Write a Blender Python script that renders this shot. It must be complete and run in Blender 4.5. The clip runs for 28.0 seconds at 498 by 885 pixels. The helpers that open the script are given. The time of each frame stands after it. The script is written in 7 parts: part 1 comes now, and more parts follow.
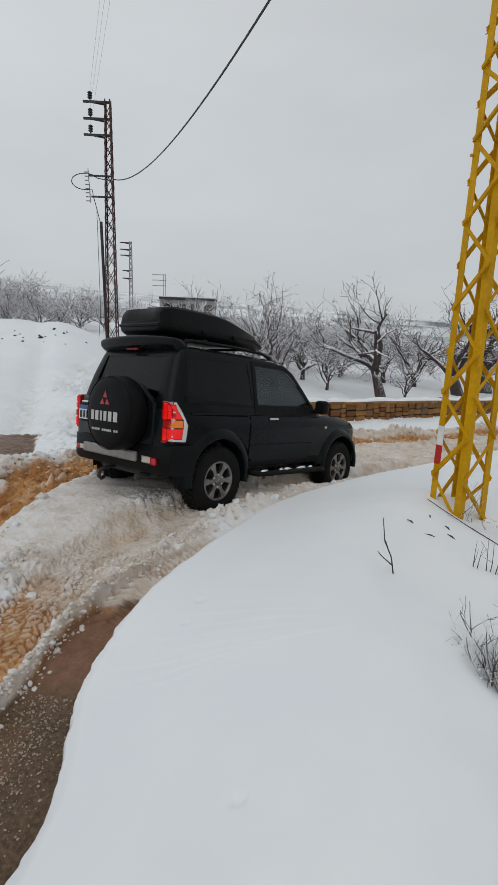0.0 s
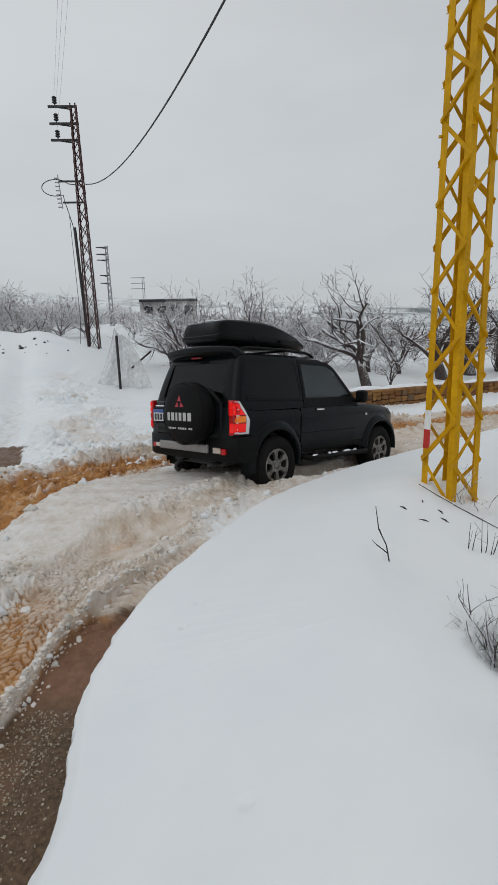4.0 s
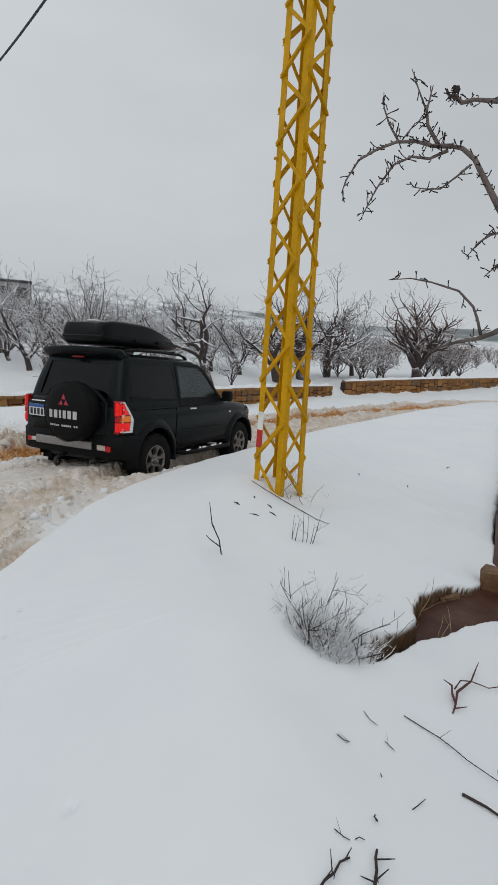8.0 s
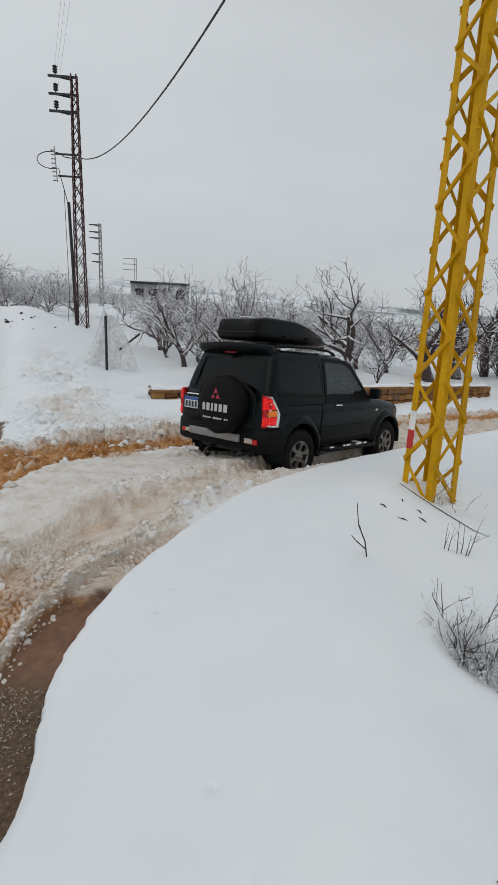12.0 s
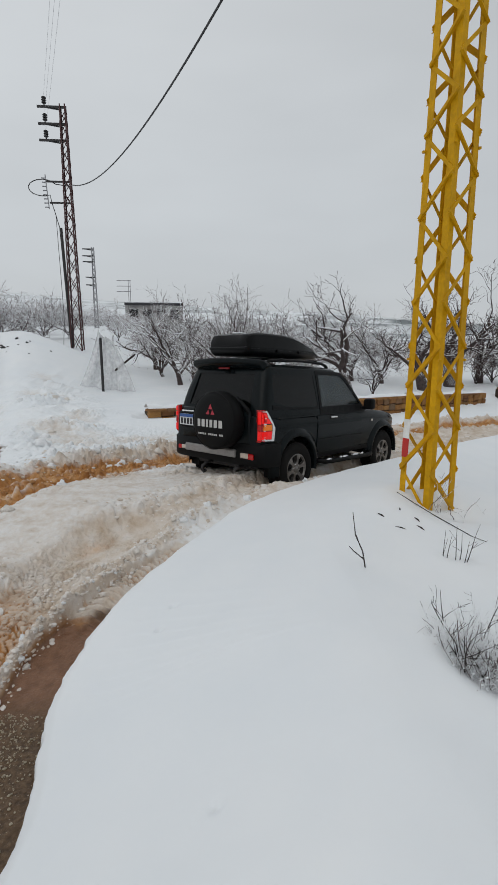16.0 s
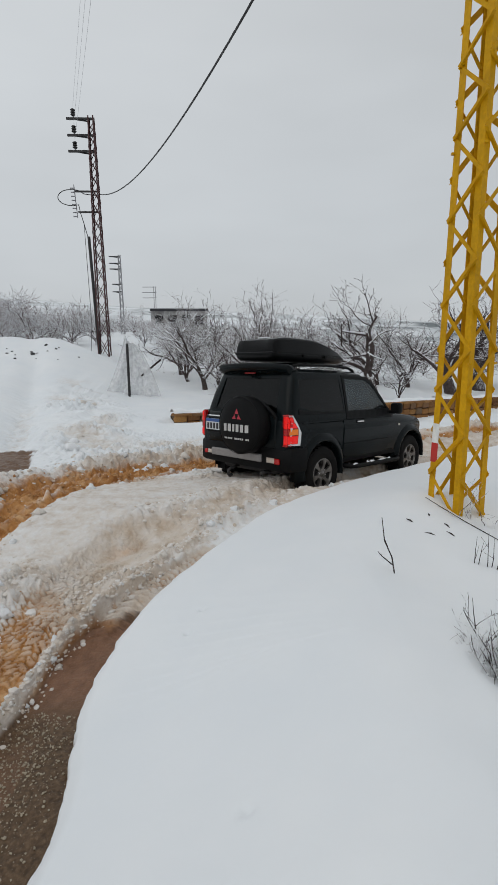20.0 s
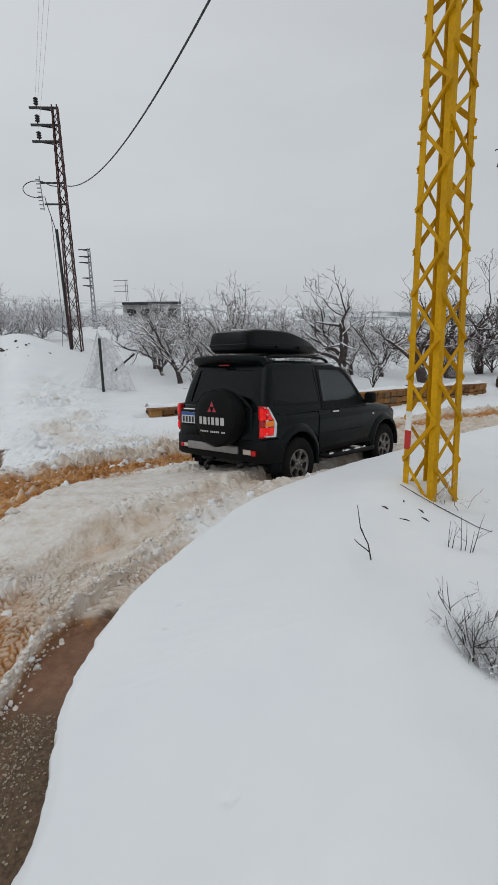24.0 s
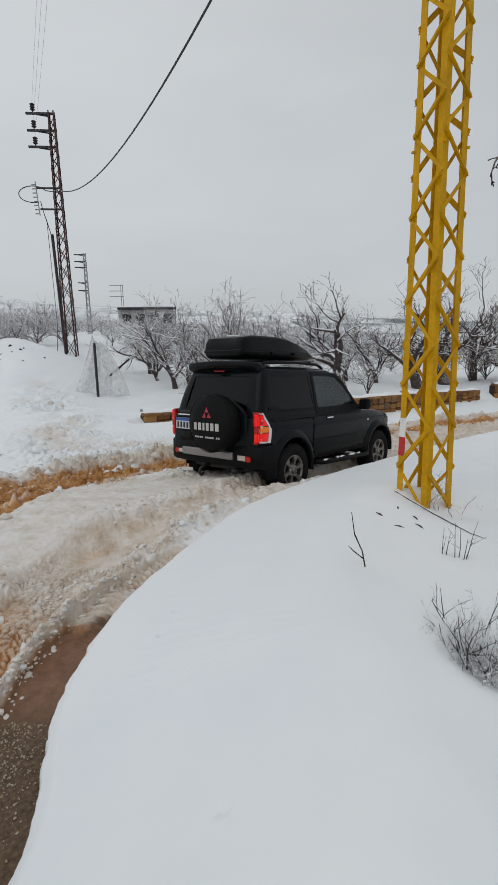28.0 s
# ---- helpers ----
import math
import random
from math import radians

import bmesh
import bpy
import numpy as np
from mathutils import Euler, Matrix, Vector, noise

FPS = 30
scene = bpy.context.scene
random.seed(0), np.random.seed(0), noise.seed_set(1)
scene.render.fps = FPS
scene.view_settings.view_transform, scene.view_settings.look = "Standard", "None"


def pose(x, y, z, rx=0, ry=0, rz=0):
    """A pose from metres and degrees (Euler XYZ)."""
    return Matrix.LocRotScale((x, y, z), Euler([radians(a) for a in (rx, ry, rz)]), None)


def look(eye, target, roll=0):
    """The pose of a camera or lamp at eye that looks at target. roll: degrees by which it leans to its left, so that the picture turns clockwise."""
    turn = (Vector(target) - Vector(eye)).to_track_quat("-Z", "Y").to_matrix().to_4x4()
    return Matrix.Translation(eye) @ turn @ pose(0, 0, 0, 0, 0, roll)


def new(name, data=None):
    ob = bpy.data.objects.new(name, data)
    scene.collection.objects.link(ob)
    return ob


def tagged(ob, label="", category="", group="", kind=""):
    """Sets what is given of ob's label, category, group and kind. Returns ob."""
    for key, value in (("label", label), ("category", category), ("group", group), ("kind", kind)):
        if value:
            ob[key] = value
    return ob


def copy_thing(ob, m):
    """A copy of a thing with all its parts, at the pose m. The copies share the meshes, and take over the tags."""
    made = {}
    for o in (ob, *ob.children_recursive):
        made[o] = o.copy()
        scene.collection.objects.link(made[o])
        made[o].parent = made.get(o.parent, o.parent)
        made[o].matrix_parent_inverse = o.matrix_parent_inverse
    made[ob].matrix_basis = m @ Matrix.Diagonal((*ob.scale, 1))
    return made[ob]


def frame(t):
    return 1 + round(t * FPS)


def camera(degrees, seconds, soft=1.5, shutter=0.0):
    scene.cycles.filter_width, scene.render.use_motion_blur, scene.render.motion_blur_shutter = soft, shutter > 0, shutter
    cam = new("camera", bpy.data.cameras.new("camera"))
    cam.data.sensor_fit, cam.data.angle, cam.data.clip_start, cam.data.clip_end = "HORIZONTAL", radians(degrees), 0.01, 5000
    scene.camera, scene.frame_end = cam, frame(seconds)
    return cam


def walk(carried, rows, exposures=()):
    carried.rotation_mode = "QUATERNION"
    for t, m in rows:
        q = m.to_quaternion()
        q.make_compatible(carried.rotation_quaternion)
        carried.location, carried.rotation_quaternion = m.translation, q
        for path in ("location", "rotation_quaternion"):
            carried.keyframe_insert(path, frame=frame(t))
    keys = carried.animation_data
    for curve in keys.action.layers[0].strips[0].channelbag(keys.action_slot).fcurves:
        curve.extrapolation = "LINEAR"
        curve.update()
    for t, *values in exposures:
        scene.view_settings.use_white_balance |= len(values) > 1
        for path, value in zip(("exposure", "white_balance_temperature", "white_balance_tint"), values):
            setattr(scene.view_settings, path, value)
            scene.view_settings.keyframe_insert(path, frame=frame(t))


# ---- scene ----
cam = camera(52.01, 28.0, soft=1.3)
PATH = [
    (0.0, pose(0.000, 0.000, 2.205, 78.15, -1.95, -0.00)),
    (0.5, pose(0.007, 0.003, 2.192, 77.87, -1.70, -0.72)),
    (1.0, pose(0.006, 0.052, 2.177, 77.30, -1.45, -0.37)),
    (1.5, pose(-0.011, 0.061, 2.186, 76.27, -0.72, -0.07)),
    (2.0, pose(-0.013, 0.070, 2.179, 75.57, 0.28, 0.94)),
    (2.5, pose(-0.029, 0.033, 2.188, 75.83, 0.57, 1.74)),
    (4.5, pose(0.034, 0.051, 2.191, 78.12, 1.31, -2.99)),
    (5.0, pose(0.018, 0.058, 2.192, 77.71, -0.15, -4.20)),
    (5.5, pose(0.026, 0.008, 2.199, 76.33, -3.26, -8.66)),
    (6.0, pose(0.041, 0.014, 2.206, 75.77, -4.62, -13.58)),
    (6.5, pose(0.057, 0.003, 2.206, 76.17, -4.42, -16.32)),
    (7.0, pose(0.059, -0.002, 2.203, 76.34, -4.78, -18.78)),
    (7.5, pose(0.058, -0.022, 2.208, 77.04, -4.67, -20.33)),
    (8.0, pose(0.058, -0.031, 2.218, 77.71, -3.01, -18.72)),
    (8.5, pose(0.059, -0.027, 2.213, 77.78, -0.85, -12.54)),
    (9.0, pose(0.040, 0.003, 2.208, 78.69, 0.65, -5.57)),
    (9.5, pose(0.023, 0.018, 2.223, 80.09, 0.50, 0.18)),
    (10.0, pose(-0.042, 0.049, 2.212, 79.57, -0.97, 3.23)),
    (10.5, pose(0.001, 0.024, 2.198, 77.35, -1.39, 0.26)),
    (11.0, pose(0.028, 0.040, 2.173, 75.37, -1.71, -4.97)),
    (11.5, pose(0.024, 0.046, 2.182, 75.48, -2.00, -4.78)),
    (12.0, pose(0.003, 0.040, 2.187, 76.76, -2.24, -2.93)),
    (12.5, pose(0.008, 0.024, 2.186, 78.00, -1.68, -3.19)),
    (14.5, pose(0.017, 0.005, 2.183, 78.49, -0.69, -3.21)),
    (15.0, pose(0.024, 0.014, 2.180, 78.41, -0.49, -3.74)),
    (15.5, pose(0.035, 0.030, 2.173, 78.46, -0.16, -3.90)),
    (16.0, pose(0.045, 0.025, 2.180, 78.53, -0.08, -3.48)),
    (16.5, pose(0.044, 0.032, 2.180, 78.31, -0.47, -2.58)),
    (17.0, pose(0.032, 0.036, 2.183, 77.94, -1.22, -1.77)),
    (17.5, pose(0.021, 0.030, 2.186, 78.00, -1.36, -1.48)),
    (18.0, pose(0.026, 0.020, 2.180, 78.47, -0.59, -1.64)),
    (18.5, pose(0.028, 0.016, 2.183, 78.91, 0.02, -1.92)),
    (19.0, pose(0.026, 0.018, 2.182, 79.03, 0.09, -1.78)),
    (19.5, pose(0.018, 0.016, 2.189, 79.03, 0.04, -1.32)),
    (20.0, pose(0.015, 0.013, 2.185, 79.03, 0.42, -0.85)),
    (20.5, pose(0.014, 0.021, 2.179, 78.67, 1.05, 0.20)),
    (21.0, pose(0.013, 0.017, 2.180, 78.45, 0.84, 0.49)),
    (21.5, pose(0.024, 0.022, 2.180, 78.73, 0.88, -0.88)),
    (22.0, pose(0.045, 0.017, 2.174, 78.96, 1.42, -2.31)),
    (22.5, pose(0.051, 0.014, 2.177, 79.18, 1.59, -3.56)),
    (24.5, pose(0.026, 0.017, 2.179, 77.97, 1.34, -3.71)),
    (25.0, pose(0.025, 0.021, 2.175, 78.35, 1.20, -4.10)),
    (25.5, pose(0.026, 0.025, 2.176, 78.65, 1.27, -4.06)),
    (26.0, pose(0.027, 0.019, 2.177, 78.92, 1.28, -3.77)),
    (26.5, pose(0.029, 0.023, 2.181, 79.00, 1.29, -3.54)),
    (27.0, pose(0.032, 0.022, 2.181, 79.04, 1.33, -3.50)),
    (27.5, pose(0.031, 0.023, 2.183, 79.01, 1.24, -3.82)),
    (28.0, pose(0.035, 0.018, 2.185, 78.75, 1.12, -4.17)),
]
walk(cam, PATH)

# ---------------------------------------------------------------- world and light
def make_world():
    w = bpy.data.worlds.new("overcast_sky")
    scene.world = w
    w.use_nodes = True
    nt = w.node_tree
    nt.nodes.clear()
    out = nt.nodes.new("ShaderNodeOutputWorld")
    bg = nt.nodes.new("ShaderNodeBackground")
    sky = nt.nodes.new("ShaderNodeTexSky")
    sky.sky_type = "NISHITA"
    sky.sun_disc = False
    sky.sun_elevation = radians(38)
    sky.sun_rotation = radians(200)
    sky.dust_density = 4.0
    # cloud deck: grey-white, slightly brighter overhead, uneven
    geo = nt.nodes.new("ShaderNodeTexCoord")
    sep = nt.nodes.new("ShaderNodeSeparateXYZ")
    nt.links.new(geo.outputs["Generated"], sep.inputs[0])
    ramp = nt.nodes.new("ShaderNodeValToRGB")
    e = ramp.color_ramp.elements
    e[0].position, e[0].color = 0.0, (0.632, 0.662, 0.685, 1)
    e[1].position, e[1].color = 1.0, (0.720, 0.745, 0.762, 1)
    m = ramp.color_ramp.elements.new(0.06)
    m.color = (0.592, 0.623, 0.65, 1)
    m = ramp.color_ramp.elements.new(0.22)
    m.color = (0.632, 0.665, 0.69, 1)
    nt.links.new(sep.outputs["Z"], ramp.inputs["Fac"])
    noi = nt.nodes.new("ShaderNodeTexNoise")
    noi.inputs["Scale"].default_value = 2.2
    noi.inputs["Detail"].default_value = 3.0
    mp = nt.nodes.new("ShaderNodeMapping")
    mp.inputs["Scale"].default_value = (1.0, 1.0, 3.0)
    nt.links.new(geo.outputs["Generated"], mp.inputs["Vector"])
    nt.links.new(mp.outputs[0], noi.inputs["Vector"])
    mr = nt.nodes.new("ShaderNodeMapRange")
    mr.inputs["From Min"].default_value, mr.inputs["From Max"].default_value = 0.3, 0.7
    mr.inputs["To Min"].default_value, mr.inputs["To Max"].default_value = 0.955, 1.045
    nt.links.new(noi.outputs["Fac"], mr.inputs["Value"])
    # the deck is thicker, hence darker, high in the east
    high = nt.nodes.new("ShaderNodeMapRange")
    high.inputs["From Min"].default_value, high.inputs["From Max"].default_value = 0.02, 0.5
    nt.links.new(sep.outputs["Z"], high.inputs["Value"])
    lean = nt.nodes.new("ShaderNodeMath")
    lean.operation = "MULTIPLY"
    nt.links.new(high.outputs[0], lean.inputs[0])
    nt.links.new(sep.outputs["X"], lean.inputs[1])
    east = nt.nodes.new("ShaderNodeMath")
    east.operation = "MULTIPLY_ADD"
    east.inputs[1].default_value, east.inputs[2].default_value = -0.26, 1.005
    nt.links.new(lean.outputs[0], east.inputs[0])
    both = nt.nodes.new("ShaderNodeMath")
    both.operation = "MULTIPLY"
    nt.links.new(mr.outputs[0], both.inputs[0])
    nt.links.new(east.outputs[0], both.inputs[1])
    mul = nt.nodes.new("ShaderNodeVectorMath")
    mul.operation = "SCALE"
    nt.links.new(ramp.outputs[0], mul.inputs[0])
    nt.links.new(both.outputs[0], mul.inputs["Scale"])
    mul2 = nt.nodes.new("ShaderNodeVectorMath")
    mul2.operation = "SCALE"
    mul2.inputs["Scale"].default_value = 10.0
    nt.links.new(mul.outputs[0], mul2.inputs[0])
    mix = nt.nodes.new("ShaderNodeMix")
    mix.data_type = "RGBA"
    mix.inputs["Factor"].default_value = 0.94
    nt.links.new(sky.outputs[0], mix.inputs["A"])
    nt.links.new(mul2.outputs[0], mix.inputs["B"])
    nt.links.new(mix.outputs["Result"], bg.inputs["Color"])
    bg.inputs["Strength"].default_value = 0.091
    nt.links.new(bg.outputs[0], out.inputs["Surface"])


make_world()
sun_data = bpy.data.lights.new("sun", "SUN")
sun_data.energy = 0.3
sun_data.angle = radians(40)
sun_data.color = (1.0, 0.97, 0.93)
sun = new("sun", sun_data)
sun.matrix_world = look((0, 0, 40), (12, 26, 0))

# ---------------------------------------------------------------- materials
MATS = {}


def nodes_of(name):
    m = bpy.data.materials.new(name)
    m.use_nodes = True
    nt = m.node_tree
    return m, nt, nt.nodes["Principled BSDF"]


def tex(nt, kind, scale, detail=4.0, rough=0.55, coord="Object"):
    c = nt.nodes.new("ShaderNodeTexCoord")
    n = nt.nodes.new(kind)
    n.inputs["Scale"].default_value = scale
    if kind == "ShaderNodeTexNoise":
        n.inputs["Detail"].default_value = detail
        n.inputs["Roughness"].default_value = rough
    nt.links.new(c.outputs[coord], n.inputs["Vector"])
    return n


def ramp_of(nt, src, stops):
    r = nt.nodes.new("ShaderNodeValToRGB")
    el = r.color_ramp.elements
    el[0].position, el[0].color = stops[0][0], (*stops[0][1], 1)
    el[1].position, el[1].color = stops[-1][0], (*stops[-1][1], 1)
    for p, col in stops[1:-1]:
        el.new(p).color = (*col, 1)
    nt.links.new(src, r.inputs["Fac"])
    return r.outputs["Color"]


def mixed(nt, fac, a, b, blend="MIX"):
    m = nt.nodes.new("ShaderNodeMix")
    m.data_type, m.blend_type = "RGBA", blend
    for sock, v in (("Factor", fac), ("A", a), ("B", b)):
        if isinstance(v, (int, float)):
            m.inputs[sock].default_value = v if sock == "Factor" else (v, v, v, 1)
        elif isinstance(v, tuple):
            m.inputs[sock].default_value = (*v, 1)
        else:
            nt.links.new(v, m.inputs[sock])
    return m.outputs["Result"]


def math_of(nt, op, a, b=0.5):
    m = nt.nodes.new("ShaderNodeMath")
    m.operation = op
    for i, v in enumerate((a, b)):
        if isinstance(v, (int, float)):
            m.inputs[i].default_value = v
        else:
            nt.links.new(v, m.inputs[i])
    return m.outputs[0]


def bumped(nt, bsdf, height, strength, dist=0.01):
    b = nt.nodes.new("ShaderNodeBump")
    b.inputs["Strength"].default_value = strength
    b.inputs["Distance"].default_value = dist
    nt.links.new(height, b.inputs["Height"])
    nt.links.new(b.outputs[0], bsdf.inputs["Normal"])


def simple(name, col, rough=0.5, metal=0.0, vary=0.15, scale=8.0, bump=0.0, bscale=60.0, coat=0.0, spec=0.5):
    """A surface with a large and a small variation of its colour and a fine relief."""
    if name in MATS:
        return MATS[name]
    m, nt, b = nodes_of(name)
    n1, n2 = tex(nt, "ShaderNodeTexNoise", scale), tex(nt, "ShaderNodeTexNoise", scale * 9)
    f = math_of(nt, "ADD", math_of(nt, "MULTIPLY", n1.outputs["Fac"], 0.6), math_of(nt, "MULTIPLY", n2.outputs["Fac"], 0.4))
    lo, hi = [max(0, c * (1 - vary)) for c in col], [min(1, c * (1 + vary)) for c in col]
    nt.links.new(ramp_of(nt, f, [(0.3, lo), (0.7, hi)]), b.inputs["Base Color"])
    r = nt.nodes.new("ShaderNodeMapRange")
    r.inputs["To Min"].default_value, r.inputs["To Max"].default_value = rough * 0.8, min(1, rough * 1.2)
    nt.links.new(n2.outputs["Fac"], r.inputs["Value"])
    nt.links.new(r.outputs[0], b.inputs["Roughness"])
    b.inputs["Metallic"].default_value = metal
    b.inputs["Coat Weight"].default_value = coat
    b.inputs["Specular IOR Level"].default_value = spec
    if bump:
        n3 = tex(nt, "ShaderNodeTexNoise", bscale, 5.0)
        bumped(nt, b, n3.outputs["Fac"], bump, 0.01)
    MATS[name] = m
    return m


def ground_material():
    m, nt, b = nodes_of("snow_and_mud")
    at = nt.nodes.new("ShaderNodeAttribute")
    at.attribute_name = "soil"
    sep = nt.nodes.new("ShaderNodeSeparateColor")
    nt.links.new(at.outputs["Color"], sep.inputs[0])
    big, mid, fine = (tex(nt, "ShaderNodeTexNoise", s, 6.0) for s in (0.9, 5.0, 38.0))
    snow = ramp_of(nt, big.outputs["Fac"], [(0.3, (0.765, 0.80, 0.83)), (0.7, (0.82, 0.842, 0.858))])
    dirt = ramp_of(nt, mid.outputs["Fac"], [(0.3, (0.50, 0.395, 0.30)), (0.5, (0.615, 0.54, 0.465)), (0.72, (0.70, 0.655, 0.615))])
    mud = ramp_of(nt, mid.outputs["Fac"], [(0.28, (0.27, 0.105, 0.030)), (0.5, (0.47, 0.225, 0.075)), (0.72, (0.66, 0.42, 0.22))])
    wet = ramp_of(nt, fine.outputs["Fac"], [(0.35, (0.062, 0.037, 0.020)), (0.55, (0.112, 0.069, 0.038)), (0.75, (0.18, 0.118, 0.070))])
    grit = tex(nt, "ShaderNodeTexVoronoi", 55.0)
    speck = math_of(nt, "LESS_THAN", grit.outputs["Distance"], 0.17)
    grain = tex(nt, "ShaderNodeTexNoise", 14.0, 5.0)
    edge = math_of(nt, "SUBTRACT", grain.outputs["Fac"], 0.5)

    def mask(sock, amount=0.9):
        v = math_of(nt, "ADD", sock, math_of(nt, "MULTIPLY", edge, amount * .46))
        r = nt.nodes.new("ShaderNodeMapRange")
        r.interpolation_type = "SMOOTHSTEP"
        r.inputs["From Min"].default_value, r.inputs["From Max"].default_value = 0.18, 0.78
        nt.links.new(v, r.inputs["Value"])
        # nothing where the soil value is nil
        g = math_of(nt, "GREATER_THAN", sock, 0.02)
        return math_of(nt, "MULTIPLY", r.outputs[0], g)

    c = mixed(nt, mask(sep.outputs["Blue"]), snow, dirt)
    c = mixed(nt, mask(sep.outputs["Red"]), c, mud)
    wm = mask(sep.outputs["Green"], 0.5)
    silt = ramp_of(nt, grain.outputs["Fac"], [(.3, (.155, .078, .044)), (.7, (.25, .135, .082))])
    c = mixed(nt, wm, c, mixed(nt, sep.outputs["Red"], wet, silt))
    c = mixed(nt, math_of(nt, "MULTIPLY", math_of(nt, "MULTIPLY", wm, speck), 0.12), c, (0.42, 0.37, 0.30))
    # far scrub: base colour lifted to blue-grey, distance haze painted in
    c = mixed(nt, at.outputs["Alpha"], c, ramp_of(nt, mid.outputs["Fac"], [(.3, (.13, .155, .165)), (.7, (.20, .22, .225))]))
    nt.links.new(c, b.inputs["Base Color"])
    rr = nt.nodes.new("ShaderNodeMapRange")
    rr.inputs["To Min"].default_value, rr.inputs["To Max"].default_value = 0.75, 0.32
    nt.links.new(wm, rr.inputs["Value"])
    nt.links.new(rr.outputs[0], b.inputs["Roughness"])
    b.inputs["Subsurface Weight"].default_value = 0.0
    b.inputs["Specular IOR Level"].default_value = 0.22
    allsoil = math_of(nt, "ADD", sep.outputs["Blue"], math_of(nt, "ADD", sep.outputs["Red"], sep.outputs["Green"]))
    # clods and crumbs in the slush; wet silt and clean snow stay smoother
    slush = math_of(nt, "MULTIPLY", math_of(nt, "ADD", sep.outputs["Blue"], sep.outputs["Red"]), math_of(nt, "SUBTRACT", 1.0, math_of(nt, "MULTIPLY", sep.outputs["Green"], .9)))
    warp = nt.nodes.new("ShaderNodeMix")
    warp.data_type = "VECTOR"
    warp.inputs["Factor"].default_value = .06
    co = nt.nodes.new("ShaderNodeTexCoord")
    nt.links.new(co.outputs["Object"], warp.inputs["A"])
    nt.links.new(grain.outputs["Color"], warp.inputs["B"])
    c1, c2 = tex(nt, "ShaderNodeTexVoronoi", 19.0), tex(nt, "ShaderNodeTexVoronoi", 47.0)
    for c in (c1, c2):
        nt.links.new(warp.outputs["Result"], c.inputs["Vector"])
    clod = math_of(nt, "ADD", math_of(nt, "MULTIPLY", c1.outputs["Distance"], -.9), math_of(nt, "MULTIPLY", c2.outputs["Distance"], -.5))
    h = math_of(nt, "ADD", math_of(nt, "MULTIPLY", fine.outputs["Fac"], math_of(nt, "ADD", math_of(nt, "MULTIPLY", allsoil, .30), .04)), math_of(nt, "MULTIPLY", clod, slush))
    bumped(nt, b, h, 0.8, 0.013)
    return m


M_GROUND = ground_material()
M_YELLOW = simple("yellow_paint", (0.56, 0.295, 0.003), 0.5, spec=.16, vary=0.26, scale=3, bump=0.15, bscale=90)
M_RUSTRED = simple("red_brown_primer", (0.060, 0.022, 0.022), 0.7, vary=0.3, scale=6)
M_GREYSTEEL = simple("weathered_galvanised_steel", (0.30, 0.30, 0.315), 0.6, 0.3, 0.25, 4)
M_DARK = simple("dark_iron", (0.022, 0.021, 0.022), 0.6, vary=0.3, scale=6)
M_CABLE = simple("black_cable_sheath", (0.018, 0.018, 0.02), 0.55, vary=0.2)


def snowy(name, col, cover, vary=.4, scale=7.0):
    """Bark with snow and rime settled on what faces up."""
    m, nt, b = nodes_of(name)
    n1, n2 = tex(nt, "ShaderNodeTexNoise", scale), tex(nt, "ShaderNodeTexNoise", 26)
    bark = ramp_of(nt, n1.outputs["Fac"], [(.3, [c * (1 - vary) for c in col]), (.7, [c * (1 + vary) for c in col])])
    g = nt.nodes.new("ShaderNodeNewGeometry")
    sp = nt.nodes.new("ShaderNodeSeparateXYZ")
    nt.links.new(g.outputs["Normal"], sp.inputs[0])
    up = math_of(nt, "ADD", sp.outputs["Z"], math_of(nt, "MULTIPLY", math_of(nt, "SUBTRACT", n2.outputs["Fac"], .5), 1.6))
    r = nt.nodes.new("ShaderNodeMapRange")
    r.inputs["From Min"].default_value, r.inputs["From Max"].default_value = cover, cover + .25
    nt.links.new(up, r.inputs["Value"])
    nt.links.new(mixed(nt, r.outputs[0], bark, (.78, .80, .82)), b.inputs["Base Color"])
    b.inputs["Roughness"].default_value = .88
    bumped(nt, b, tex(nt, "ShaderNodeTexNoise", 40, 5).outputs["Fac"], .5, .01)
    return m


M_BARK = snowy("grey_brown_bark", (.060, .043, .040), .40)
M_TWIG = snowy("dark_twig_bark", (.066, .042, .041), .20)
M_FROST = snowy("frosted_twig", (.095, .066, .066), -.06)
M_RIME = snowy("rime_covered_twig", (.30, .245, .245), -.35)
M_SHRUB = snowy("red_brown_shoots", (.19, .125, .115), .30)
M_STICK = simple("bare_stick_bark", (.034, .024, .023), .85, vary=.4, scale=20, bump=.4, bscale=80)
M_SNOW = simple("clean_snow", (0.84, 0.865, 0.89), 0.75, vary=0.03, scale=3, bump=0.3, bscale=25)
M_BLACK = simple("car_paint_black", (0.0050, 0.0074, 0.0084), 0.20, vary=0.35, scale=3, spec=.13)

# ---------------------------------------------------------------- ground
def lattice(ix, iy, seed):
    h = (ix * 374761393 + iy * 668265263 + seed * 974711) & 0x7FFFFFFF
    h = ((h ^ (h >> 13)) * 1274126177) & 0x7FFFFFFF
    return ((h ^ (h >> 16)) & 0xFFFF) / 65535.0


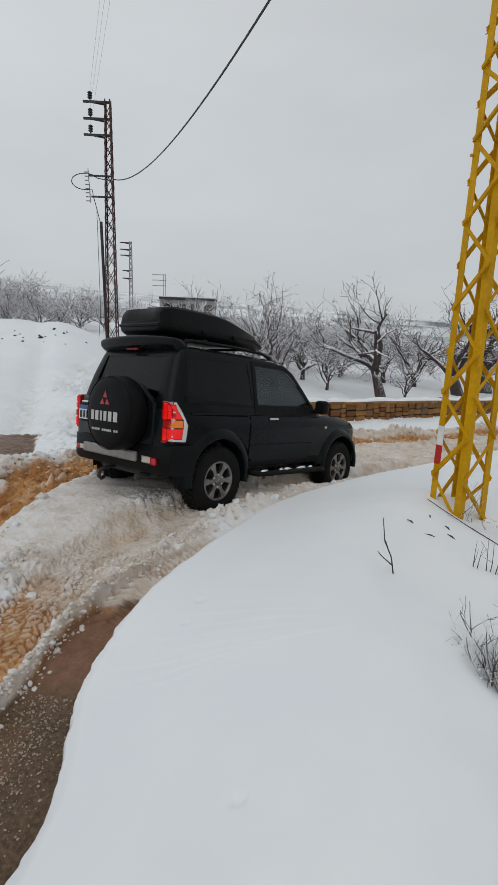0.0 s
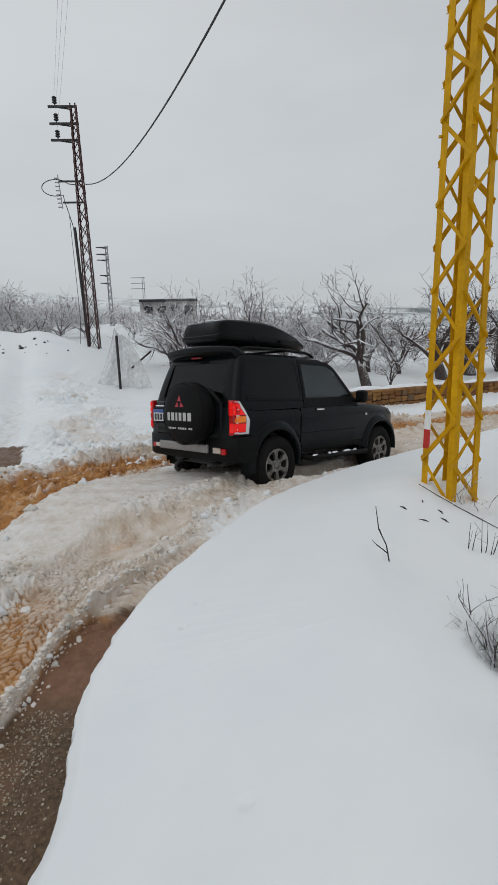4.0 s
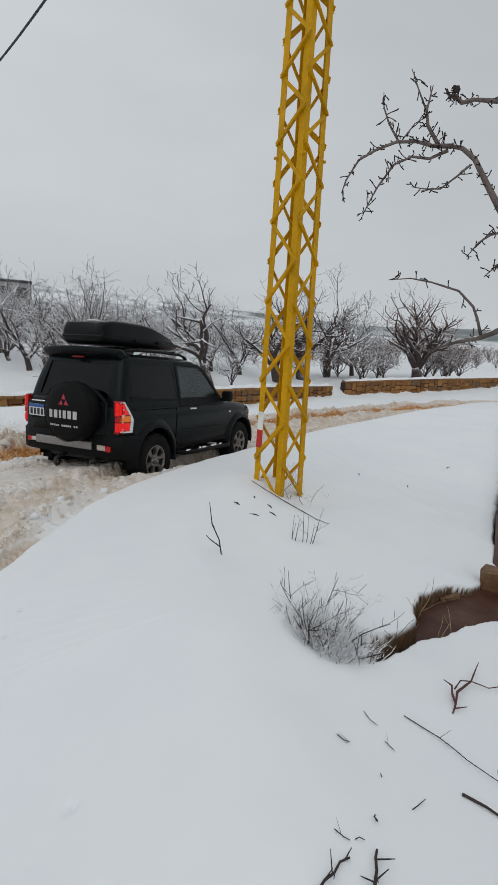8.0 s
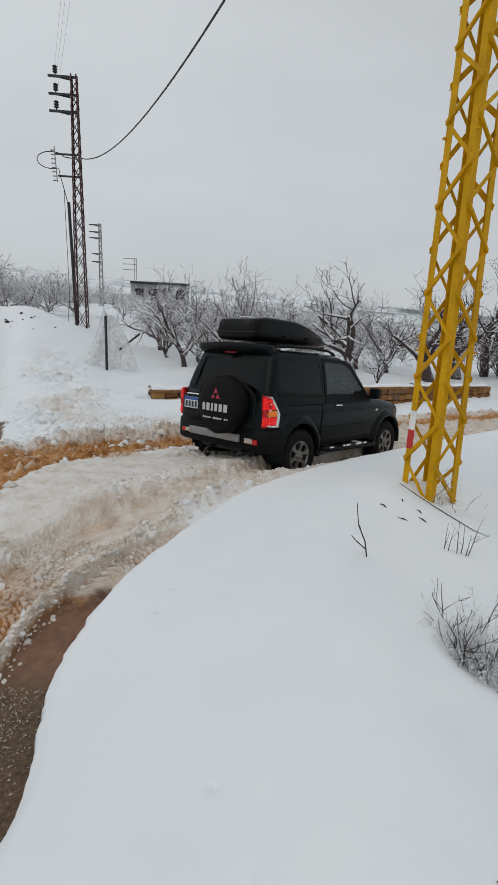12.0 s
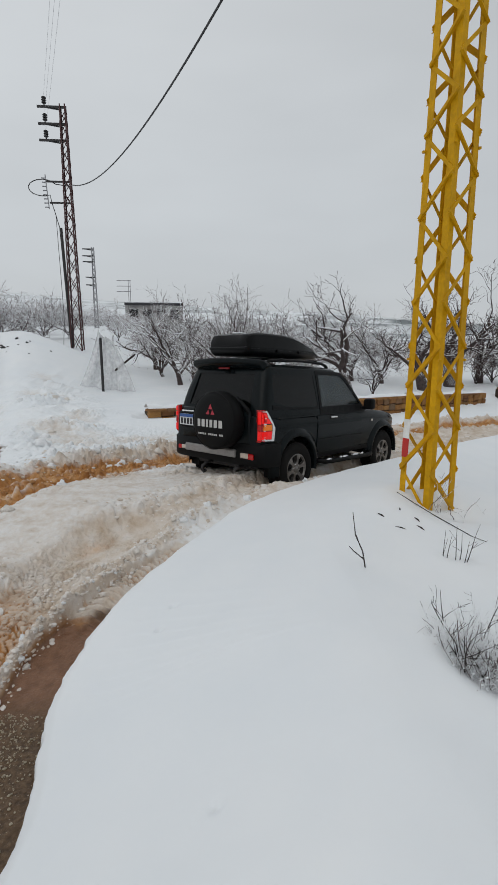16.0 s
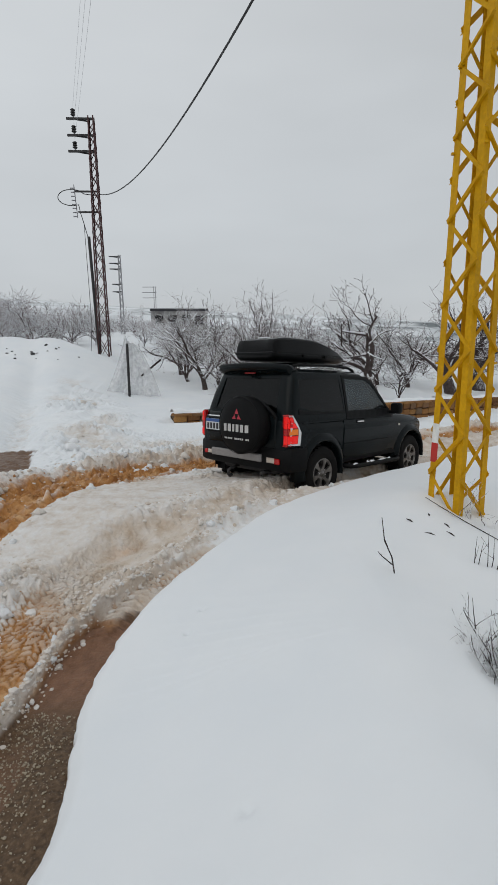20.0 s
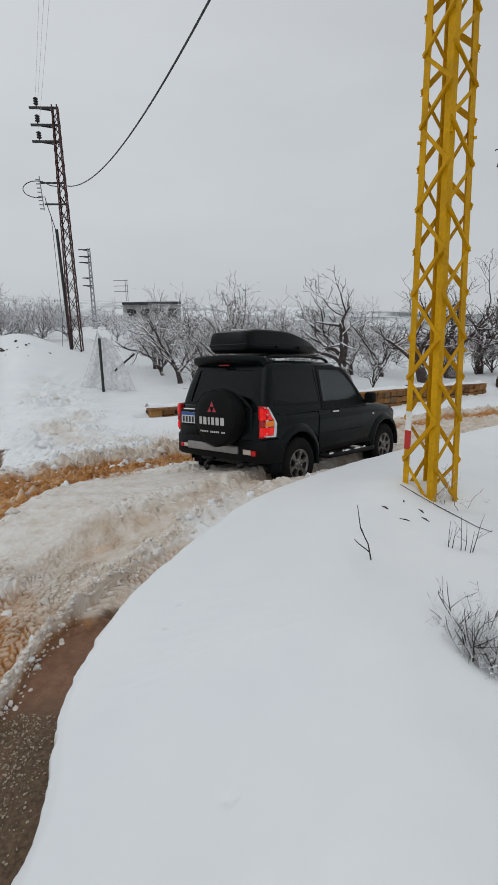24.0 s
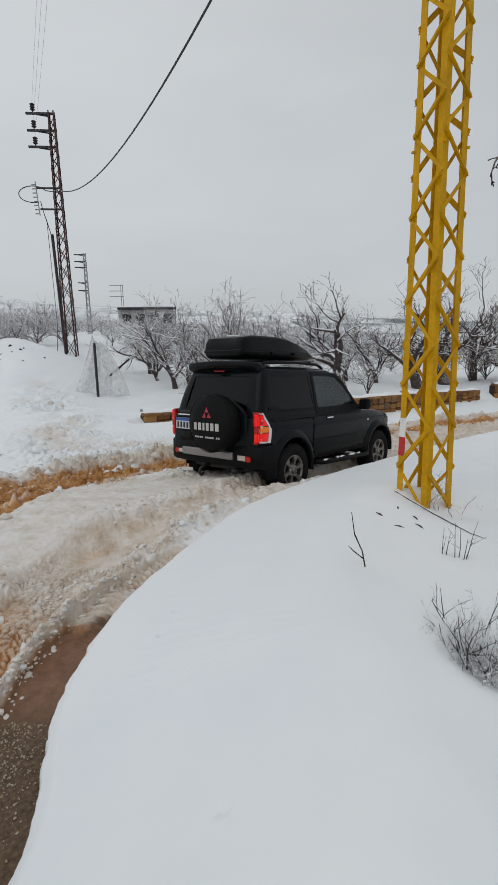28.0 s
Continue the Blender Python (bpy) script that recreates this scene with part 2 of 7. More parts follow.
def vnoise(x, y, seed=0):
    ix, iy = np.floor(x).astype(np.int64), np.floor(y).astype(np.int64)
    fx, fy = x - ix, y - iy
    fx, fy = fx * fx * (3 - 2 * fx), fy * fy * (3 - 2 * fy)
    a, b = lattice(ix, iy, seed), lattice(ix + 1, iy, seed)
    c, d = lattice(ix, iy + 1, seed), lattice(ix + 1, iy + 1, seed)
    return (a + (b - a) * fx) * (1 - fy) + (c + (d - c) * fx) * fy - 0.5


def fbm(x, y, scale, octaves=4, seed=0, gain=0.5):
    r, a = 0, 1.0
    for k in range(octaves):
        r = r + a * vnoise(x * scale + 17.3 * k, y * scale - 9.1 * k, seed + k)
        scale *= 2.03
        a *= gain
    return r


def sstep(v, a, b):
    t = np.clip((v - a) / (b - a), 0, 1)
    return t * t * (3 - 2 * t)


def smooth_line(pts, n=8):
    """A Catmull-Rom line through plan points (with any extra values)."""
    p = np.array(pts, float)
    p = np.vstack([2 * p[0] - p[1], p, 2 * p[-1] - p[-2]])
    out = []
    for i in range(1, len(p) - 2):
        for k in range(n):
            t = k / n
            out.append(0.5 * (2 * p[i] + (p[i + 1] - p[i - 1]) * t + (2 * p[i - 1] - 5 * p[i] + 4 * p[i + 1] - p[i + 2]) * t * t
                              + (3 * p[i] - p[i - 1] - 3 * p[i + 1] + p[i + 2]) * t ** 3))
    out.append(p[-2])
    return np.array(out)


def along(line, x, y):
    """Signed distance (positive to the left of the line) and the line's own values at the nearest place."""
    best = np.full(x.shape, 1e9)
    sign = np.zeros(x.shape)
    arc = np.zeros(x.shape)
    vals = [np.zeros(x.shape) for _ in range(line.shape[1] - 2)]
    run = 0.0
    for a, b in zip(line[:-1], line[1:]):
        dx, dy = b[0] - a[0], b[1] - a[1]
        ll = dx * dx + dy * dy + 1e-12
        t = np.clip(((x - a[0]) * dx + (y - a[1]) * dy) / ll, 0, 1)
        ex, ey = x - a[0] - t * dx, y - a[1] - t * dy
        d = np.hypot(ex, ey)
        near = d < best
        best = np.where(near, d, best)
        sign = np.where(near, np.sign(dx * ey - dy * ex), sign)
        arc = np.where(near, run + t * ll ** 0.5, arc)
        for k in range(len(vals)):
            vals[k] = np.where(near, a[2 + k] + t * (b[2 + k] - a[2 + k]), vals[k])
        run += ll ** 0.5
    return best * sign, arc, vals


# bank edge: plan and height
EDGE = smooth_line([(-0.8, -60, .1), (-0.82, -25, .1), (-0.84, -11, .1), (-0.86, -5, .1), (-0.88, -2, .1), (-0.89, 0, .1), (-0.91, 1.3, .11), (-0.86, 1.75, .13), (-0.845, 2.06, .15), (-0.93, 2.74, .20), (-0.70, 3.63, .32), (-0.06, 4.92, .36), (0.45, 5.66, .39),
                    (1.50, 6.53, .44), (2.62, 7.36, .44), (4.45, 8.9, .37), (6.90, 10.76, .25), (12.0, 14.0, .15), (18.1, 16.9, .1), (40, 22, 0)], 6)
# wheel ruts: plan and half-width
RUT_BANK = smooth_line([(-1.16, -60, .33), (-1.16, -25, .33), (-1.16, -11, .33), (-1.16, -5, .33), (-1.16, -2, .33), (-1.16, 0, .33), (-1.16, 1.5, .34), (-1.15, 2.1, .29), (-1.14, 2.5, .215), (-1.115, 2.86, .18), (-1.09, 3.25, .17), (-1.01, 3.5, .14), (-0.94, 3.75, .11), (-0.79, 4.1, .075), (-0.57, 4.4, .055), (-0.35, 4.75, .04)])
# snow squeezed up along the rut
CREST = smooth_line([(-1.56, 1.7, 0), (-1.48, 2.2, 0), (-1.40, 2.6, 0), (-1.34, 2.85, 0), (-1.32, 3.15, 0), (-1.25, 3.40, 0), (-1.15, 3.6, 0), (-1.04, 3.88, 0), (-.91, 4.1, 0), (-.75, 4.28, 0), (-.53, 4.55, 0)])
RUT_TREAD = smooth_line([(-2.1, -60, .3), (-2.0, -8, .3), (-1.85, 0.5, .3), (-1.72, 2.0, .28), (-1.58, 2.9, .26), (-1.52, 3.4, .26), (-1.48, 3.9, .26), (-1.36, 4.4, .25), (-1.08, 4.85, .24), (-0.70, 5.2, .22), (-0.3, 5.55, .2), (0.3, 6.25, .2), (1.1, 7.03, .22),
                         (2.9, 8.75, .25), (5.4, 10.7, .3), (9.5, 13.6, .3), (17, 17, .3)])
RUT_LEFT = smooth_line([(-3.9, -60, .45), (-3.8, -8, .45), (-3.6, 1.0, .45), (-3.15, 3.4, .45), (-2.98, 4.6, .45), (-2.85, 5.5, .46), (-2.6, 6.4, .48), (-2.15, 7.35, .5), (-1.6, 8.2, .46), (-0.8, 9.1, .40), (0.4, 10.4, .38), (2.6, 12.0, .4),
                        (6.0, 13.9, .45), (11, 16.3, .45), (19, 18.8, .4)])
RIDGE = smooth_line([(-1.45, 3.9, 0), (-1.34, 4.03, 0), (-1.15, 4.18, 0), (-0.96, 4.28, 0), (-0.74, 4.48, 0), (-0.5, 4.77, 0), (-0.3, 5.0, 0)])
SIDE = smooth_line([(-2.9, 6.6, .4), (-3.7, 7.85, .26), (-4.08, 8.8, .33), (-4.42, 9.75, .38), (-5.2, 12.0, .42), (-6.05, 14.4, .45), (-7.0, 17, .45), (-9.3, 23.5, .5), (-12, 29, .6)])
CREEK = smooth_line([(1.62, 2.08, .03), (1.78, 2.19, .07), (1.98, 2.28, .05), (2.2, 2.375, .08), (2.42, 2.505, .145), (2.72, 2.63, .22), (3.05, 2.63, .225), (3.62, 2.77, .34), (4.3, 3.22, .46), (5.1, 3.95, .5), (6.3, 5.05, .5), (8.2, 6.85, .5), (11, 9.6, .6)])
WALL = [(-1.9, 13.98, .27), (2.6, 16.35, .16), (7.15, 18.75, .07), (11.29, 21.15, -.09)]


def billow(x, y, scale, octaves, seed):
    """Lumpy noise, 0 to about 1: rounded clods with creases between."""
    r, a = 0, .6
    for k in range(octaves):
        r = r + a * (1 - 2 * np.abs(vnoise(x * scale + 5.1 * k, y * scale + 3.7 * k, seed + k)))
        scale *= 2.1
        a *= .5
    return r


def clumps(x, y, size, seed, fill=.8):
    """Domes of random size scattered over a grid of cells: heaped clods, 0 to 1."""
    u, v = x / size, y / size
    iu, iv = np.floor(u).astype(np.int64), np.floor(v).astype(np.int64)
    best = np.zeros(x.shape)
    for di in (-1, 0, 1):
        for dj in (-1, 0, 1):
            cu, cv = iu + di, iv + dj
            px, py = cu + .15 + .7 * lattice(cu, cv, seed), cv + .15 + .7 * lattice(cu, cv, seed + 7)
            rad = .35 + .45 * lattice(cu, cv, seed + 13)
            on = lattice(cu, cv, seed + 19) < fill
            ex, ey = u - px, v - py
            ey = ey * (.8 + .5 * lattice(cu, cv, seed + 29))
            h = rad * np.sqrt(np.clip(1 - (ex * ex + ey * ey) / (rad * rad), 0, 1)) * on
            best = np.maximum(best, h)
    return best


def chunks(x, y, size, seed):
    """Angular broken lumps: cells of uneven height with creases between, 0 to 1."""
    u, v = x / size, y / size
    iu, iv = np.floor(u).astype(np.int64), np.floor(v).astype(np.int64)
    f1, f2, val = np.full(x.shape, 9.0), np.full(x.shape, 9.0), np.zeros(x.shape)
    for di in (-1, 0, 1):
        for dj in (-1, 0, 1):
            cu, cv = iu + di, iv + dj
            d = np.hypot(u - cu - .1 - .8 * lattice(cu, cv, seed), v - cv - .1 - .8 * lattice(cu, cv, seed + 7))
            near = d < f1
            f2 = np.where(near, f1, np.minimum(f2, d))
            val = np.where(near, lattice(cu, cv, seed + 13), val)
            f1 = np.where(near, d, f1)
    return (.25 + .75 * val) * sstep(f2 - f1, .0, .50)


def ground_at(x, y):
    """Height, mud, wet soil, dirty slush and haze-tinted far scrub at plan points."""
    x, y = np.asarray(x, float), np.asarray(y, float)
    r = np.hypot(x, y)
    az = np.degrees(np.arctan2(x, y))
    de, arc, (ze,) = along(EDGE, x, y)
    # snowbank on the camera's side
    inner = 0.60 - 0.10 * np.clip(x - 0.9, 0, 4) + 0.05 * sstep(y, 3, 6) * (x < 4)
    bank_in = -de
    bank = ze - 0.06 + 0.06 * sstep(bank_in, -.02, .09) + (inner - ze) * sstep(bank_in, 0.02, 1.7)
    bank = bank + (0.035 * fbm(x, y, .9, 3, 3) + .008 * fbm(x, y, 3.5, 2, 5)) * sstep(bank_in, 0.1, .8) + .012 * fbm(x, y, 6, 2, 7) * np.exp(-(bank_in / .12) ** 2)
    bank = bank + .12 * np.exp(-((x - 2.1) ** 2 + (y - 5.1) ** 2) / .5)
    bank = bank - .16 * np.exp(-((x - 2.36) ** 2 + (y - 4.84) ** 2) / .16)
    for px, py, pr in ((.12, 1.32, .035), (.33, 1.12, .03), (.02, 1.72, .025), (-.35, 3.05, .02), (-.28, 3.3, .02)):
        bank = bank - .03 * np.exp(-((x - px) ** 2 + (y - py) ** 2) / pr ** 2)
    bank = bank * (1 - sstep(r, 14, 40)) + (-0.2 - 0.035 * np.clip(r - 14, 0, 60)) * sstep(r, 14, 40)
    # road level, falling away past the car
    ym = np.clip(y, -5, 60)
    road = np.interp(ym, [-5, 3, 4.4, 5.2, 5.8, 6.3, 7.0, 7.7, 8.5, 9.4, 12, 17, 25, 60], [0.06, .08, .15, .25, .33, .32, .26, .17, .08, -.02, -.27, -.48, -.52, -.6])
    wx, wy = x + .08 * fbm(x, y, 6, 3, 201), y + .08 * fbm(x, y, 6, 3, 203)
    big, small = clumps(wx, wy, .17, 211), clumps(wx, wy, .075, 223)
    tiny = clumps(wx, wy, .038, 229, .9)
    craggy = billow(wx, wy, 8.5, 3, 231) - .25
    cracked = np.maximum(chunks(wx, wy, .135, 301), .55 * chunks(wx, wy, .062, 311))
    heap = np.clip(.34 * np.maximum(np.maximum(big, small * .55), tiny * .32) + .22 * craggy + .62 * cracked + .05 * fbm(x, y, 24, 2, 227), 0, 1.2)
    lumps = billow(x, y, 4.5, 4, 41) - .5
    rough = np.clip(fbm(x, y, 7, 4, 41, .6), -.6, .6)
    wide = fbm(x, y, 1.3, 4, 11)
    # ruts
    d1, _, (w1,) = along(RUT_BANK, x, y)
    d2, s2, (w2,) = along(RUT_TREAD, x, y)
    d3, s3, (w3,) = along(RUT_LEFT, x, y)
    ds, ss, (ws,) = along(SIDE, x, y)
    wob = 0.10 * fbm(x, y, 3.0, 3, 31)
    d1e = np.where(d1 < 0, d1 * .35, d1)
    in1 = (1 - sstep(np.abs(d1e) + wob * .3, w1 * .85, w1 * 1.2)) * (1 - sstep(y, 4.5, 5.0))
    in2 = 1 - sstep(np.abs(d2) + wob, w2 * .7, w2 * 1.5)
    in3 = 1 - sstep(np.abs(d3) + wob, w3 * .6, w3 * 1.5)
    ins = (1 - sstep(np.abs(ds) + 2.2 * wob, ws * .8, ws * 1.25)) * sstep(ss, .8, 1.2) * (1 - sstep(ss, 3.35, 3.45))
    crumbly = np.clip(.35 + 1.6 * fbm(x, y, 1.7, 3, 251), 0, 1)
    z = road + .06 * wide + .03 * lumps * (1 - in2 * .6) + crumbly * (.03 * small + .02 * tiny + .045 * cracked * (1 - in2 * .8))
    floor1 = np.interp(ym, [0, 2.5, 3.4, 4, 5], [-.02, 0.0, .045, .105, .19]) + .006 * fbm(x, y, 22, 2, 9)
    # tyre treads pressed into the slush: chevron lugs with grooves between, blurred and broken in places
    worn = sstep(fbm(x, y, 1.9, 3, 101) + .12, -.22, .05) * (.6 + .8 * np.clip(fbm(x, y, 6, 2, 103) + .5, 0, 1))

    def treads(d, s_, half, pitch, slant):
        out = np.zeros(x.shape)
        on = (np.abs(d) < half * 1.1) & (y < 5.2) & (y > -2)
        if on.any():
            X, Y, D = x[on], y[on], d[on]
            bend = .35 * pitch * fbm(X, Y, 5, 3, 241)
            lug = chunks(s_[on] + slant * np.abs(D) + bend, D * .82 + bend, pitch, 401)
            groove = 1 - sstep(lug + .10 * fbm(X, Y, 18, 2, 247), .03, .19)
            out[on] = groove * (1 - sstep(np.abs(D), half * .8, half * 1.1)) * worn[on]
        return out
    dt, st_, _ = along(CREST, x, y)
    pass_a = treads(d2 + .03, s2, .15, .064, .7)
    pass_c = treads(dt - .14, st_, .105, .062, .7) * sstep(y, 3.35, 3.6)
    pass_b = treads(d2 - .22, s2 * 1.02, .135, .056, -.7)
    blocks = np.maximum(np.maximum(pass_a, pass_b), .8 * pass_c) * (1 - sstep(y, 4.5, 4.9))
    rib = sstep(np.cos(2 * math.pi * (s2 / .095 + .7 * np.abs(d1) / .095 + .5 * fbm(x, y, 4, 2, 261))) + .5 * fbm(x, y, 14, 2, 263), -.3, .4) * (1 - sstep(np.abs(d1), .13, .17)) * in1 * sstep(y, 3.35, 3.6) * .022
    clear = (1 - sstep(y, 4.2, 4.8))
    dr, _, _ = along(RIDGE, x, y)
    cprof = np.exp(-(dt / .055) ** 2) * sstep(y, 1.75, 2.2)
    crest = cprof * (0.045 + .085 * heap) * clear
    ridge = np.exp(-(dr / .055) ** 2) * sstep(y, 3.85, 4.1) * (1 - sstep(y, 4.9, 5.1))
    shoulder = np.exp(-((d2 - .52) / .20) ** 2) * (1 - sstep(y, 4.0, 4.5)) * sstep(y, 1.5, 2.5)
    plate = sstep(d2, .22, .45) * sstep(-d3, .42, .60) * sstep(y, 3.9, 4.3) * (1 - sstep(y, 6.6, 7.4))
    hump = plate * .07
    shove = np.exp(-((d2 + .27) / .085) ** 2) * (.07 + .11 * heap) * sstep(y, 4.9, 5.2) * (1 - sstep(y, 5.5, 6.1))
    shove = shove + np.exp(-((d2 - w2 * 1.1) / .26) ** 2) * (.02 + .11 * heap) * sstep(y, 5.0, 5.4) * (1 - sstep(y, 6.4, 7.5))
    loose = (1 - sstep(d1 - w1, .0, .5)) * (d1 > 0) * (1 - sstep(y, 2.2, 2.7))
    z = z - plate * (.03 * lumps + crumbly * (.022 * small + .015 * tiny + .038 * cracked))
    z = z + crest + hump + shove + ridge * (.03 + .055 * heap) + shoulder * (.03 + .13 * heap) + loose * .05 * heap
    past = sstep(y, 9.6, 11.5) * (1 - sstep(x, 15, 20))
    berm = (np.exp(-((d3 - .75) / .26) ** 2) + .8 * np.exp(-((d3 + .62) / .20) ** 2) + .7 * np.exp(-((d2 - .55) / .22) ** 2)) * past
    z = z + berm * (.05 + .22 * heap * (.4 + .6 * crumbly))
    streak = fbm(s3 * 1.3, d3 * 8, 1.0, 4, 351)
    pool = np.exp(-(((x + 1.18) * .8 + (y - 4.85) * .6) ** 2 / .10 + ((y - 4.85) * .8 - (x + 1.18) * .6) ** 2 / .025))
    spine = np.exp(-((d3 - .02) / .13) ** 2)
    z = z - in2 * (0.03 + .12 * sstep(y, 6.1, 6.8) * (1 - sstep(y, 8.5, 10))) - blocks * .026 + .06 * (.5 + heap) * np.exp(-((x + .42) ** 2 + (y - 5.22) ** 2) / .03) - .07 * pool - in3 * (.13 - .09 * heap - .03 * small - .07 * spine + .09 * streak) - ins * .14
    piles = sstep(d3, .25, .7) * (1 - sstep(d3, 1.5, 3.2)) * sstep(y, 4, 6) * (1 - ins) * (1 - sstep(x, 1, 5)) * (1 - np.exp(-((x + 3.75) ** 2 / .5 + (y - 7.6) ** 2 / 1.0)))
    z = z + piles * (.08 + .12 * (billow(x, y, 2.2, 3, 335) - .4) + .16 * lumps * (1 - .6 * sstep(d3, .8, 1.6)) + .09 * heap * (1 - .75 * sstep(d3, .9, 1.7)))
    # far side: rises to the field, gently to the hills
    left = sstep(-x, 3.2, 9.5)
    field = np.interp(y, [0, 8, 14, 20, 24, 28, 40, 70], [.3, .25, .15, .05, .30, .55, 1.0, 2.2]) + left * np.interp(y, [4, 10, 15, 20, 25, 28, 40], [.2, .25, .55, 1.05, 2.25, 1.35, 1.6]) + .12 * fbm(x, y, .35, 3, 51)
    field = np.where(x > 4, np.minimum(field, np.interp(y, [10, 16, 20, 24, 40, 70], [-.5, -.45, -.1, .2, .4, .3])), field)
    wl, _, _ = along(np.array([(-14, 7.6, 0)] + WALL + [(12.4, 21.6, 0), (19.6, 23.2, 0), (60, 34, 0)]), x, y)
    leftw = 1 - sstep(x, -1.2, 2.2)
    beyond = sstep(d3, 1.2, 4.0) * leftw + sstep(wl, -.25, .15) * (1 - leftw)
    field = np.where(x > -2.5, np.maximum(field, -.02) - .04 * np.clip(x, 0, 6), field)
    z = z * (1 - beyond) + field * beyond
    # track and footmarks up the slope
    steps = np.exp(-((ds - .05) / .42) ** 2) * sstep(ss, 3.35, 3.6) * (1 - sstep(ss, 18, 22))
    z = z - steps * (.20 + .10 * np.clip(rough, -.3, .2))
    chop = np.exp(-((ds + 1.5) / 1.2) ** 2) * sstep(ss, 2.2, 3.4) * (1 - sstep(ss, 12, 18))
    chop = np.maximum(chop, .8 * np.exp(-((ds - 1.5) / .6) ** 2) * sstep(ss, 1.5, 3) * (1 - sstep(ss, 9, 14)))
    folds = billow(x, y, 1.5, 3, 331) - .35
    sparse = sstep(fbm(x, y, 1.2, 3, 333), .02, .25)
    z = z + chop * (.02 + .22 * folds + sparse * (.10 * np.clip(lumps, -.15, .5) + .16 * heap))
    # distance: hills by bearing
    elev = np.interp(az, [-180, -60, -30, -20, -10, 0, 12, 22, 32, 45, 90, 180], [3, 5.0, 5.0, 4.2, 3.6, 3.2, 2.8, 1.8, 1.2, 1.4, 2, 3])
    far = np.tan(np.radians(elev)) * r * sstep(r, 120, 900) * (0.72 + .28 * sstep(r, 500, 1500)) + fbm(x, y, .012, 4, 61) * 8 * sstep(r, 80, 400)
    z = z + far - .17 * np.exp(-((wl + .28) / .25) ** 2) * sstep(x, -2.3, -1.9) * (1 - sstep(x, .0, 2.0))
    # on which side
    is_bank = 1 - sstep(de + .06 * fbm(x, y, 5, 4, 71) + .022 * billow(x, y, 11, 2, 73), -.006, .022)
    z0 = z * (1 - in1) + np.minimum(z, floor1 + 1.3 * rib) * in1
    z = z0 * (1 - is_bank) + (bank + far) * is_bank
    # stream channel in the bank
    dc, sc, (wc,) = along(CREEK, x, y)
    nib = .05 * fbm(x, y, 5, 3, 81)
    gully = 1 - sstep(np.abs(dc) + nib, wc * 1.02, wc * 1.02 + .034 + .03 * np.clip(x - 3.6, 0, 4))
    bared = 1 - sstep(np.abs(dc) + nib, wc * 1.02 + .022, wc * 1.02 + .040)
    lip = np.exp(-(np.clip(np.abs(dc) - wc, 0, 9) / .25) ** 2) * .05 * sstep(sc, 0, .5)
    z = z - lip * (1 - gully) - gully * .30
    pit = np.exp(-(((x - 1.44) / .20) ** 2 + ((y - 2.30) / .26) ** 2) ** 1.6)
    z = z - .10 * pit * is_bank * (1 - gully)
    soft = .5 + 1.2 * fbm(x, y, 2.4, 4, 107)
    orange = 1 - .8 * sstep(y + .9 * (x + 1.6), 3.1, 4.5)
    mud = np.clip(in3 * (1.08 - .25 * heap + .7 * streak + .15 * rough - .22 * spine), 0, 1)
    # mud pressed into the tread grooves, also darkening them in place of shade
    mud = np.maximum(mud, np.clip((in2 * .52 + blocks * .60 + .08 * rough + .20 * soft) * orange, 0, 1) * sstep(d1, .2, .35))
    mud = np.maximum(mud, .28 * np.clip(1 - np.abs(d3 + .45) / .6, 0, 1) * (.8 - .6 * heap + rough) * sstep(y, 9.5, 11))
    mud = np.maximum(mud, loose * (.62 - .25 * heap))
    mud = np.maximum(mud, pool * .42)
    mud = np.maximum(mud, in2 * sstep(y, 5.9, 6.6) * np.clip(.36 - .15 * heap + .15 * rough, 0, .6))
    mud = np.maximum(mud, past * np.clip(.55 * in3 + .25 * in2 - .2 * heap + .3 * rough, 0, .7))
    mud = np.maximum(mud, berm * np.clip(.42 - .5 * heap + .6 * rough, 0, .6) * (d3 < 1.1))
    lx = np.exp(-((y - 7.35 - .22 * (x + 4)) / .16) ** 2) * sstep(-x, 3.0, 3.6)
    mud = np.maximum(mud, lx * (.85 + .4 * rough))
    z = z - .05 * lx
    # rib grooves coloured muddier than rib tops, for mud and for shade
    mud = np.maximum(mud, in1 * sstep(y, 3.5, 3.8) * (.40 - .35 * rib / .022 + .3 * rough))
    mud = np.maximum(mud, in1 * sstep(y, 2.55, 2.95) * (1 - sstep(y, 3.5, 3.75)))
    mud = np.maximum(mud, sstep(2.75 - y, 0, .3) * (d1 > 0) * (1 - sstep(d1, .5, .9)) * np.clip(.42 - .5 * heap + .5 * rough, 0, .6))
    mud = np.maximum(mud, ins * .4)
    wetm = in1 * (1 - sstep(y + .3 * fbm(x, y, 4, 2, 253), 3.5, 3.95)) * (1 - .35 * cprof) + ins * .7 + loose * .30 + bared
    road_side = (1 - sstep(d3, .5, 1.3)) * (1 - sstep(y, 19, 24))
    dirt = road_side * np.clip(.62 + .45 * fbm(x, y, 1.1, 4, 91) * (1 - .7 * plate) + .08 * rough * (1 - .7 * plate) + .30 * in2 + .25 * sstep(y, 8.0, 9.5) + .35 * blocks + .55 * pool + .45 * in1 + .15 * ridge - .05 * plate + .16 * shoulder + .4 * sstep(2.8 - y, 0, .4)
                               - .03 * cprof * clear * (heap > .15) - .10 * np.clip(heap, 0, .6), 0, 1)
    dirt = np.maximum(dirt, in1 * sstep(y, 3.4, 3.9) * (.95 - .4 * rib / .022))
    dirt = np.maximum(dirt, loose * (1 - .5 * heap))
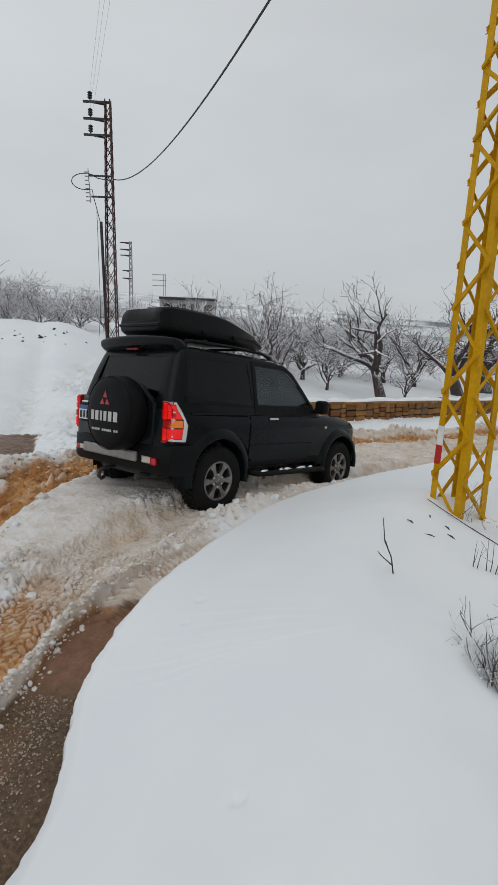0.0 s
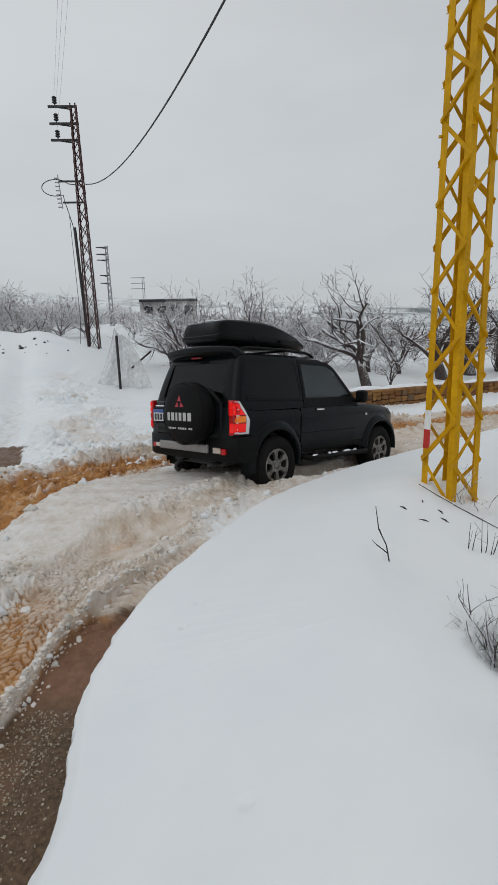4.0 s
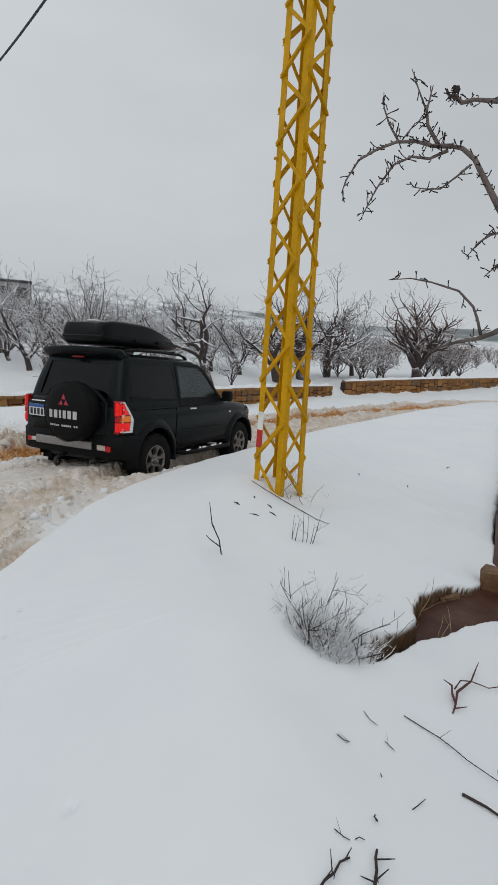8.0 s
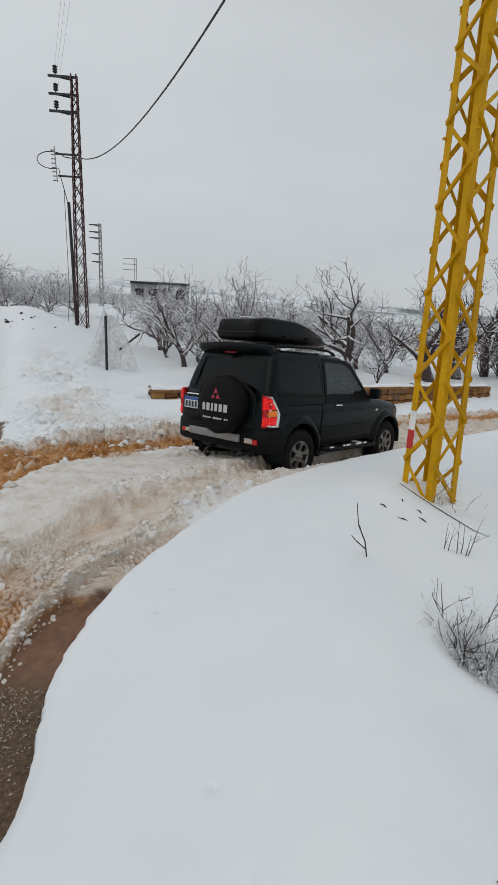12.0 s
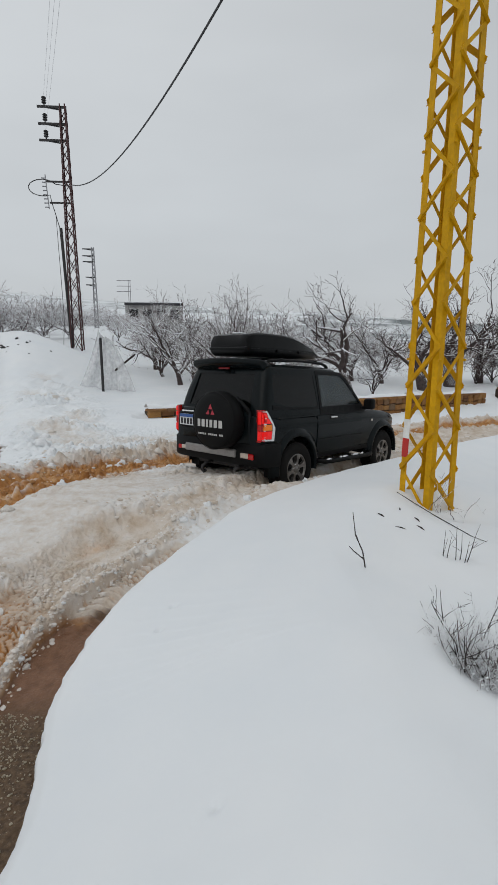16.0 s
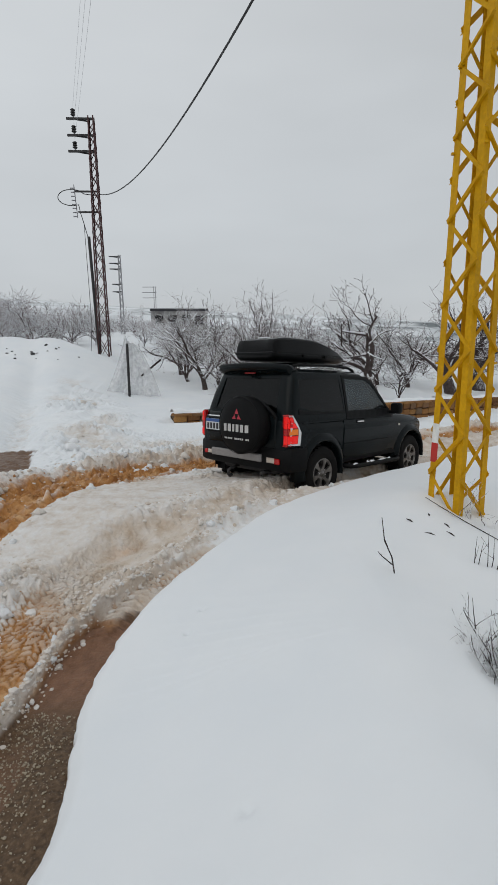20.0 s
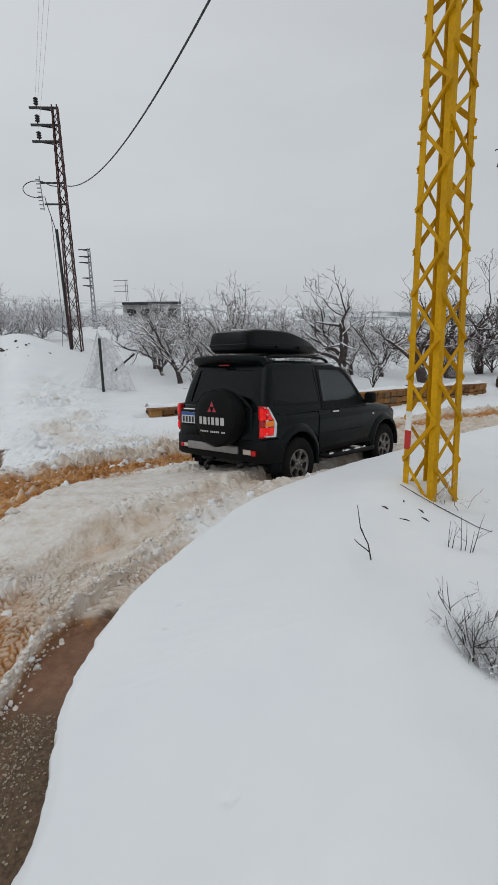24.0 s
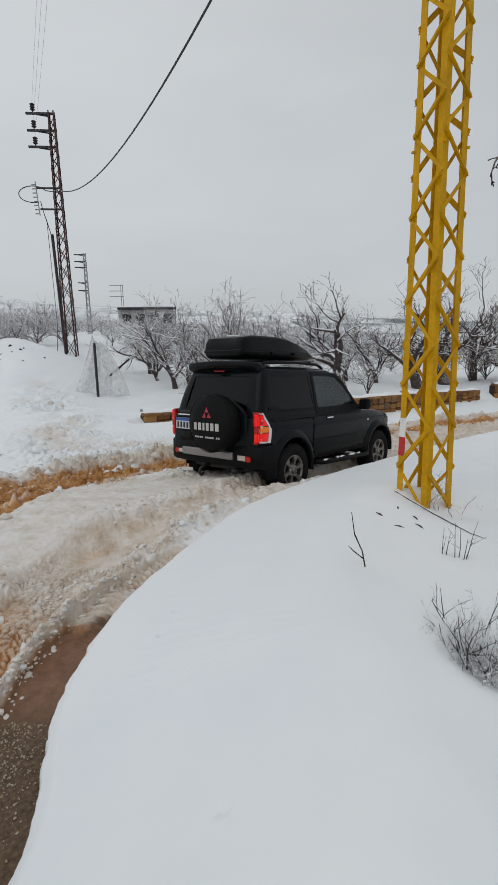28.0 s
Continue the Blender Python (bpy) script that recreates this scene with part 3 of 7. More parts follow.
    dirt = np.maximum(dirt, in2 * (.80 - .12 * heap) * sstep(y, 4.6, 5.2))
    dirt = np.maximum(dirt, piles * np.clip(.50 - .22 * heap + .15 * rough + .7 * fbm(x, y, .8, 3, 257), 0, .7))
    dirt = np.maximum(dirt, chop * np.clip(.30 + .9 * fbm(x, y, .9, 3, 337) - .35 * cracked * sparse, 0, .55))
    dirt = np.maximum(dirt, steps * (.34 + .2 * rough) * (1 - sstep(ss, 7, 14)))
    # cover of the haze-coloured scrub on the hills, strongest to the right
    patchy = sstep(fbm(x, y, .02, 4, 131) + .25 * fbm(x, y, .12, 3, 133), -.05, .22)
    hazy_scrub = sstep(r, 110, 260) * np.clip(patchy * np.interp(az, [-60, -20, 0, 15, 25], [.45, .5, .6, .8, .9]) + sstep(az, 16, 26) * sstep(r, 300, 700) * .8, 0, 1)
    keep = 1 - is_bank
    return z, mud * keep * (1 - gully), np.clip(wetm, 0, 1) * np.maximum(keep, bared), dirt * keep, hazy_scrub


def axis(marks, steps, out_lo, out_hi, ratio):
    """Grid lines: fine between the marks, ever wider outside them."""
    mid = np.concatenate([np.arange(p, q, st) for p, q, st in zip(marks[:-1], marks[1:], steps)])
    low, s, v = [], steps[0], mid[0]
    while v > out_lo:
        s *= ratio
        v -= s
        low.append(v)
    high, s, v = [], steps[-1], mid[-1]
    while v < out_hi:
        s *= ratio
        v += s
        high.append(v)
    return np.array(low[::-1] + list(mid) + high)


def build_ground():
    xs = axis((-5.8, -3.4, -2.3, -.5, 1.3, 4.9, 10.0), (.030, .018, .0100, .02, .018, .055), -3000, 3000, 1.07)
    ys = axis((0.9, 2.3, 5.0, 7.0, 12.0, 17.0), (.0175, .0105, .0155, .027, .05), -2500, 3500, 1.06)
    X, Y = np.meshgrid(xs, ys)
    z, mud, wet, dirt, hazy_scrub = ground_at(X.ravel(), Y.ravel())
    nx, ny = len(xs), len(ys)
    co = np.stack([X.ravel(), Y.ravel(), z], 1).astype(np.float32)
    i = np.arange(nx * ny).reshape(ny, nx)
    quads = np.stack([i[:-1, :-1], i[:-1, 1:], i[1:, 1:], i[1:, :-1]], -1).reshape(-1, 4)
    me = bpy.data.meshes.new("ground")
    me.vertices.add(len(co))
    me.vertices.foreach_set("co", co.ravel())
    me.loops.add(quads.size)
    me.loops.foreach_set("vertex_index", quads.ravel().astype(np.int32))
    me.polygons.add(len(quads))
    me.polygons.foreach_set("loop_start", np.arange(0, quads.size, 4, dtype=np.int32))
    me.polygons.foreach_set("use_smooth", np.ones(len(quads), dtype=bool))
    me.update()
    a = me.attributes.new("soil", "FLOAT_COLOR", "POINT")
    a.data.foreach_set("color", np.stack([mud, wet, dirt, hazy_scrub], 1).astype(np.float32).ravel())
    me.materials.append(M_GROUND)
    me.validate()
    g = new("ground", me)
    tagged(g, "deep snow with slushy orange mud ruts and a smooth snowbank", "ground", kind="structure")
    return g


def gz(x, y):
    return float(ground_at(np.array([x]), np.array([y]))[0][0])


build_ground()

# ---------------------------------------------------------------- building helpers
def mesh_of(name, bm, mat, smooth=False):
    me = bpy.data.meshes.new(name)
    bmesh.ops.recalc_face_normals(bm, faces=bm.faces[:])
    bm.to_mesh(me)
    bm.free()
    for m in mat if isinstance(mat, (list, tuple)) else [mat]:
        me.materials.append(m)
    if smooth:
        me.polygons.foreach_set("use_smooth", np.ones(len(me.polygons), dtype=bool))
    return me


def part(name, bm, mat, parent=None, label="", smooth=False, m=None):
    ob = new(name, bm if isinstance(bm, bpy.types.Mesh) else mesh_of(name, bm, mat, smooth))
    if parent is not None:
        ob.parent = parent
    if m is not None:
        ob.matrix_basis = m
    if label:
        ob["label"] = label
    return ob


def thing(name, label, category, m=None, group="", kind=""):
    e = new(name)
    e.empty_display_size = 0.1
    if m is not None:
        e.matrix_basis = m
    return tagged(e, label, category, group, kind)


def add_box(bm, lo, hi, m=None, bevel=0.0, segs=1):
    t = bmesh.ops.create_cube(bm, size=1.0)["verts"]
    lo, hi = Vector(lo), Vector(hi)
    for v in t:
        v.co = Vector([lo[k] + (v.co[k] + .5) * (hi[k] - lo[k]) for k in range(3)])
    if bevel:
        es = list({e for v in t for e in v.link_edges})
        t = list({v for f in bmesh.ops.bevel(bm, geom=es, offset=bevel, segments=segs, affect="EDGES", profile=.5)["faces"] for v in f.verts} | {v for v in t if v.is_valid})
    if m is not None:
        bmesh.ops.transform(bm, matrix=m, verts=[v for v in t if v.is_valid])
    return t


def add_tube(bm, pts, radii, sides=6, caps=True):
    """A tapered tube through points."""
    rings = []
    n = len(pts)
    up = None
    for i, p in enumerate(pts):
        d = (Vector(pts[min(i + 1, n - 1)]) - Vector(pts[max(i - 1, 0)])).normalized()
        if up is None:
            up = d.orthogonal().normalized()
        up = (up - d * up.dot(d))
        up = up.normalized() if up.length > 1e-6 else d.orthogonal().normalized()
        w = d.cross(up)
        r = radii[i] if isinstance(radii, (list, tuple)) else radii
        rings.append([bm.verts.new(Vector(p) + (up * math.cos(a) + w * math.sin(a)) * r) for a in (2 * math.pi * k / sides for k in range(sides))])
    for a, b in zip(rings[:-1], rings[1:]):
        for k in range(sides):
            bm.faces.new((a[k], a[(k + 1) % sides], b[(k + 1) % sides], b[k]))
    if caps and sides > 2:
        bm.faces.new(rings[0][::-1])
        bm.faces.new(rings[-1])
    return rings


def add_bar(bm, a, b, w, h=None, side=None):
    """A straight flat or square bar from a to b."""
    a, b = Vector(a), Vector(b)
    d = (b - a).normalized()
    s = Vector(side) if side is not None else d.orthogonal()
    s = (s - d * s.dot(d)).normalized()
    t = d.cross(s)
    h = w if h is None else h
    vs = []
    for p in (a, b):
        vs.append([bm.verts.new(p + s * (w / 2 * i) + t * (h / 2 * j)) for i, j in ((-1, -1), (1, -1), (1, 1), (-1, 1))])
    for k in range(4):
        bm.faces.new((vs[0][k], vs[0][(k + 1) % 4], vs[1][(k + 1) % 4], vs[1][k]))
    bm.faces.new(vs[0][::-1])
    bm.faces.new(vs[1])


def add_angle(bm, a, b, w, out, t=0.008):
    """A steel angle: two flanges that meet along the edge a-b, opening away from out."""
    a, b, o = Vector(a), Vector(b), Vector(out).normalized()
    d = (b - a).normalized()
    s1 = (-o).copy()
    s1.rotate(Matrix.Rotation(radians(45), 3, d))
    s2 = (-o).copy()
    s2.rotate(Matrix.Rotation(radians(-45), 3, d))
    prof = ((0, 0), (w, 0), (w, t), (t, t), (t, w), (0, w))
    rings = [[bm.verts.new(p + s1 * k + s2 * q) for k, q in prof] for p in (a, b)]
    for k in range(6):
        bm.faces.new((rings[0][k], rings[0][(k + 1) % 6], rings[1][(k + 1) % 6], rings[1][k]))
    for r in (rings[0][::-1], rings[1]):
        bm.faces.new((r[0], r[1], r[2], r[3]) if r is rings[1] else (r[5], r[4], r[3], r[2]))
        bm.faces.new((r[0], r[3], r[4], r[5]) if r is rings[1] else (r[5], r[2], r[1], r[0]))


# ---------------------------------------------------------------- yellow lattice pylon by the road
def yellow_pylon():
    cx, cy, turn, top = 2.232, 5.084, -0.31, 9.2
    root = thing("lattice_pylon", "yellow-painted steel lattice power pylon standing in the snow", "pylon", pose(cx, cy, 0))
    half = lambda z: 0.270 - 0.0122 * (z - 1)
    dirs = [Vector((math.cos(turn + k * math.pi / 2), math.sin(turn + k * math.pi / 2), 0)) for k in range(4)]
    at = lambda k, z: dirs[k % 4] * half(z) + Vector((0, 0, z))
    z0 = -0.15
    for k in range(4):
        bm = bmesh.new()
        add_angle(bm, at(k, z0), at(k, top), 0.070, dirs[k], 0.008)
        part("leg", bm, M_YELLOW, root)
    # the zigzag closes up with height; neighbouring faces alternate
    levels = [-.02, .42, .86, 1.30, 1.715, 2.11, 2.53, 2.93, 3.31, 3.67, 4.03, 4.325]
    while levels[-1] < 8.9:
        levels.append(levels[-1] + .295)
    for k in range(4):
        nrm = (dirs[k] + dirs[(k + 1) % 4]).normalized()
        for i, (z, zz) in enumerate(zip(levels[:-1], levels[1:])):
            lo, hi = (k, k + 1) if i % 2 == 0 else (k + 1, k)
            p, q = at(lo, z), at(hi, zz)
            broad = (i + k) % 2 == 0
            d = (q - p).normalized()
            side = d.cross(nrm)
            if side.z > 0:
                side = -side
            w, f = (.052, .028) if broad else (.036, .028)
            p, q = p + nrm * .005 - d * .008, q + nrm * .005 + d * .008
            bm = bmesh.new()
            add_bar(bm, p, q, w, 0.006, side)
            o = side * (w / 2 - .003) + nrm * ((f / 2 + .003) if broad else -(f / 2 + .003))
            add_bar(bm, p + o + d * (0 if broad else .05), q + o - d * (0 if broad else .05), 0.006, f, side)
            part("diagonal_brace", bm, M_YELLOW, root)
    for k in range(4):
        for z in (1.98, 3.9, 5.8):
            bm = bmesh.new()
            nrm = (dirs[k] + dirs[(k + 1) % 4]).normalized()
            p = at(k, z)
            add_box(bm, (-.014, -.014, -.010), (.014, .014, .010), Matrix.Translation(p + nrm * .012))
            part("bolt", bm, M_YELLOW, root)
    # painted marker band on the leg nearest the road
    k = 2
    for z, zz, mat, nm in ((1.17, 1.37, simple("white_marker_paint", (.72, .72, .70), .5), "white_marker_band"), (0.97, 1.17, simple("red_marker_paint", (.45, .02, .015), .45), "red_marker_band")):
        bm = bmesh.new()
        add_angle(bm, at(k, z) + dirs[k] * .004, at(k, zz) + dirs[k] * .004, 0.081, dirs[k], .004)
        part(nm, bm, mat, root, nm.replace("_", " "))
    return root


yellow_pylon()


# ---------------------------------------------------------------- power poles in the field
def field_pole(x, y, z0, z1, w0, w1, mat, label, arms, comm, turn):
    root = thing("power_pole", label, "power pole", pose(x, y, 0, 0, 0, turn))
    h = lambda z: (w0 + (w1 - w0) * (z - z0) / (z1 - z0)) / 2
    sg = ((-1, -1), (1, -1), (1, 1), (-1, 1))
    at = lambda k, z: Vector((sg[k % 4][0] * h(z), sg[k % 4][1] * h(z), z))
    for k in range(4):
        bm = bmesh.new()
        add_angle(bm, at(k, z0 - .4), at(k, z1), 0.06, Vector((sg[k][0], sg[k][1], 0)), 0.012)
        part("leg", bm, mat, root)
    for k in range(4):
        bm = bmesh.new()
        z, i = z0, 0
        while z < z1 - .3:
            step = h(z) * 2 * 1.75
            a, b = (k, k + 1) if i % 2 == 0 else (k + 1, k)
            add_bar(bm, at(a, z), at(b, min(z + step, z1)), 0.034, 0.012)
            add_bar(bm, at(b, z), at(a, min(z + step, z1)), 0.034, 0.012)
            z += step
            i += 1
        part("lattice_bracing", bm, mat, root)
    for zz, ln in arms:
        bm = bmesh.new()
        add_bar(bm, (h(zz), 0, zz), (-ln, 0, zz), 0.10, 0.10, (0, 0, 1))
        add_bar(bm, (-h(zz), 0, zz - .12), (-ln * .6, 0, zz - .04), 0.05, 0.05)
        arm = part("crossarm", bm, M_DARK, root)
        if comm == 1:
            bm = bmesh.new()
            xk = -ln * .72
            add_tube(bm, [(xk, 0, zz + .05), (xk, 0, zz + .16)], .03, 8)
            for q in range(3):
                add_tube(bm, [(xk, 0, zz + .15 + q * .11), (xk, 0, zz + .19 + q * .11), (xk, 0, zz + .25 + q * .11)], [.10, .13, .05], 10)
            part("insulator", bm, M_DARK, arm, "dark stacked pin insulator", True)
    return root


PX, PY = -7.61, 29.1
PZ0, PZ1 = 1.45, 13.72
pole = field_pole(PX, PY, PZ0, PZ1, .62, .30, M_RUSTRED, "tall dark red lattice power pole with crossarms on snow", [(13.6, 1.25), (12.82, 1.25), (12.06, 1.25)], 1, 2)
for zz, ln in ((10.12, 1.05), (9.10, .95)):
    bm = bmesh.new()
    add_bar(bm, (.2, 0, zz), (-ln, 0, zz), .08, .08, (0, 0, 1))
    part("side_bracket", bm, M_DARK, pole)
bm = bmesh.new()
add_bar(bm, (-1.0, 0, 8.8), (-1.1, 0, 10.45), .035, .035)
for q in range(8):
    add_bar(bm, (-1.02 - .01 * q, 0, 8.88 + q * .2), (-1.22 - .01 * q, 0, 8.88 + q * .2), .03, .05)
part("cable_rack", bm, M_GREYSTEEL, pole)
bm = bmesh.new()
add_tube(bm, [(-.27, -.1, 1.2), (-.36, -.1, 4.5), (-.46, -.1, 7.85)], .08, 8)
part("riser_pipe", bm, M_DARK, pole, "black cable riser pipe")
bm = bmesh.new()
loop = [(.2, 0, 9.9), (-.6, 0, 10.0)] + [(-1.25 + .72 * math.cos(a), 0, 9.82 + .40 * math.sin(a)) for a in np.linspace(1.0, 5.2, 14)] + [(-.85, 0, 9.1), (-.68, -.05, 8.5), (-.5, -.1, 7.8)]
add_tube(bm, loop, .022, 6)
part("cable_loop", bm, M_CABLE, pole)
bm = bmesh.new()
add_tube(bm, [(-.68, -.05, 8.5), (-.62, -.1, 5), (-.6, -.1, 3.2), (-.75, -.1, 1.6)], .014, 5)
part("hanging_wire", bm, M_CABLE, pole)

field_pole(-13.2, 58.7, 3.0, 11.75, .46, .26, M_GREYSTEEL, "distant grey lattice power pole with short crossarms", [(11.6, 1.1), (10.9, 1.1), (10.3, 1.1), (8.7, .9), (7.9, .9)], 0, 2)
far_pole = thing("power_pole", "far grey power pole frame beside the house", "power pole", pose(-15.5, 92, 0))
for dx in (-.15, .15):
    bm = bmesh.new()
    add_bar(bm, (dx + 0.6, 0, 3), (dx + .6, 0, 12.0), .07, .07)
    part("post", bm, M_GREYSTEEL, far_pole)
for zz in (11.9, 11.0, 10.1, 7.6):
    bm = bmesh.new()
    add_bar(bm, (.9, 0, zz), (-1.5 if zz > 10 else -.6, 0, zz), .08, .08)
    part("crossarm", bm, M_GREYSTEEL, far_pole)


# cables
def cable(name, a, b, sag, r, label, n=28, power=1.0):
    a, b = Vector(a), Vector(b)
    pts = []
    for i in range(n + 1):
        t = i / n
        p = a.lerp(b, t)
        p.z -= sag * 4 * t * (1 - t)
        pts.append(p)
    bm = bmesh.new()
    add_tube(bm, pts, r, 6)
    ob = part(name, bm, M_CABLE if r > .01 else M_GREYSTEEL, None, "", True)
    return tagged(ob, label, "cable")


cable("overhead_cable", (PX + .25, PY, 9.98), (2.2, 5.1, 8.5), 1.38, .022, "thick black overhead cable slung from the red power pole")
for q, zz in enumerate((14.15, 13.36, 12.6)):
    cable("power_line", (PX - .9, PY, zz), (3.9 + q * .14, -6, zz + .3), .25, .004, "thin bare power line running overhead from the pole")


# ---------------------------------------------------------------- stone walls
def stone_material():
    m, nt, b = nodes_of("ochre_fieldstone")
    oi = nt.nodes.new("ShaderNodeObjectInfo")
    base = ramp_of(nt, oi.outputs["Random"], [(0.0, (.15, .062, .024)), (.3, (.36, .17, .045)), (.5, (.20, .10, .045)), (.75, (.42, .22, .065)), (.9, (.30, .13, .04)), (1.0, (.16, .12, .08))])
    n = tex(nt, "ShaderNodeTexNoise", 9, 6)
    c = mixed(nt, 0.55, base, ramp_of(nt, n.outputs["Fac"], [(.3, (.35, .3, .25)), (.7, (1.0, .95, .85))]), "MULTIPLY")
    nt.links.new(c, b.inputs["Base Color"])
    b.inputs["Roughness"].default_value = .85
    bumped(nt, b, tex(nt, "ShaderNodeTexNoise", 30, 6).outputs["Fac"], .7, .02)
    return m


M_STONE = stone_material()
M_JOINT = simple("dark_wall_joint", (.035, .022, .014), .95, vary=.3)
STONES = []
for k in range(6):
    rs = random.Random(40 + k)
    bm = bmesh.new()
    add_box(bm, (-.5, -.5, -.5), (.5, .5, .5), None, .12, 1)
    for v in bm.verts:
        v.co += Vector([rs.uniform(-.05, .05) for _ in range(3)])
    STONES.append(mesh_of("stone", bm, M_STONE))


def stone_wall(name, line, height, label, seed):
    root = thing(name, label, "stone wall", kind="structure")
    rs = random.Random(seed)
    for (x0, y0, t0), (x1, y1, t1) in zip(line[:-1], line[1:]):
        L = math.hypot(x1 - x0, y1 - y0)
        ux, uy = (x1 - x0) / L, (y1 - y0) / L
        ang = math.degrees(math.atan2(uy, ux))
        bm = bmesh.new()
        core = [(0, -.11, t0 - height - .4), (L, -.11, t1 - height - .4), (L, .16, t1 - height - .4), (0, .16, t0 - height - .4), (0, -.11, t0 - .03), (L, -.11, t1 - .03), (L, .16, t1 - .03), (0, .16, t0 - .03)]
        vs = [bm.verts.new(c) for c in core]
        for f in ((0, 1, 2, 3), (4, 5, 6, 7), (0, 1, 5, 4), (1, 2, 6, 5), (2, 3, 7, 6), (3, 0, 4, 7)):
            bm.faces.new([vs[q] for q in f])
        part("wall_core", bm, M_JOINT, root, m=pose(x0, y0, 0, 0, 0, ang))
        # courses of stones
        s = 0.0
        while s < L - .05:
            w = min(rs.uniform(.20, .45), L - s)
            top = t0 + (t1 - t0) * (s + w / 2) / L
            z = top - height - .1
            cuts = [rs.uniform(.8, 1.3) for _ in range(rs.choice((2, 3, 3, 4)))]
            hs = [(height + .1) * c / sum(cuts) for c in cuts]
            for hh in hs:
                ob = new("stone", rs.choice(STONES))
                ob.parent = root
                c = Vector((x0 + ux * (s + w / 2), y0 + uy * (s + w / 2), z + hh / 2)) + Vector((uy, -ux, 0)) * .10
                ob.matrix_basis = Matrix.Translation(c) @ Matrix.Rotation(radians(ang + rs.uniform(-1.5, 1.5)), 4, "Z") @ Matrix.Diagonal((w * rs.uniform(.86, .95), rs.uniform(.18, .26), hh * rs.uniform(.84, .94), 1))
                z += hh
            s += w
        # flat cap stones
        s = 0.0
        while s < L - .05:
            w = min(rs.uniform(.3, .6), L - s)
            top = t0 + (t1 - t0) * (s + w / 2) / L
            ob = new("cap_stone", rs.choice(STONES))
            ob.parent = root
            c = Vector((x0 + ux * (s + w / 2), y0 + uy * (s + w / 2), top)) + Vector((uy, -ux, 0)) * .03
            ob.matrix_basis = Matrix.Translation(c) @ Matrix.Rotation(radians(ang), 4, "Z") @ Matrix.Diagonal((w * .98, .40, .075, 1))
            s += w
        bm = bmesh.new()
        n = int(L / .25)
        prof = [(-.13, .045), (-.10, .10), (0, .135), (.12, .12), (.20, .05)]
        rows = []
        for k in range(n + 1):
            q = k / n
            g = .45 + 1.1 * rs.random()
            rows.append([bm.verts.new((q * L, yy, t0 + (t1 - t0) * q + .035 + (zz - .035) * g)) for yy, zz in prof])
        for a, b in zip(rows[:-1], rows[1:]):
            for k in range(len(prof) - 1):
                bm.faces.new((a[k], b[k], b[k + 1], a[k + 1]))
        part("snow_cap", bm, M_SNOW, root, "snow lying along the top of the wall", True, pose(x0, y0, 0, 0, 0, ang))
    return root


stone_wall("stone_wall", WALL, .55, "low ochre fieldstone wall with a flat coping and snow on top", 5)
stone_wall("stone_wall", [(12.2, 21.5, .10), (15.5, 22.3, .16), (19.6, 23.2, .22), (27, 25.4, .2)], .62, "second length of low fieldstone wall with snow on top", 6)

# ---------------------------------------------------------------- trees
def grow(rs, start, direction, length, radius, level, out, twist=.35, lift=.05, kids=(3, 5), levels=3):
    """A crooked branch and its offshoots: out gathers (points, radii, level)."""
    n = max(3, int(4 + length * 1.6)) if level < 2 else 4
    pts, rad = [Vector(start)], [radius]
    d = Vector(direction).normalized()
    if level in (2, 3, 4):
        twist = .34
    for i in range(n):
        d = (d + Vector((rs.gauss(0, twist), rs.gauss(0, twist), rs.gauss(0, twist * .7) + lift))).normalized()
        pts.append(pts[-1] + d * (length / n))
        rad.append(max(radius * (1 - .70 * (i + 1) / n), .005))
    out.append((pts, rad, level))
    if level >= levels:
        return
    for _ in range(rs.randint(*kids) if level < 2 else rs.randint(4, 7) if level == 2 else rs.randint(2, 3)):
        t = rs.uniform(.25, 1.0)
        i = min(int(t * n), n - 1)
        p = pts[i].lerp(pts[i + 1], t * n - i)
        base = (pts[i + 1] - pts[i]).normalized()
        side = base.orthogonal().normalized()
        side.rotate(Matrix.Rotation(rs.uniform(0, 2 * math.pi), 3, base))
        nd = (base * rs.uniform(.3, .9) + side * rs.uniform(.6, 1.1) + Vector((0, 0, .25))).normalized()
        grow(rs, p, nd, length * (rs.uniform(.42, .72) if level < 2 else rs.uniform(.35, .6)), max(rad[i] * rs.uniform(.5, .75), .007), level + 1, out, twist, lift, kids, levels)


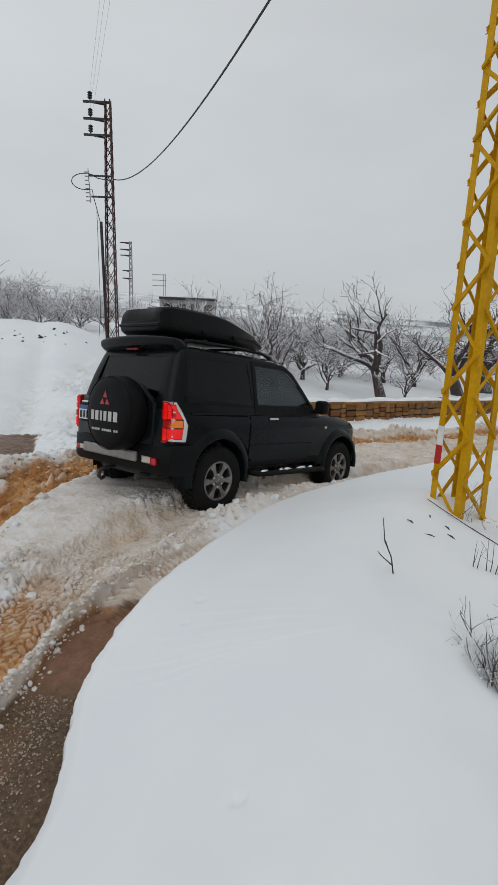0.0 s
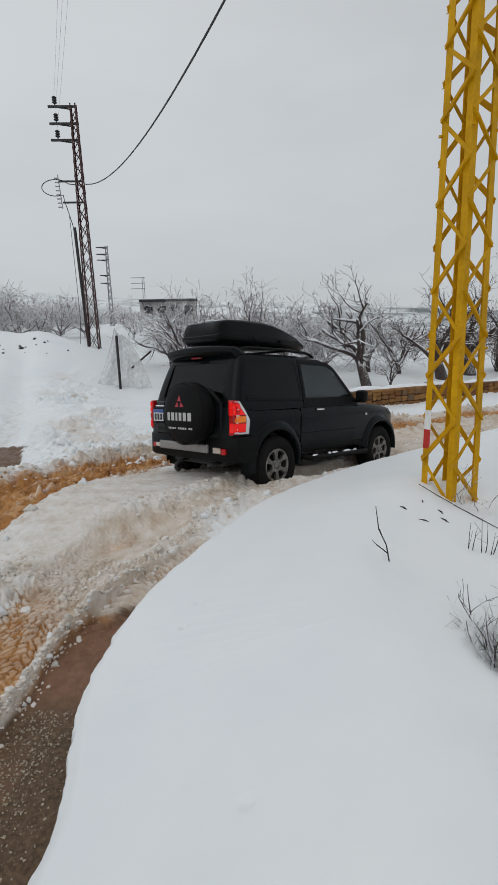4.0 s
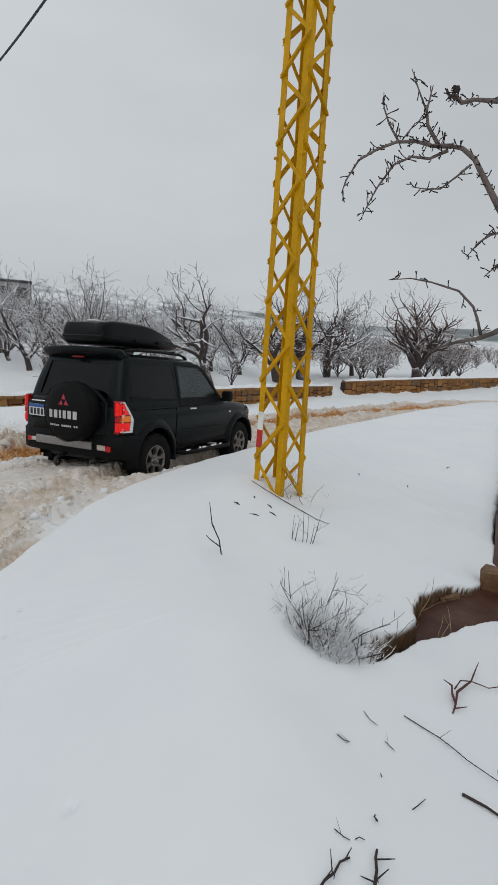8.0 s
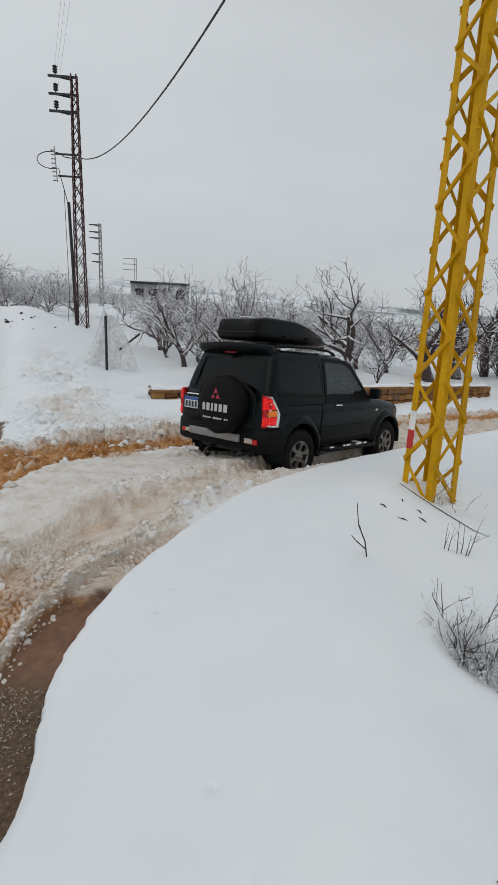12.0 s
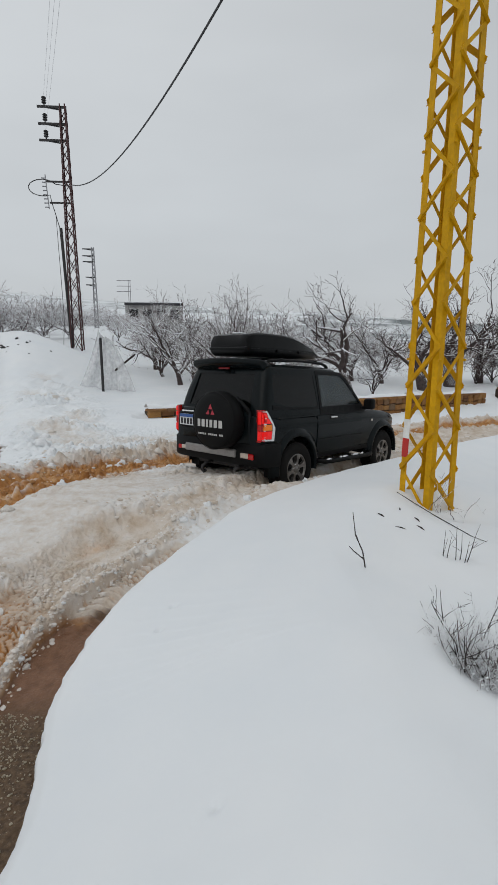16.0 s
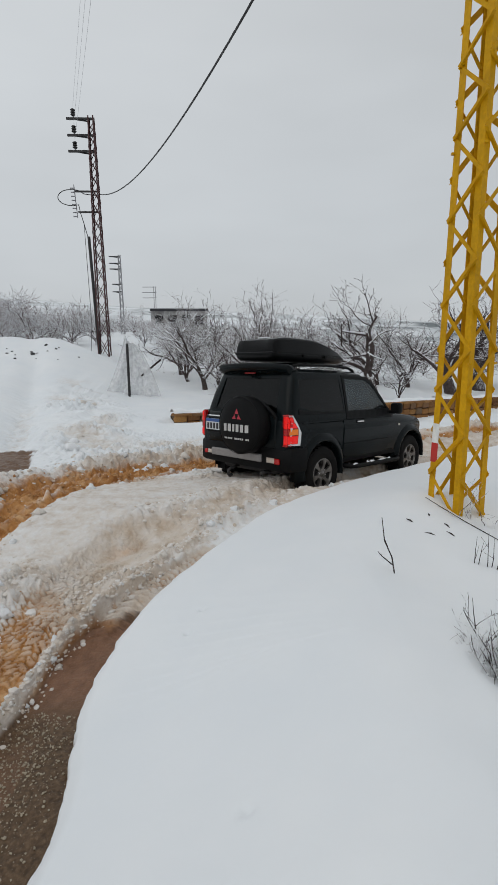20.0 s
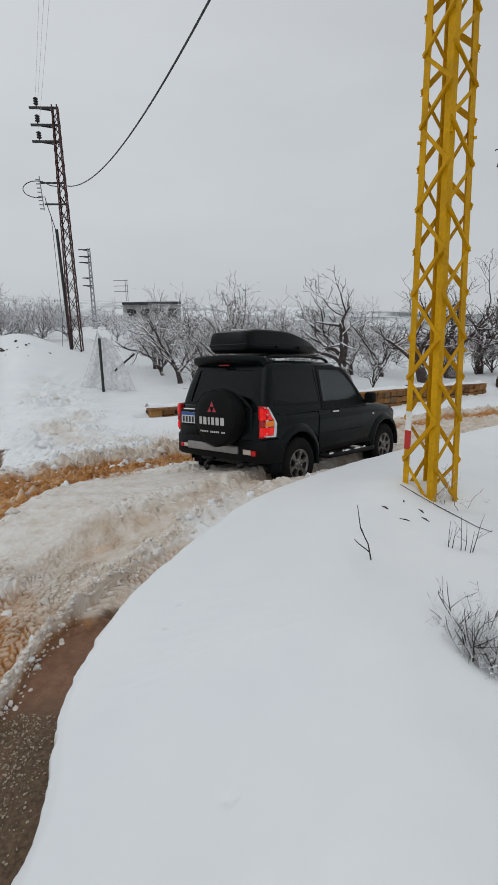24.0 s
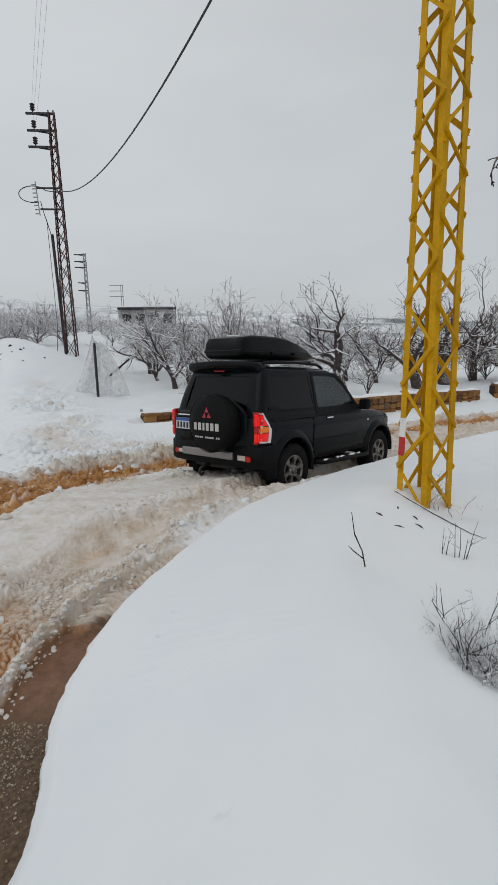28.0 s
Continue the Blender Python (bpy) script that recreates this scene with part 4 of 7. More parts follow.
def tree(name, seed, height, spread, label, frost=.5, trunk_h=.9, limbs=4, r0=.13, levels=3, snow=True, twist=.24, kids=(5, 7), rime=False, twig=None):
    rs = random.Random(seed)
    root = thing(name, label, "tree", group="bare orchard trees")
    br = []
    lean = Vector((rs.uniform(-.25, .25), rs.uniform(-.25, .25), 1))
    grow(rs, (0, 0, -.3), lean, trunk_h + .3, r0, 9, br, .10)
    top, tr = br[0][0][-1], r0 * .72
    br[0] = (br[0][0], [r0 * (1.15 - .4 * k / (len(br[0][0]) - 1)) for k in range(len(br[0][0]))], 0)
    for k in range(limbs):
        a = 2 * math.pi * (k + rs.uniform(-.3, .3)) / limbs
        d = Vector((math.cos(a) * spread, math.sin(a) * spread, rs.uniform(.75, 1.35)))
        p = br[0][0][-1 - (k % 2)]
        grow(rs, p, d, (height - trunk_h) * rs.uniform(.62, .9), tr * rs.uniform(.6, .85), 1, br, twist, .06, kids, levels)
    bt, bw = bmesh.new(), bmesh.new()
    bs = bmesh.new()
    for pts, rad, lv in br:
        if lv <= 1:
            add_tube(bt, pts, rad, 7 if lv == 0 else 6)
        elif lv == 2:
            add_tube(bt, pts, rad, 5, False)
        else:
            add_tube(bw, pts, [max(r, .0065 if not rime else .015) for r in rad], 3, False)
        if snow and lv in (1, 2) and max(rad) > .012:
            # snow resting on the upper side of the flatter limbs
            for a, b, ra in zip(pts[:-1], pts[1:], rad[:-1]):
                d = (b - a)
                if abs(d.z) < d.length * .75 and rs.random() < .85:
                    o = Vector((0, 0, ra * .7))
                    w = ra * .9 + .008
                    add_tube(bs, [a + o - d * .03, a.lerp(b, .5) + o * 1.25, b + o + d * .03], [w * .75, w, w * .6], 5)
    part("trunk", bt, M_FROST if rime else M_BARK, root, smooth=True)
    tagged(part("twig_mass", bw, twig if twig else M_RIME if rime else M_TWIG if frost < .5 else M_FROST, root, "fine twigs white with rime" if frost >= .5 else ""), kind="stuff")
    if len(bs.verts):
        tagged(part("limb_snow", bs, M_SNOW, root, "snow lying on the limbs", True), kind="stuff")
    else:
        bs.free()
    return root


def put(ob, x, y, turn=0, s=1.0, dz=0.0):
    ob.matrix_basis = Matrix.Translation((x, y, gz(x, y) + dz)) @ Matrix.Rotation(radians(turn), 4, "Z") @ Matrix.Scale(s, 4)


T_A = tree("bare_tree", 3, 4.5, .85, "old bare apple tree with crooked dark limbs and snow on them", .2, 1.1, 5, .2, 4, twist=.34, kids=(3, 5))
put(T_A, 5.75, 21.6, 0, 1.1)
T_B = tree("bare_tree", 8, 5.0, .6, "tall dark bare apple tree behind the stone wall", .2, 1.0, 5, .30, 4, snow=False, twist=.36, kids=(4, 5))
put(T_B, 11.2, 23.9)
T_C = tree("bare_tree", 15, 3.8, .62, "bushy bare tree with many frosted shoots beside the road", .7, .4, 8, .12, 4, snow=False, twist=.20)
put(T_C, .1, 17.6, 0, .90)
T_D = tree("bare_tree", 21, 4.1, .9, "bare apple tree with spreading frosted twigs", .7, .8, 6, .14, 4)
put(T_D, 15.6, 26.5)
T_E = tree("bare_tree", 33, 3.6, 1.0, "low spreading bare orchard tree with frosted twigs", .7, .6, 6, .12, 3)
put(T_E, -1.6, 22.5)
T_F = tree("bare_tree", 64, 3.7, .95, "frost-whitened orchard tree with dense fine twigs", .7, .5, 8, .10, 3, kids=(6, 9), rime=True)
put(T_F, -13.9, 27.0, 0, .85)
T_G = tree("bare_tree", 71, 3.4, .8, "frost-whitened bushy orchard tree", .7, .4, 9, .09, 3, kids=(6, 9), rime=True)
put(T_G, -12.0, 29.9, 0, .9)
T_P = tree("bare_tree", 57, 3.7, .6, "old dark bare tree cut back to thick stubs", .2, .55, 9, .27, 3, snow=False, twig=M_SHRUB)
put(T_P, 19.3, 25.3, 0, 1.28)
T_S = tree("bare_shrub", 83, 2.1, .9, "low brown leafless shrub behind the stone wall", .2, .15, 9, .05, 3, snow=False, kids=(4, 6), twig=M_SHRUB)
put(T_S, 13.0, 25.0)


def scatter_orchard():
    rs = random.Random(77)
    kinds = (T_A, T_B, T_C, T_D, T_E, T_F, T_G, T_S)
    spots = [(1.1, 21.5, 2, .85), (2.6, 24.5, 3, .78), (4.1, 27.0, 4, .85), (.3, 26.5, 3, .8), (5.6, 30, 5, .95), (2.9, 29.0, 6, .9), (7.6, 31, 6, .9), (3.4, 21.8, 4, .62), (-14.6, 29.5, 6, .92), (-16.2, 30.8, 5, .9), (-10.5, 32.5, 6, .75), (-9.3, 33.5, 5, .7), (-15.6, 27.4, 5, .8), (-12.9, 28.4, 6, .78), (-11.2, 31.0, 5, .75), (-1.0, 24.0, 2, .85), (-2.6, 25.5, 2, .8), (8.3, 25.5, 4, 1.0), (9.6, 23.0, 1, .9), (13.4, 25.6, 0, 1.05), (7.2, 27, 3, .9), (14.4, 23.6, 4, .62), (16.2, 24.3, 4, .6), (20.8, 25.9, 4, .55), (22.6, 26.6, 4, .6), (-3.2, 28, 3, 1.0), (6.6, 21.3, 4, .5), (14.2, 25.8, 7, 1.1), (15.2, 24.6, 7, .8), (16.6, 25.6, 7, 1.0), (17.6, 26.6, 7, .9), (20.4, 26.2, 7, 1.15), (21.4, 25.7, 7, 1.0), (22.4, 26.8, 7, 1.2), (23.6, 27.0, 7, 1.1), (12.0, 26.5, 7, .9)]
    for x, y, k, s in spots:
        t = copy_thing(kinds[k], Matrix.Identity(4))
        put(t, x, y, rs.uniform(0, 360), s)
    # rows running back through the orchard
    for row in range(17):
        y = 28.5 + row * 4.3 + (row * row) * .14
        for c in range(-14, 20):
            x = c * (3.1 + row * .17) + rs.uniform(-1.2, 1.2) - 4
            yy = y + rs.uniform(-1.4, 1.4)
            az = math.degrees(math.atan2(x, yy))
            if not -32 < az < 46 or (abs(x + 8) < 3.5 and yy < 36) or rs.random() < .03:
                continue
            if x < -9 and yy < 33:
                continue
            if az > 19 and yy < 29:
                continue
            t = copy_thing(rs.choice((T_F, T_G, T_F, T_G, T_E) if az < 19 else (T_S, T_S, T_E, T_S)), Matrix.Identity(4))
            s = rs.uniform(.68, .92) * (1 - .22 * min(1, max(0, (yy - 32) / 20))) * (1.0 if az > 19 else 1)
            if -11 < az < -2 and yy < 86:
                s *= .72
            put(t, x, yy, rs.uniform(0, 360), s)


scatter_orchard()

# ---------------------------------------------------------------- near bank: stream, bush, sticks, overhanging tree
def twig_lines(bm, rs, start, d, length, r, kids, level=0, twist=.18):
    pts, rad = [Vector(start)], [r]
    d = Vector(d).normalized()
    n = 5
    for i in range(n):
        d = (d + Vector([rs.gauss(0, twist) for _ in range(3)])).normalized()
        pts.append(pts[-1] + d * (length / n))
        rad.append(max(r * (1 - .75 * (i + 1) / n), .0012))
    add_tube(bm, pts, rad, 5)
    if level < 2:
        for _ in range(kids):
            i = rs.randint(1, n - 1)
            s = Vector([rs.gauss(0, 1) for _ in range(3)]).normalized()
            twig_lines(bm, rs, pts[i], (d + s * .9), length * rs.uniform(.3, .55), rad[i] * .65, max(kids - 1, 1), level + 1, twist)


def water_strip():
    bm = bmesh.new()
    rows = []
    line = CREEK[2:]
    for a, b in zip(line[:-1], line[1:]):
        d = Vector((b[0] - a[0], b[1] - a[1], 0)).normalized()
        nrm = Vector((-d.y, d.x, 0))
        w = a[2] + .06
        rows.append([bm.verts.new(Vector((a[0], a[1], 0.275)) + nrm * (w * k)) for k in (-1, -.5, 0, .5, 1)])
    for a, b in zip(rows[:-1], rows[1:]):
        for k in range(4):
            bm.faces.new((a[k], a[k + 1], b[k + 1], b[k]))
    m, nt, b = nodes_of("murky_stream_water")
    n = tex(nt, "ShaderNodeTexNoise", 3.5, 5)
    nt.links.new(ramp_of(nt, n.outputs["Fac"], [(.3, (.045, .019, .013)), (.55, (.075, .033, .022)), (.75, (.12, .062, .042))]), b.inputs["Base Color"])
    b.inputs["Roughness"].default_value = .4
    b.inputs["Specular IOR Level"].default_value = .14
    bumped(nt, b, tex(nt, "ShaderNodeTexNoise", 9, 3).outputs["Fac"], .25, .02)
    tagged(part("water", bm, m, None, "", True), "shallow murky red-brown stream in a cut of the snow", "water", kind="structure")


water_strip()
stone_wall("channel_wall", [(8.55, 6.3, .30), (6.65, 4.42, .30), (4.85, 2.62, .30), (4.2, 2.3, .2)], .75, "rough brown stone wall lining the stream", 12)


def block(x, y, z, sx, sy, sz, turn, label, seed):
    rs = random.Random(seed)
    bm = bmesh.new()
    add_box(bm, (-sx / 2, -sy / 2, -sz), (sx / 2, sy / 2, 0), None, min(sx, sz) * .12, 2)
    for v in bm.verts:
        v.co += Vector([rs.uniform(-.012, .012) for _ in range(3)])
    tagged(part("stone_block", bm, simple("wet_brown_stone", (.14, .078, .036), .55, vary=.45, scale=9, bump=.6, bscale=30), None, m=pose(x, y, z, rs.uniform(-5, 5), rs.uniform(-5, 5), turn)), label, "stone")


block(3.25, 2.92, .45, .13, .16, .55, 35, "squared ochre stone at the edge of the stream", 1)
block(1.93, 2.36, .40, .14, .05, .3, 12, "wet brown stone under the snow edge", 2)
block(2.27, 2.60, .31, .10, .05, .3, 48, "wet brown stone under the snow edge", 3)
block(2.80, 2.86, .30, .2, .06, .3, 8, "dark stone under the snow edge of the stream", 4)


def weeds():
    rs = random.Random(31)
    # the forked twig
    for x, y, top, nm in ((1.09, 3.36, .43, 0),):
        bm = bmesh.new()
        z = gz(x, y)
        add_tube(bm, [(x, y, z - .05), (x - .03, y + .01, z + .12), (x - .085, y + .02, z + .24), (x - .11, y + .02, z + .41)], [.0052, .0046, .004, .0025], 6)
        add_tube(bm, [(x - .02, y + .01, z + .06), (x - .10, y, z + .13), (x - .135, y, z + .17)], [.005, .004, .002], 5)
        add_tube(bm, [(x - .05, y + .01, z + .16), (x - .085, y, z + .25)], [.004, .002], 5)
        tagged(part("twig", bm, M_STICK), "forked bare twig standing in smooth snow", "twig")
    # upright shoots before the pylon
    for x, y, dx, hgt in ((1.78, 3.64, -.05, .24), (1.80, 3.62, .02, .22), (1.85, 3.58, .03, .30), (1.88, 3.58, .12, .26), (1.90, 3.54, .25, .20), (1.92, 3.55, .42, .34), (1.95, 3.60, .30, .16)):
        bm = bmesh.new()
        twig_lines(bm, rs, (x, y, gz(x, y) - .03), (dx, 0, 1), hgt, .0042, 1, 1, .06)
        tagged(part("shoot", bm, M_STICK), "thin bare shoot poking through the snow", "twig", "shoots by the pylon")
    for k in range(6):
        x, y = 2.25 + rs.uniform(-.1, .2), 4.72 + rs.uniform(-.15, .15)
        bm = bmesh.new()
        twig_lines(bm, rs, (x, y, gz(x, y) - .03), (rs.uniform(-.5, .5), rs.uniform(-.3, .3), 1), rs.uniform(.3, .5), .0045, 2, 0, .25)
        tagged(part("briar", bm, M_FROST), "frosted briar stem at the foot of the pylon", "twig", "briars by the pylon")
    bm = bmesh.new()
    pts = [(1.9, 5.05), (2.0, 4.85), (2.12, 4.6), (2.16, 4.3), (2.22, 4.05), (2.3, 3.95)]
    add_tube(bm, [(x, y, gz(x, y) + .008) for x, y in pts], [.003, .004, .0045, .004, .003, .002], 5)
    tagged(part("fallen_branch", bm, M_STICK), "long thin branch lying in the snow by the pylon", "branch")
    for x, y, turn, ln in ((5.78, 6.52, 20, .12), (3.77, 5.85, 100, .05), (4.33, 5.53, 60, .07), (1.56, 4.38, 120, .09), (1.68, 4.13, 150, .11), (1.86, 4.3, 100, .10), (1.84, 4.12, 110, .12), (1.76, 4.55, 80, .04)):
        bm = bmesh.new()
        d = Vector((math.cos(radians(turn)), math.sin(radians(turn)), .25)) * ln
        z = gz(x, y)
        add_tube(bm, [(x, y, z - .01), (x + d.x * .5, y + d.y * .5, z + .012), (x + d.x, y + d.y, z + .012)], [.006, .007, .003], 6)
        tagged(part("twig_end", bm, M_STICK), "short dark twig end sticking out of snow", "twig", "twig ends")


weeds()


def frosty_bush(x, y, seed, n, size, label):
    rs = random.Random(seed)
    root = thing("frosty_bush", label, "bush", pose(x, y, gz(x, y)))
    for k in range(n):
        bm = bmesh.new()
        a = rs.uniform(0, 2 * math.pi)
        o = rs.uniform(.0, .17)
        twig_lines(bm, rs, (math.cos(a) * o * size, math.sin(a) * o * size, -.10), (math.cos(a) * .55 + .08, math.sin(a) * .45, rs.uniform(.7, 1.3)), rs.uniform(.3, .62) * size, .006, 3, 0, .10)
        part("stem", bm, M_FROST if k % 3 else M_STICK, root)
    bm = bmesh.new()
    for k in range(2 * n):
        bm2 = bmesh.new()
        a = rs.uniform(0, 2 * math.pi)
        o = rs.uniform(.0, .22)
        twig_lines(bm2, rs, (math.cos(a) * o * size - .03, math.sin(a) * o * size, -.06), (rs.gauss(0, .5), rs.gauss(0, .4), 1), rs.uniform(.18, .40) * size, .0034, 3, 0, .16)
        part("frosted_shoot", bm2, M_RIME, root, "fine shoot white with rime")
    for k in range(110):
        c = Vector((rs.gauss(-.06, .17) * size, rs.gauss(.03, .15) * size, rs.uniform(.0, .16) * size))
        r = rs.uniform(.004, .013) * size
        add_tube(bm, [c - Vector((r, 0, 0)), c + Vector((0, 0, r * .3)), c + Vector((r, r * .4, 0))], [r * .4, r * .7, r * .3], 5)
    tagged(part("clinging_snow", bm, M_SNOW, root, "snow clinging among the stems", True), kind="stuff")
    return root


frosty_bush(1.40, 2.42, 5, 26, .72, "low bush of bare frosted stems on the edge of the stream")
frosty_bush(1.47, 2.24, 15, 26, .68, "tangled frosted bush over the edge of the stream")
frosty_bush(1.57, 2.11, 8, 10, .36, "small tangle of dry stems over the water")
for k, (x, y, hgt) in enumerate(((2.36, 2.66, .30), (2.30, 2.58, .24), (2.16, 2.30, .24), (2.40, 2.34, .22))):
    rs = random.Random(60 + k)
    bm = bmesh.new()
    twig_lines(bm, rs, (x, y, .15), (.1, 0, 1), hgt + .15, .005, 2, 1)
    tagged(part("reed", bm, simple("dry_reed", (.30, .22, .12), .8, vary=.3)), "dry pale reed on the bank of the stream", "reed", "reeds")


def sticks():
    """Broken branches half sunk in the snow; each is a bent tapered stick with stubs."""
    rs = random.Random(12)
    rows = [([(.66, .97), (.71, 1.0), (.78, 1.03), (.85, 1.06)], .0085, .01, 4), ([(.83, .90), (.87, .95), (.91, 1.0), (.95, 1.06)], .0105, .012, 5), ([(1.46, 1.62), (1.53, 1.46), (1.56, 1.33), (1.65, 1.15), (1.70, 1.04)], .004, .015, 4),
            ([(1.42, 1.20), (1.47, 1.13), (1.51, 1.05)], .010, .008, 0), ([(1.87, 1.45), (1.98, 1.42), (2.1, 1.39)], .008, .012, 1), ([(.85, 1.16), (.88, 1.11)], .003, .008, 1), ([(.90, 1.11), (.93, 1.10)], .003, .006, 0),
            ([(1.08, 1.56), (1.11, 1.51)], .004, .01, 2), ([(1.27, 1.49), (1.28, 1.44)], .003, .01, 2), ([(1.17, 1.17), (1.25, 1.20)], .003, .01, 0), ([(1.28, 1.67), (1.29, 1.58)], .003, .01, 0), ([(1.14, 1.32), (1.145, 1.335)], .004, .01, 0), ([(1.01, 1.15), (1.015, 1.17)], .005, .012, 1)]
    for pts, r, lift, stubs in rows:
        bm = bmesh.new()
        n = len(pts)
        line = [Vector((x, y, gz(x, y) + lift * (math.sin(math.pi * (i + .35) / n)) + r * .3)) for i, (x, y) in enumerate(pts)]
        r *= .62
        line = [q for a_, b_ in zip(line[:-1], line[1:]) for q in (a_, a_.lerp(b_, .5) + Vector((rs.gauss(0, .006), rs.gauss(0, .006), rs.gauss(0, .002))))] + [line[-1]]
        n = len(line)
        add_tube(bm, line, [r * (1 - .45 * i / n) for i in range(n)], 7)
        for _ in range(stubs):
            i = rs.randint(0, n - 2)
            p = line[i].lerp(line[i + 1], rs.random())
            d = Vector((rs.gauss(0, 1), rs.gauss(0, 1), abs(rs.gauss(0, .7)))).normalized() * rs.uniform(.03, .07)
            add_tube(bm, [p, p + d * .6, p + d], [r * .45, r * .35, r * .2], 5)
        tagged(part("fallen_stick", bm, M_STICK), "broken bare stick lying half sunk in the snow", "stick", "fallen sticks")
    bm = bmesh.new()
    on = lambda x, y, up: (x, y, gz(x, y) + up)
    add_tube(bm, [on(1.71, 1.59, .0), on(1.76, 1.63, .015), on(1.82, 1.69, .03), on(1.96, 1.75, .03), on(2.06, 1.83, .025), on(2.13, 1.88, .04)], [.003, .0055, .0065, .005, .004, .002], 6)
    add_tube(bm, [on(1.96, 1.75, .03), on(2.03, 1.70, .02), on(2.10, 1.70, .02), on(2.17, 1.73, .03), on(2.3, 1.80, .05)], [.003, .0026, .0024, .002, .0015], 6)
    add_tube(bm, [on(1.76, 1.63, .015), on(1.78, 1.68, .03), on(1.81, 1.72, .045), on(1.78, 1.75, .06)], [.005, .006, .005, .002], 6)
    add_tube(bm, [on(1.81, 1.70, .04), on(1.88, 1.74, .05), on(1.96, 1.75, .03)], [.004, .0035, .003], 6)
    add_tube(bm, [on(1.74, 1.61, .01), on(1.80, 1.60, .02)], [.004, .002], 5)
    tagged(part("fallen_branch", bm, simple("red_brown_stick", (.09, .03, .028), .8, vary=.4, scale=30)), "forked reddish broken branch on the snow", "branch")


sticks()


def spur_twigs(bm, rs, pts, r, n):
    """Short knobbly fruiting spurs along a limb."""
    for _ in range(n):
        i = rs.randint(0, len(pts) - 2)
        p = Vector(pts[i]).lerp(Vector(pts[i + 1]), rs.random())
        d = Vector((rs.gauss(0, 1), rs.gauss(0, 1), rs.gauss(.2, 1))).normalized() * rs.uniform(.03, .11)
        q = p + d
        add_tube(bm, [p, p.lerp(q, .5) + Vector((rs.gauss(0, .006), rs.gauss(0, .006), rs.gauss(0, .006))), q], [r, r * .8, r * 1.1], 5)
        if rs.random() < .5:
            e = q + Vector((rs.gauss(0, 1), rs.gauss(0, 1), rs.gauss(0, 1))).normalized() * .035
            add_tube(bm, [p.lerp(q, .6), e], [r * .8, r], 5)


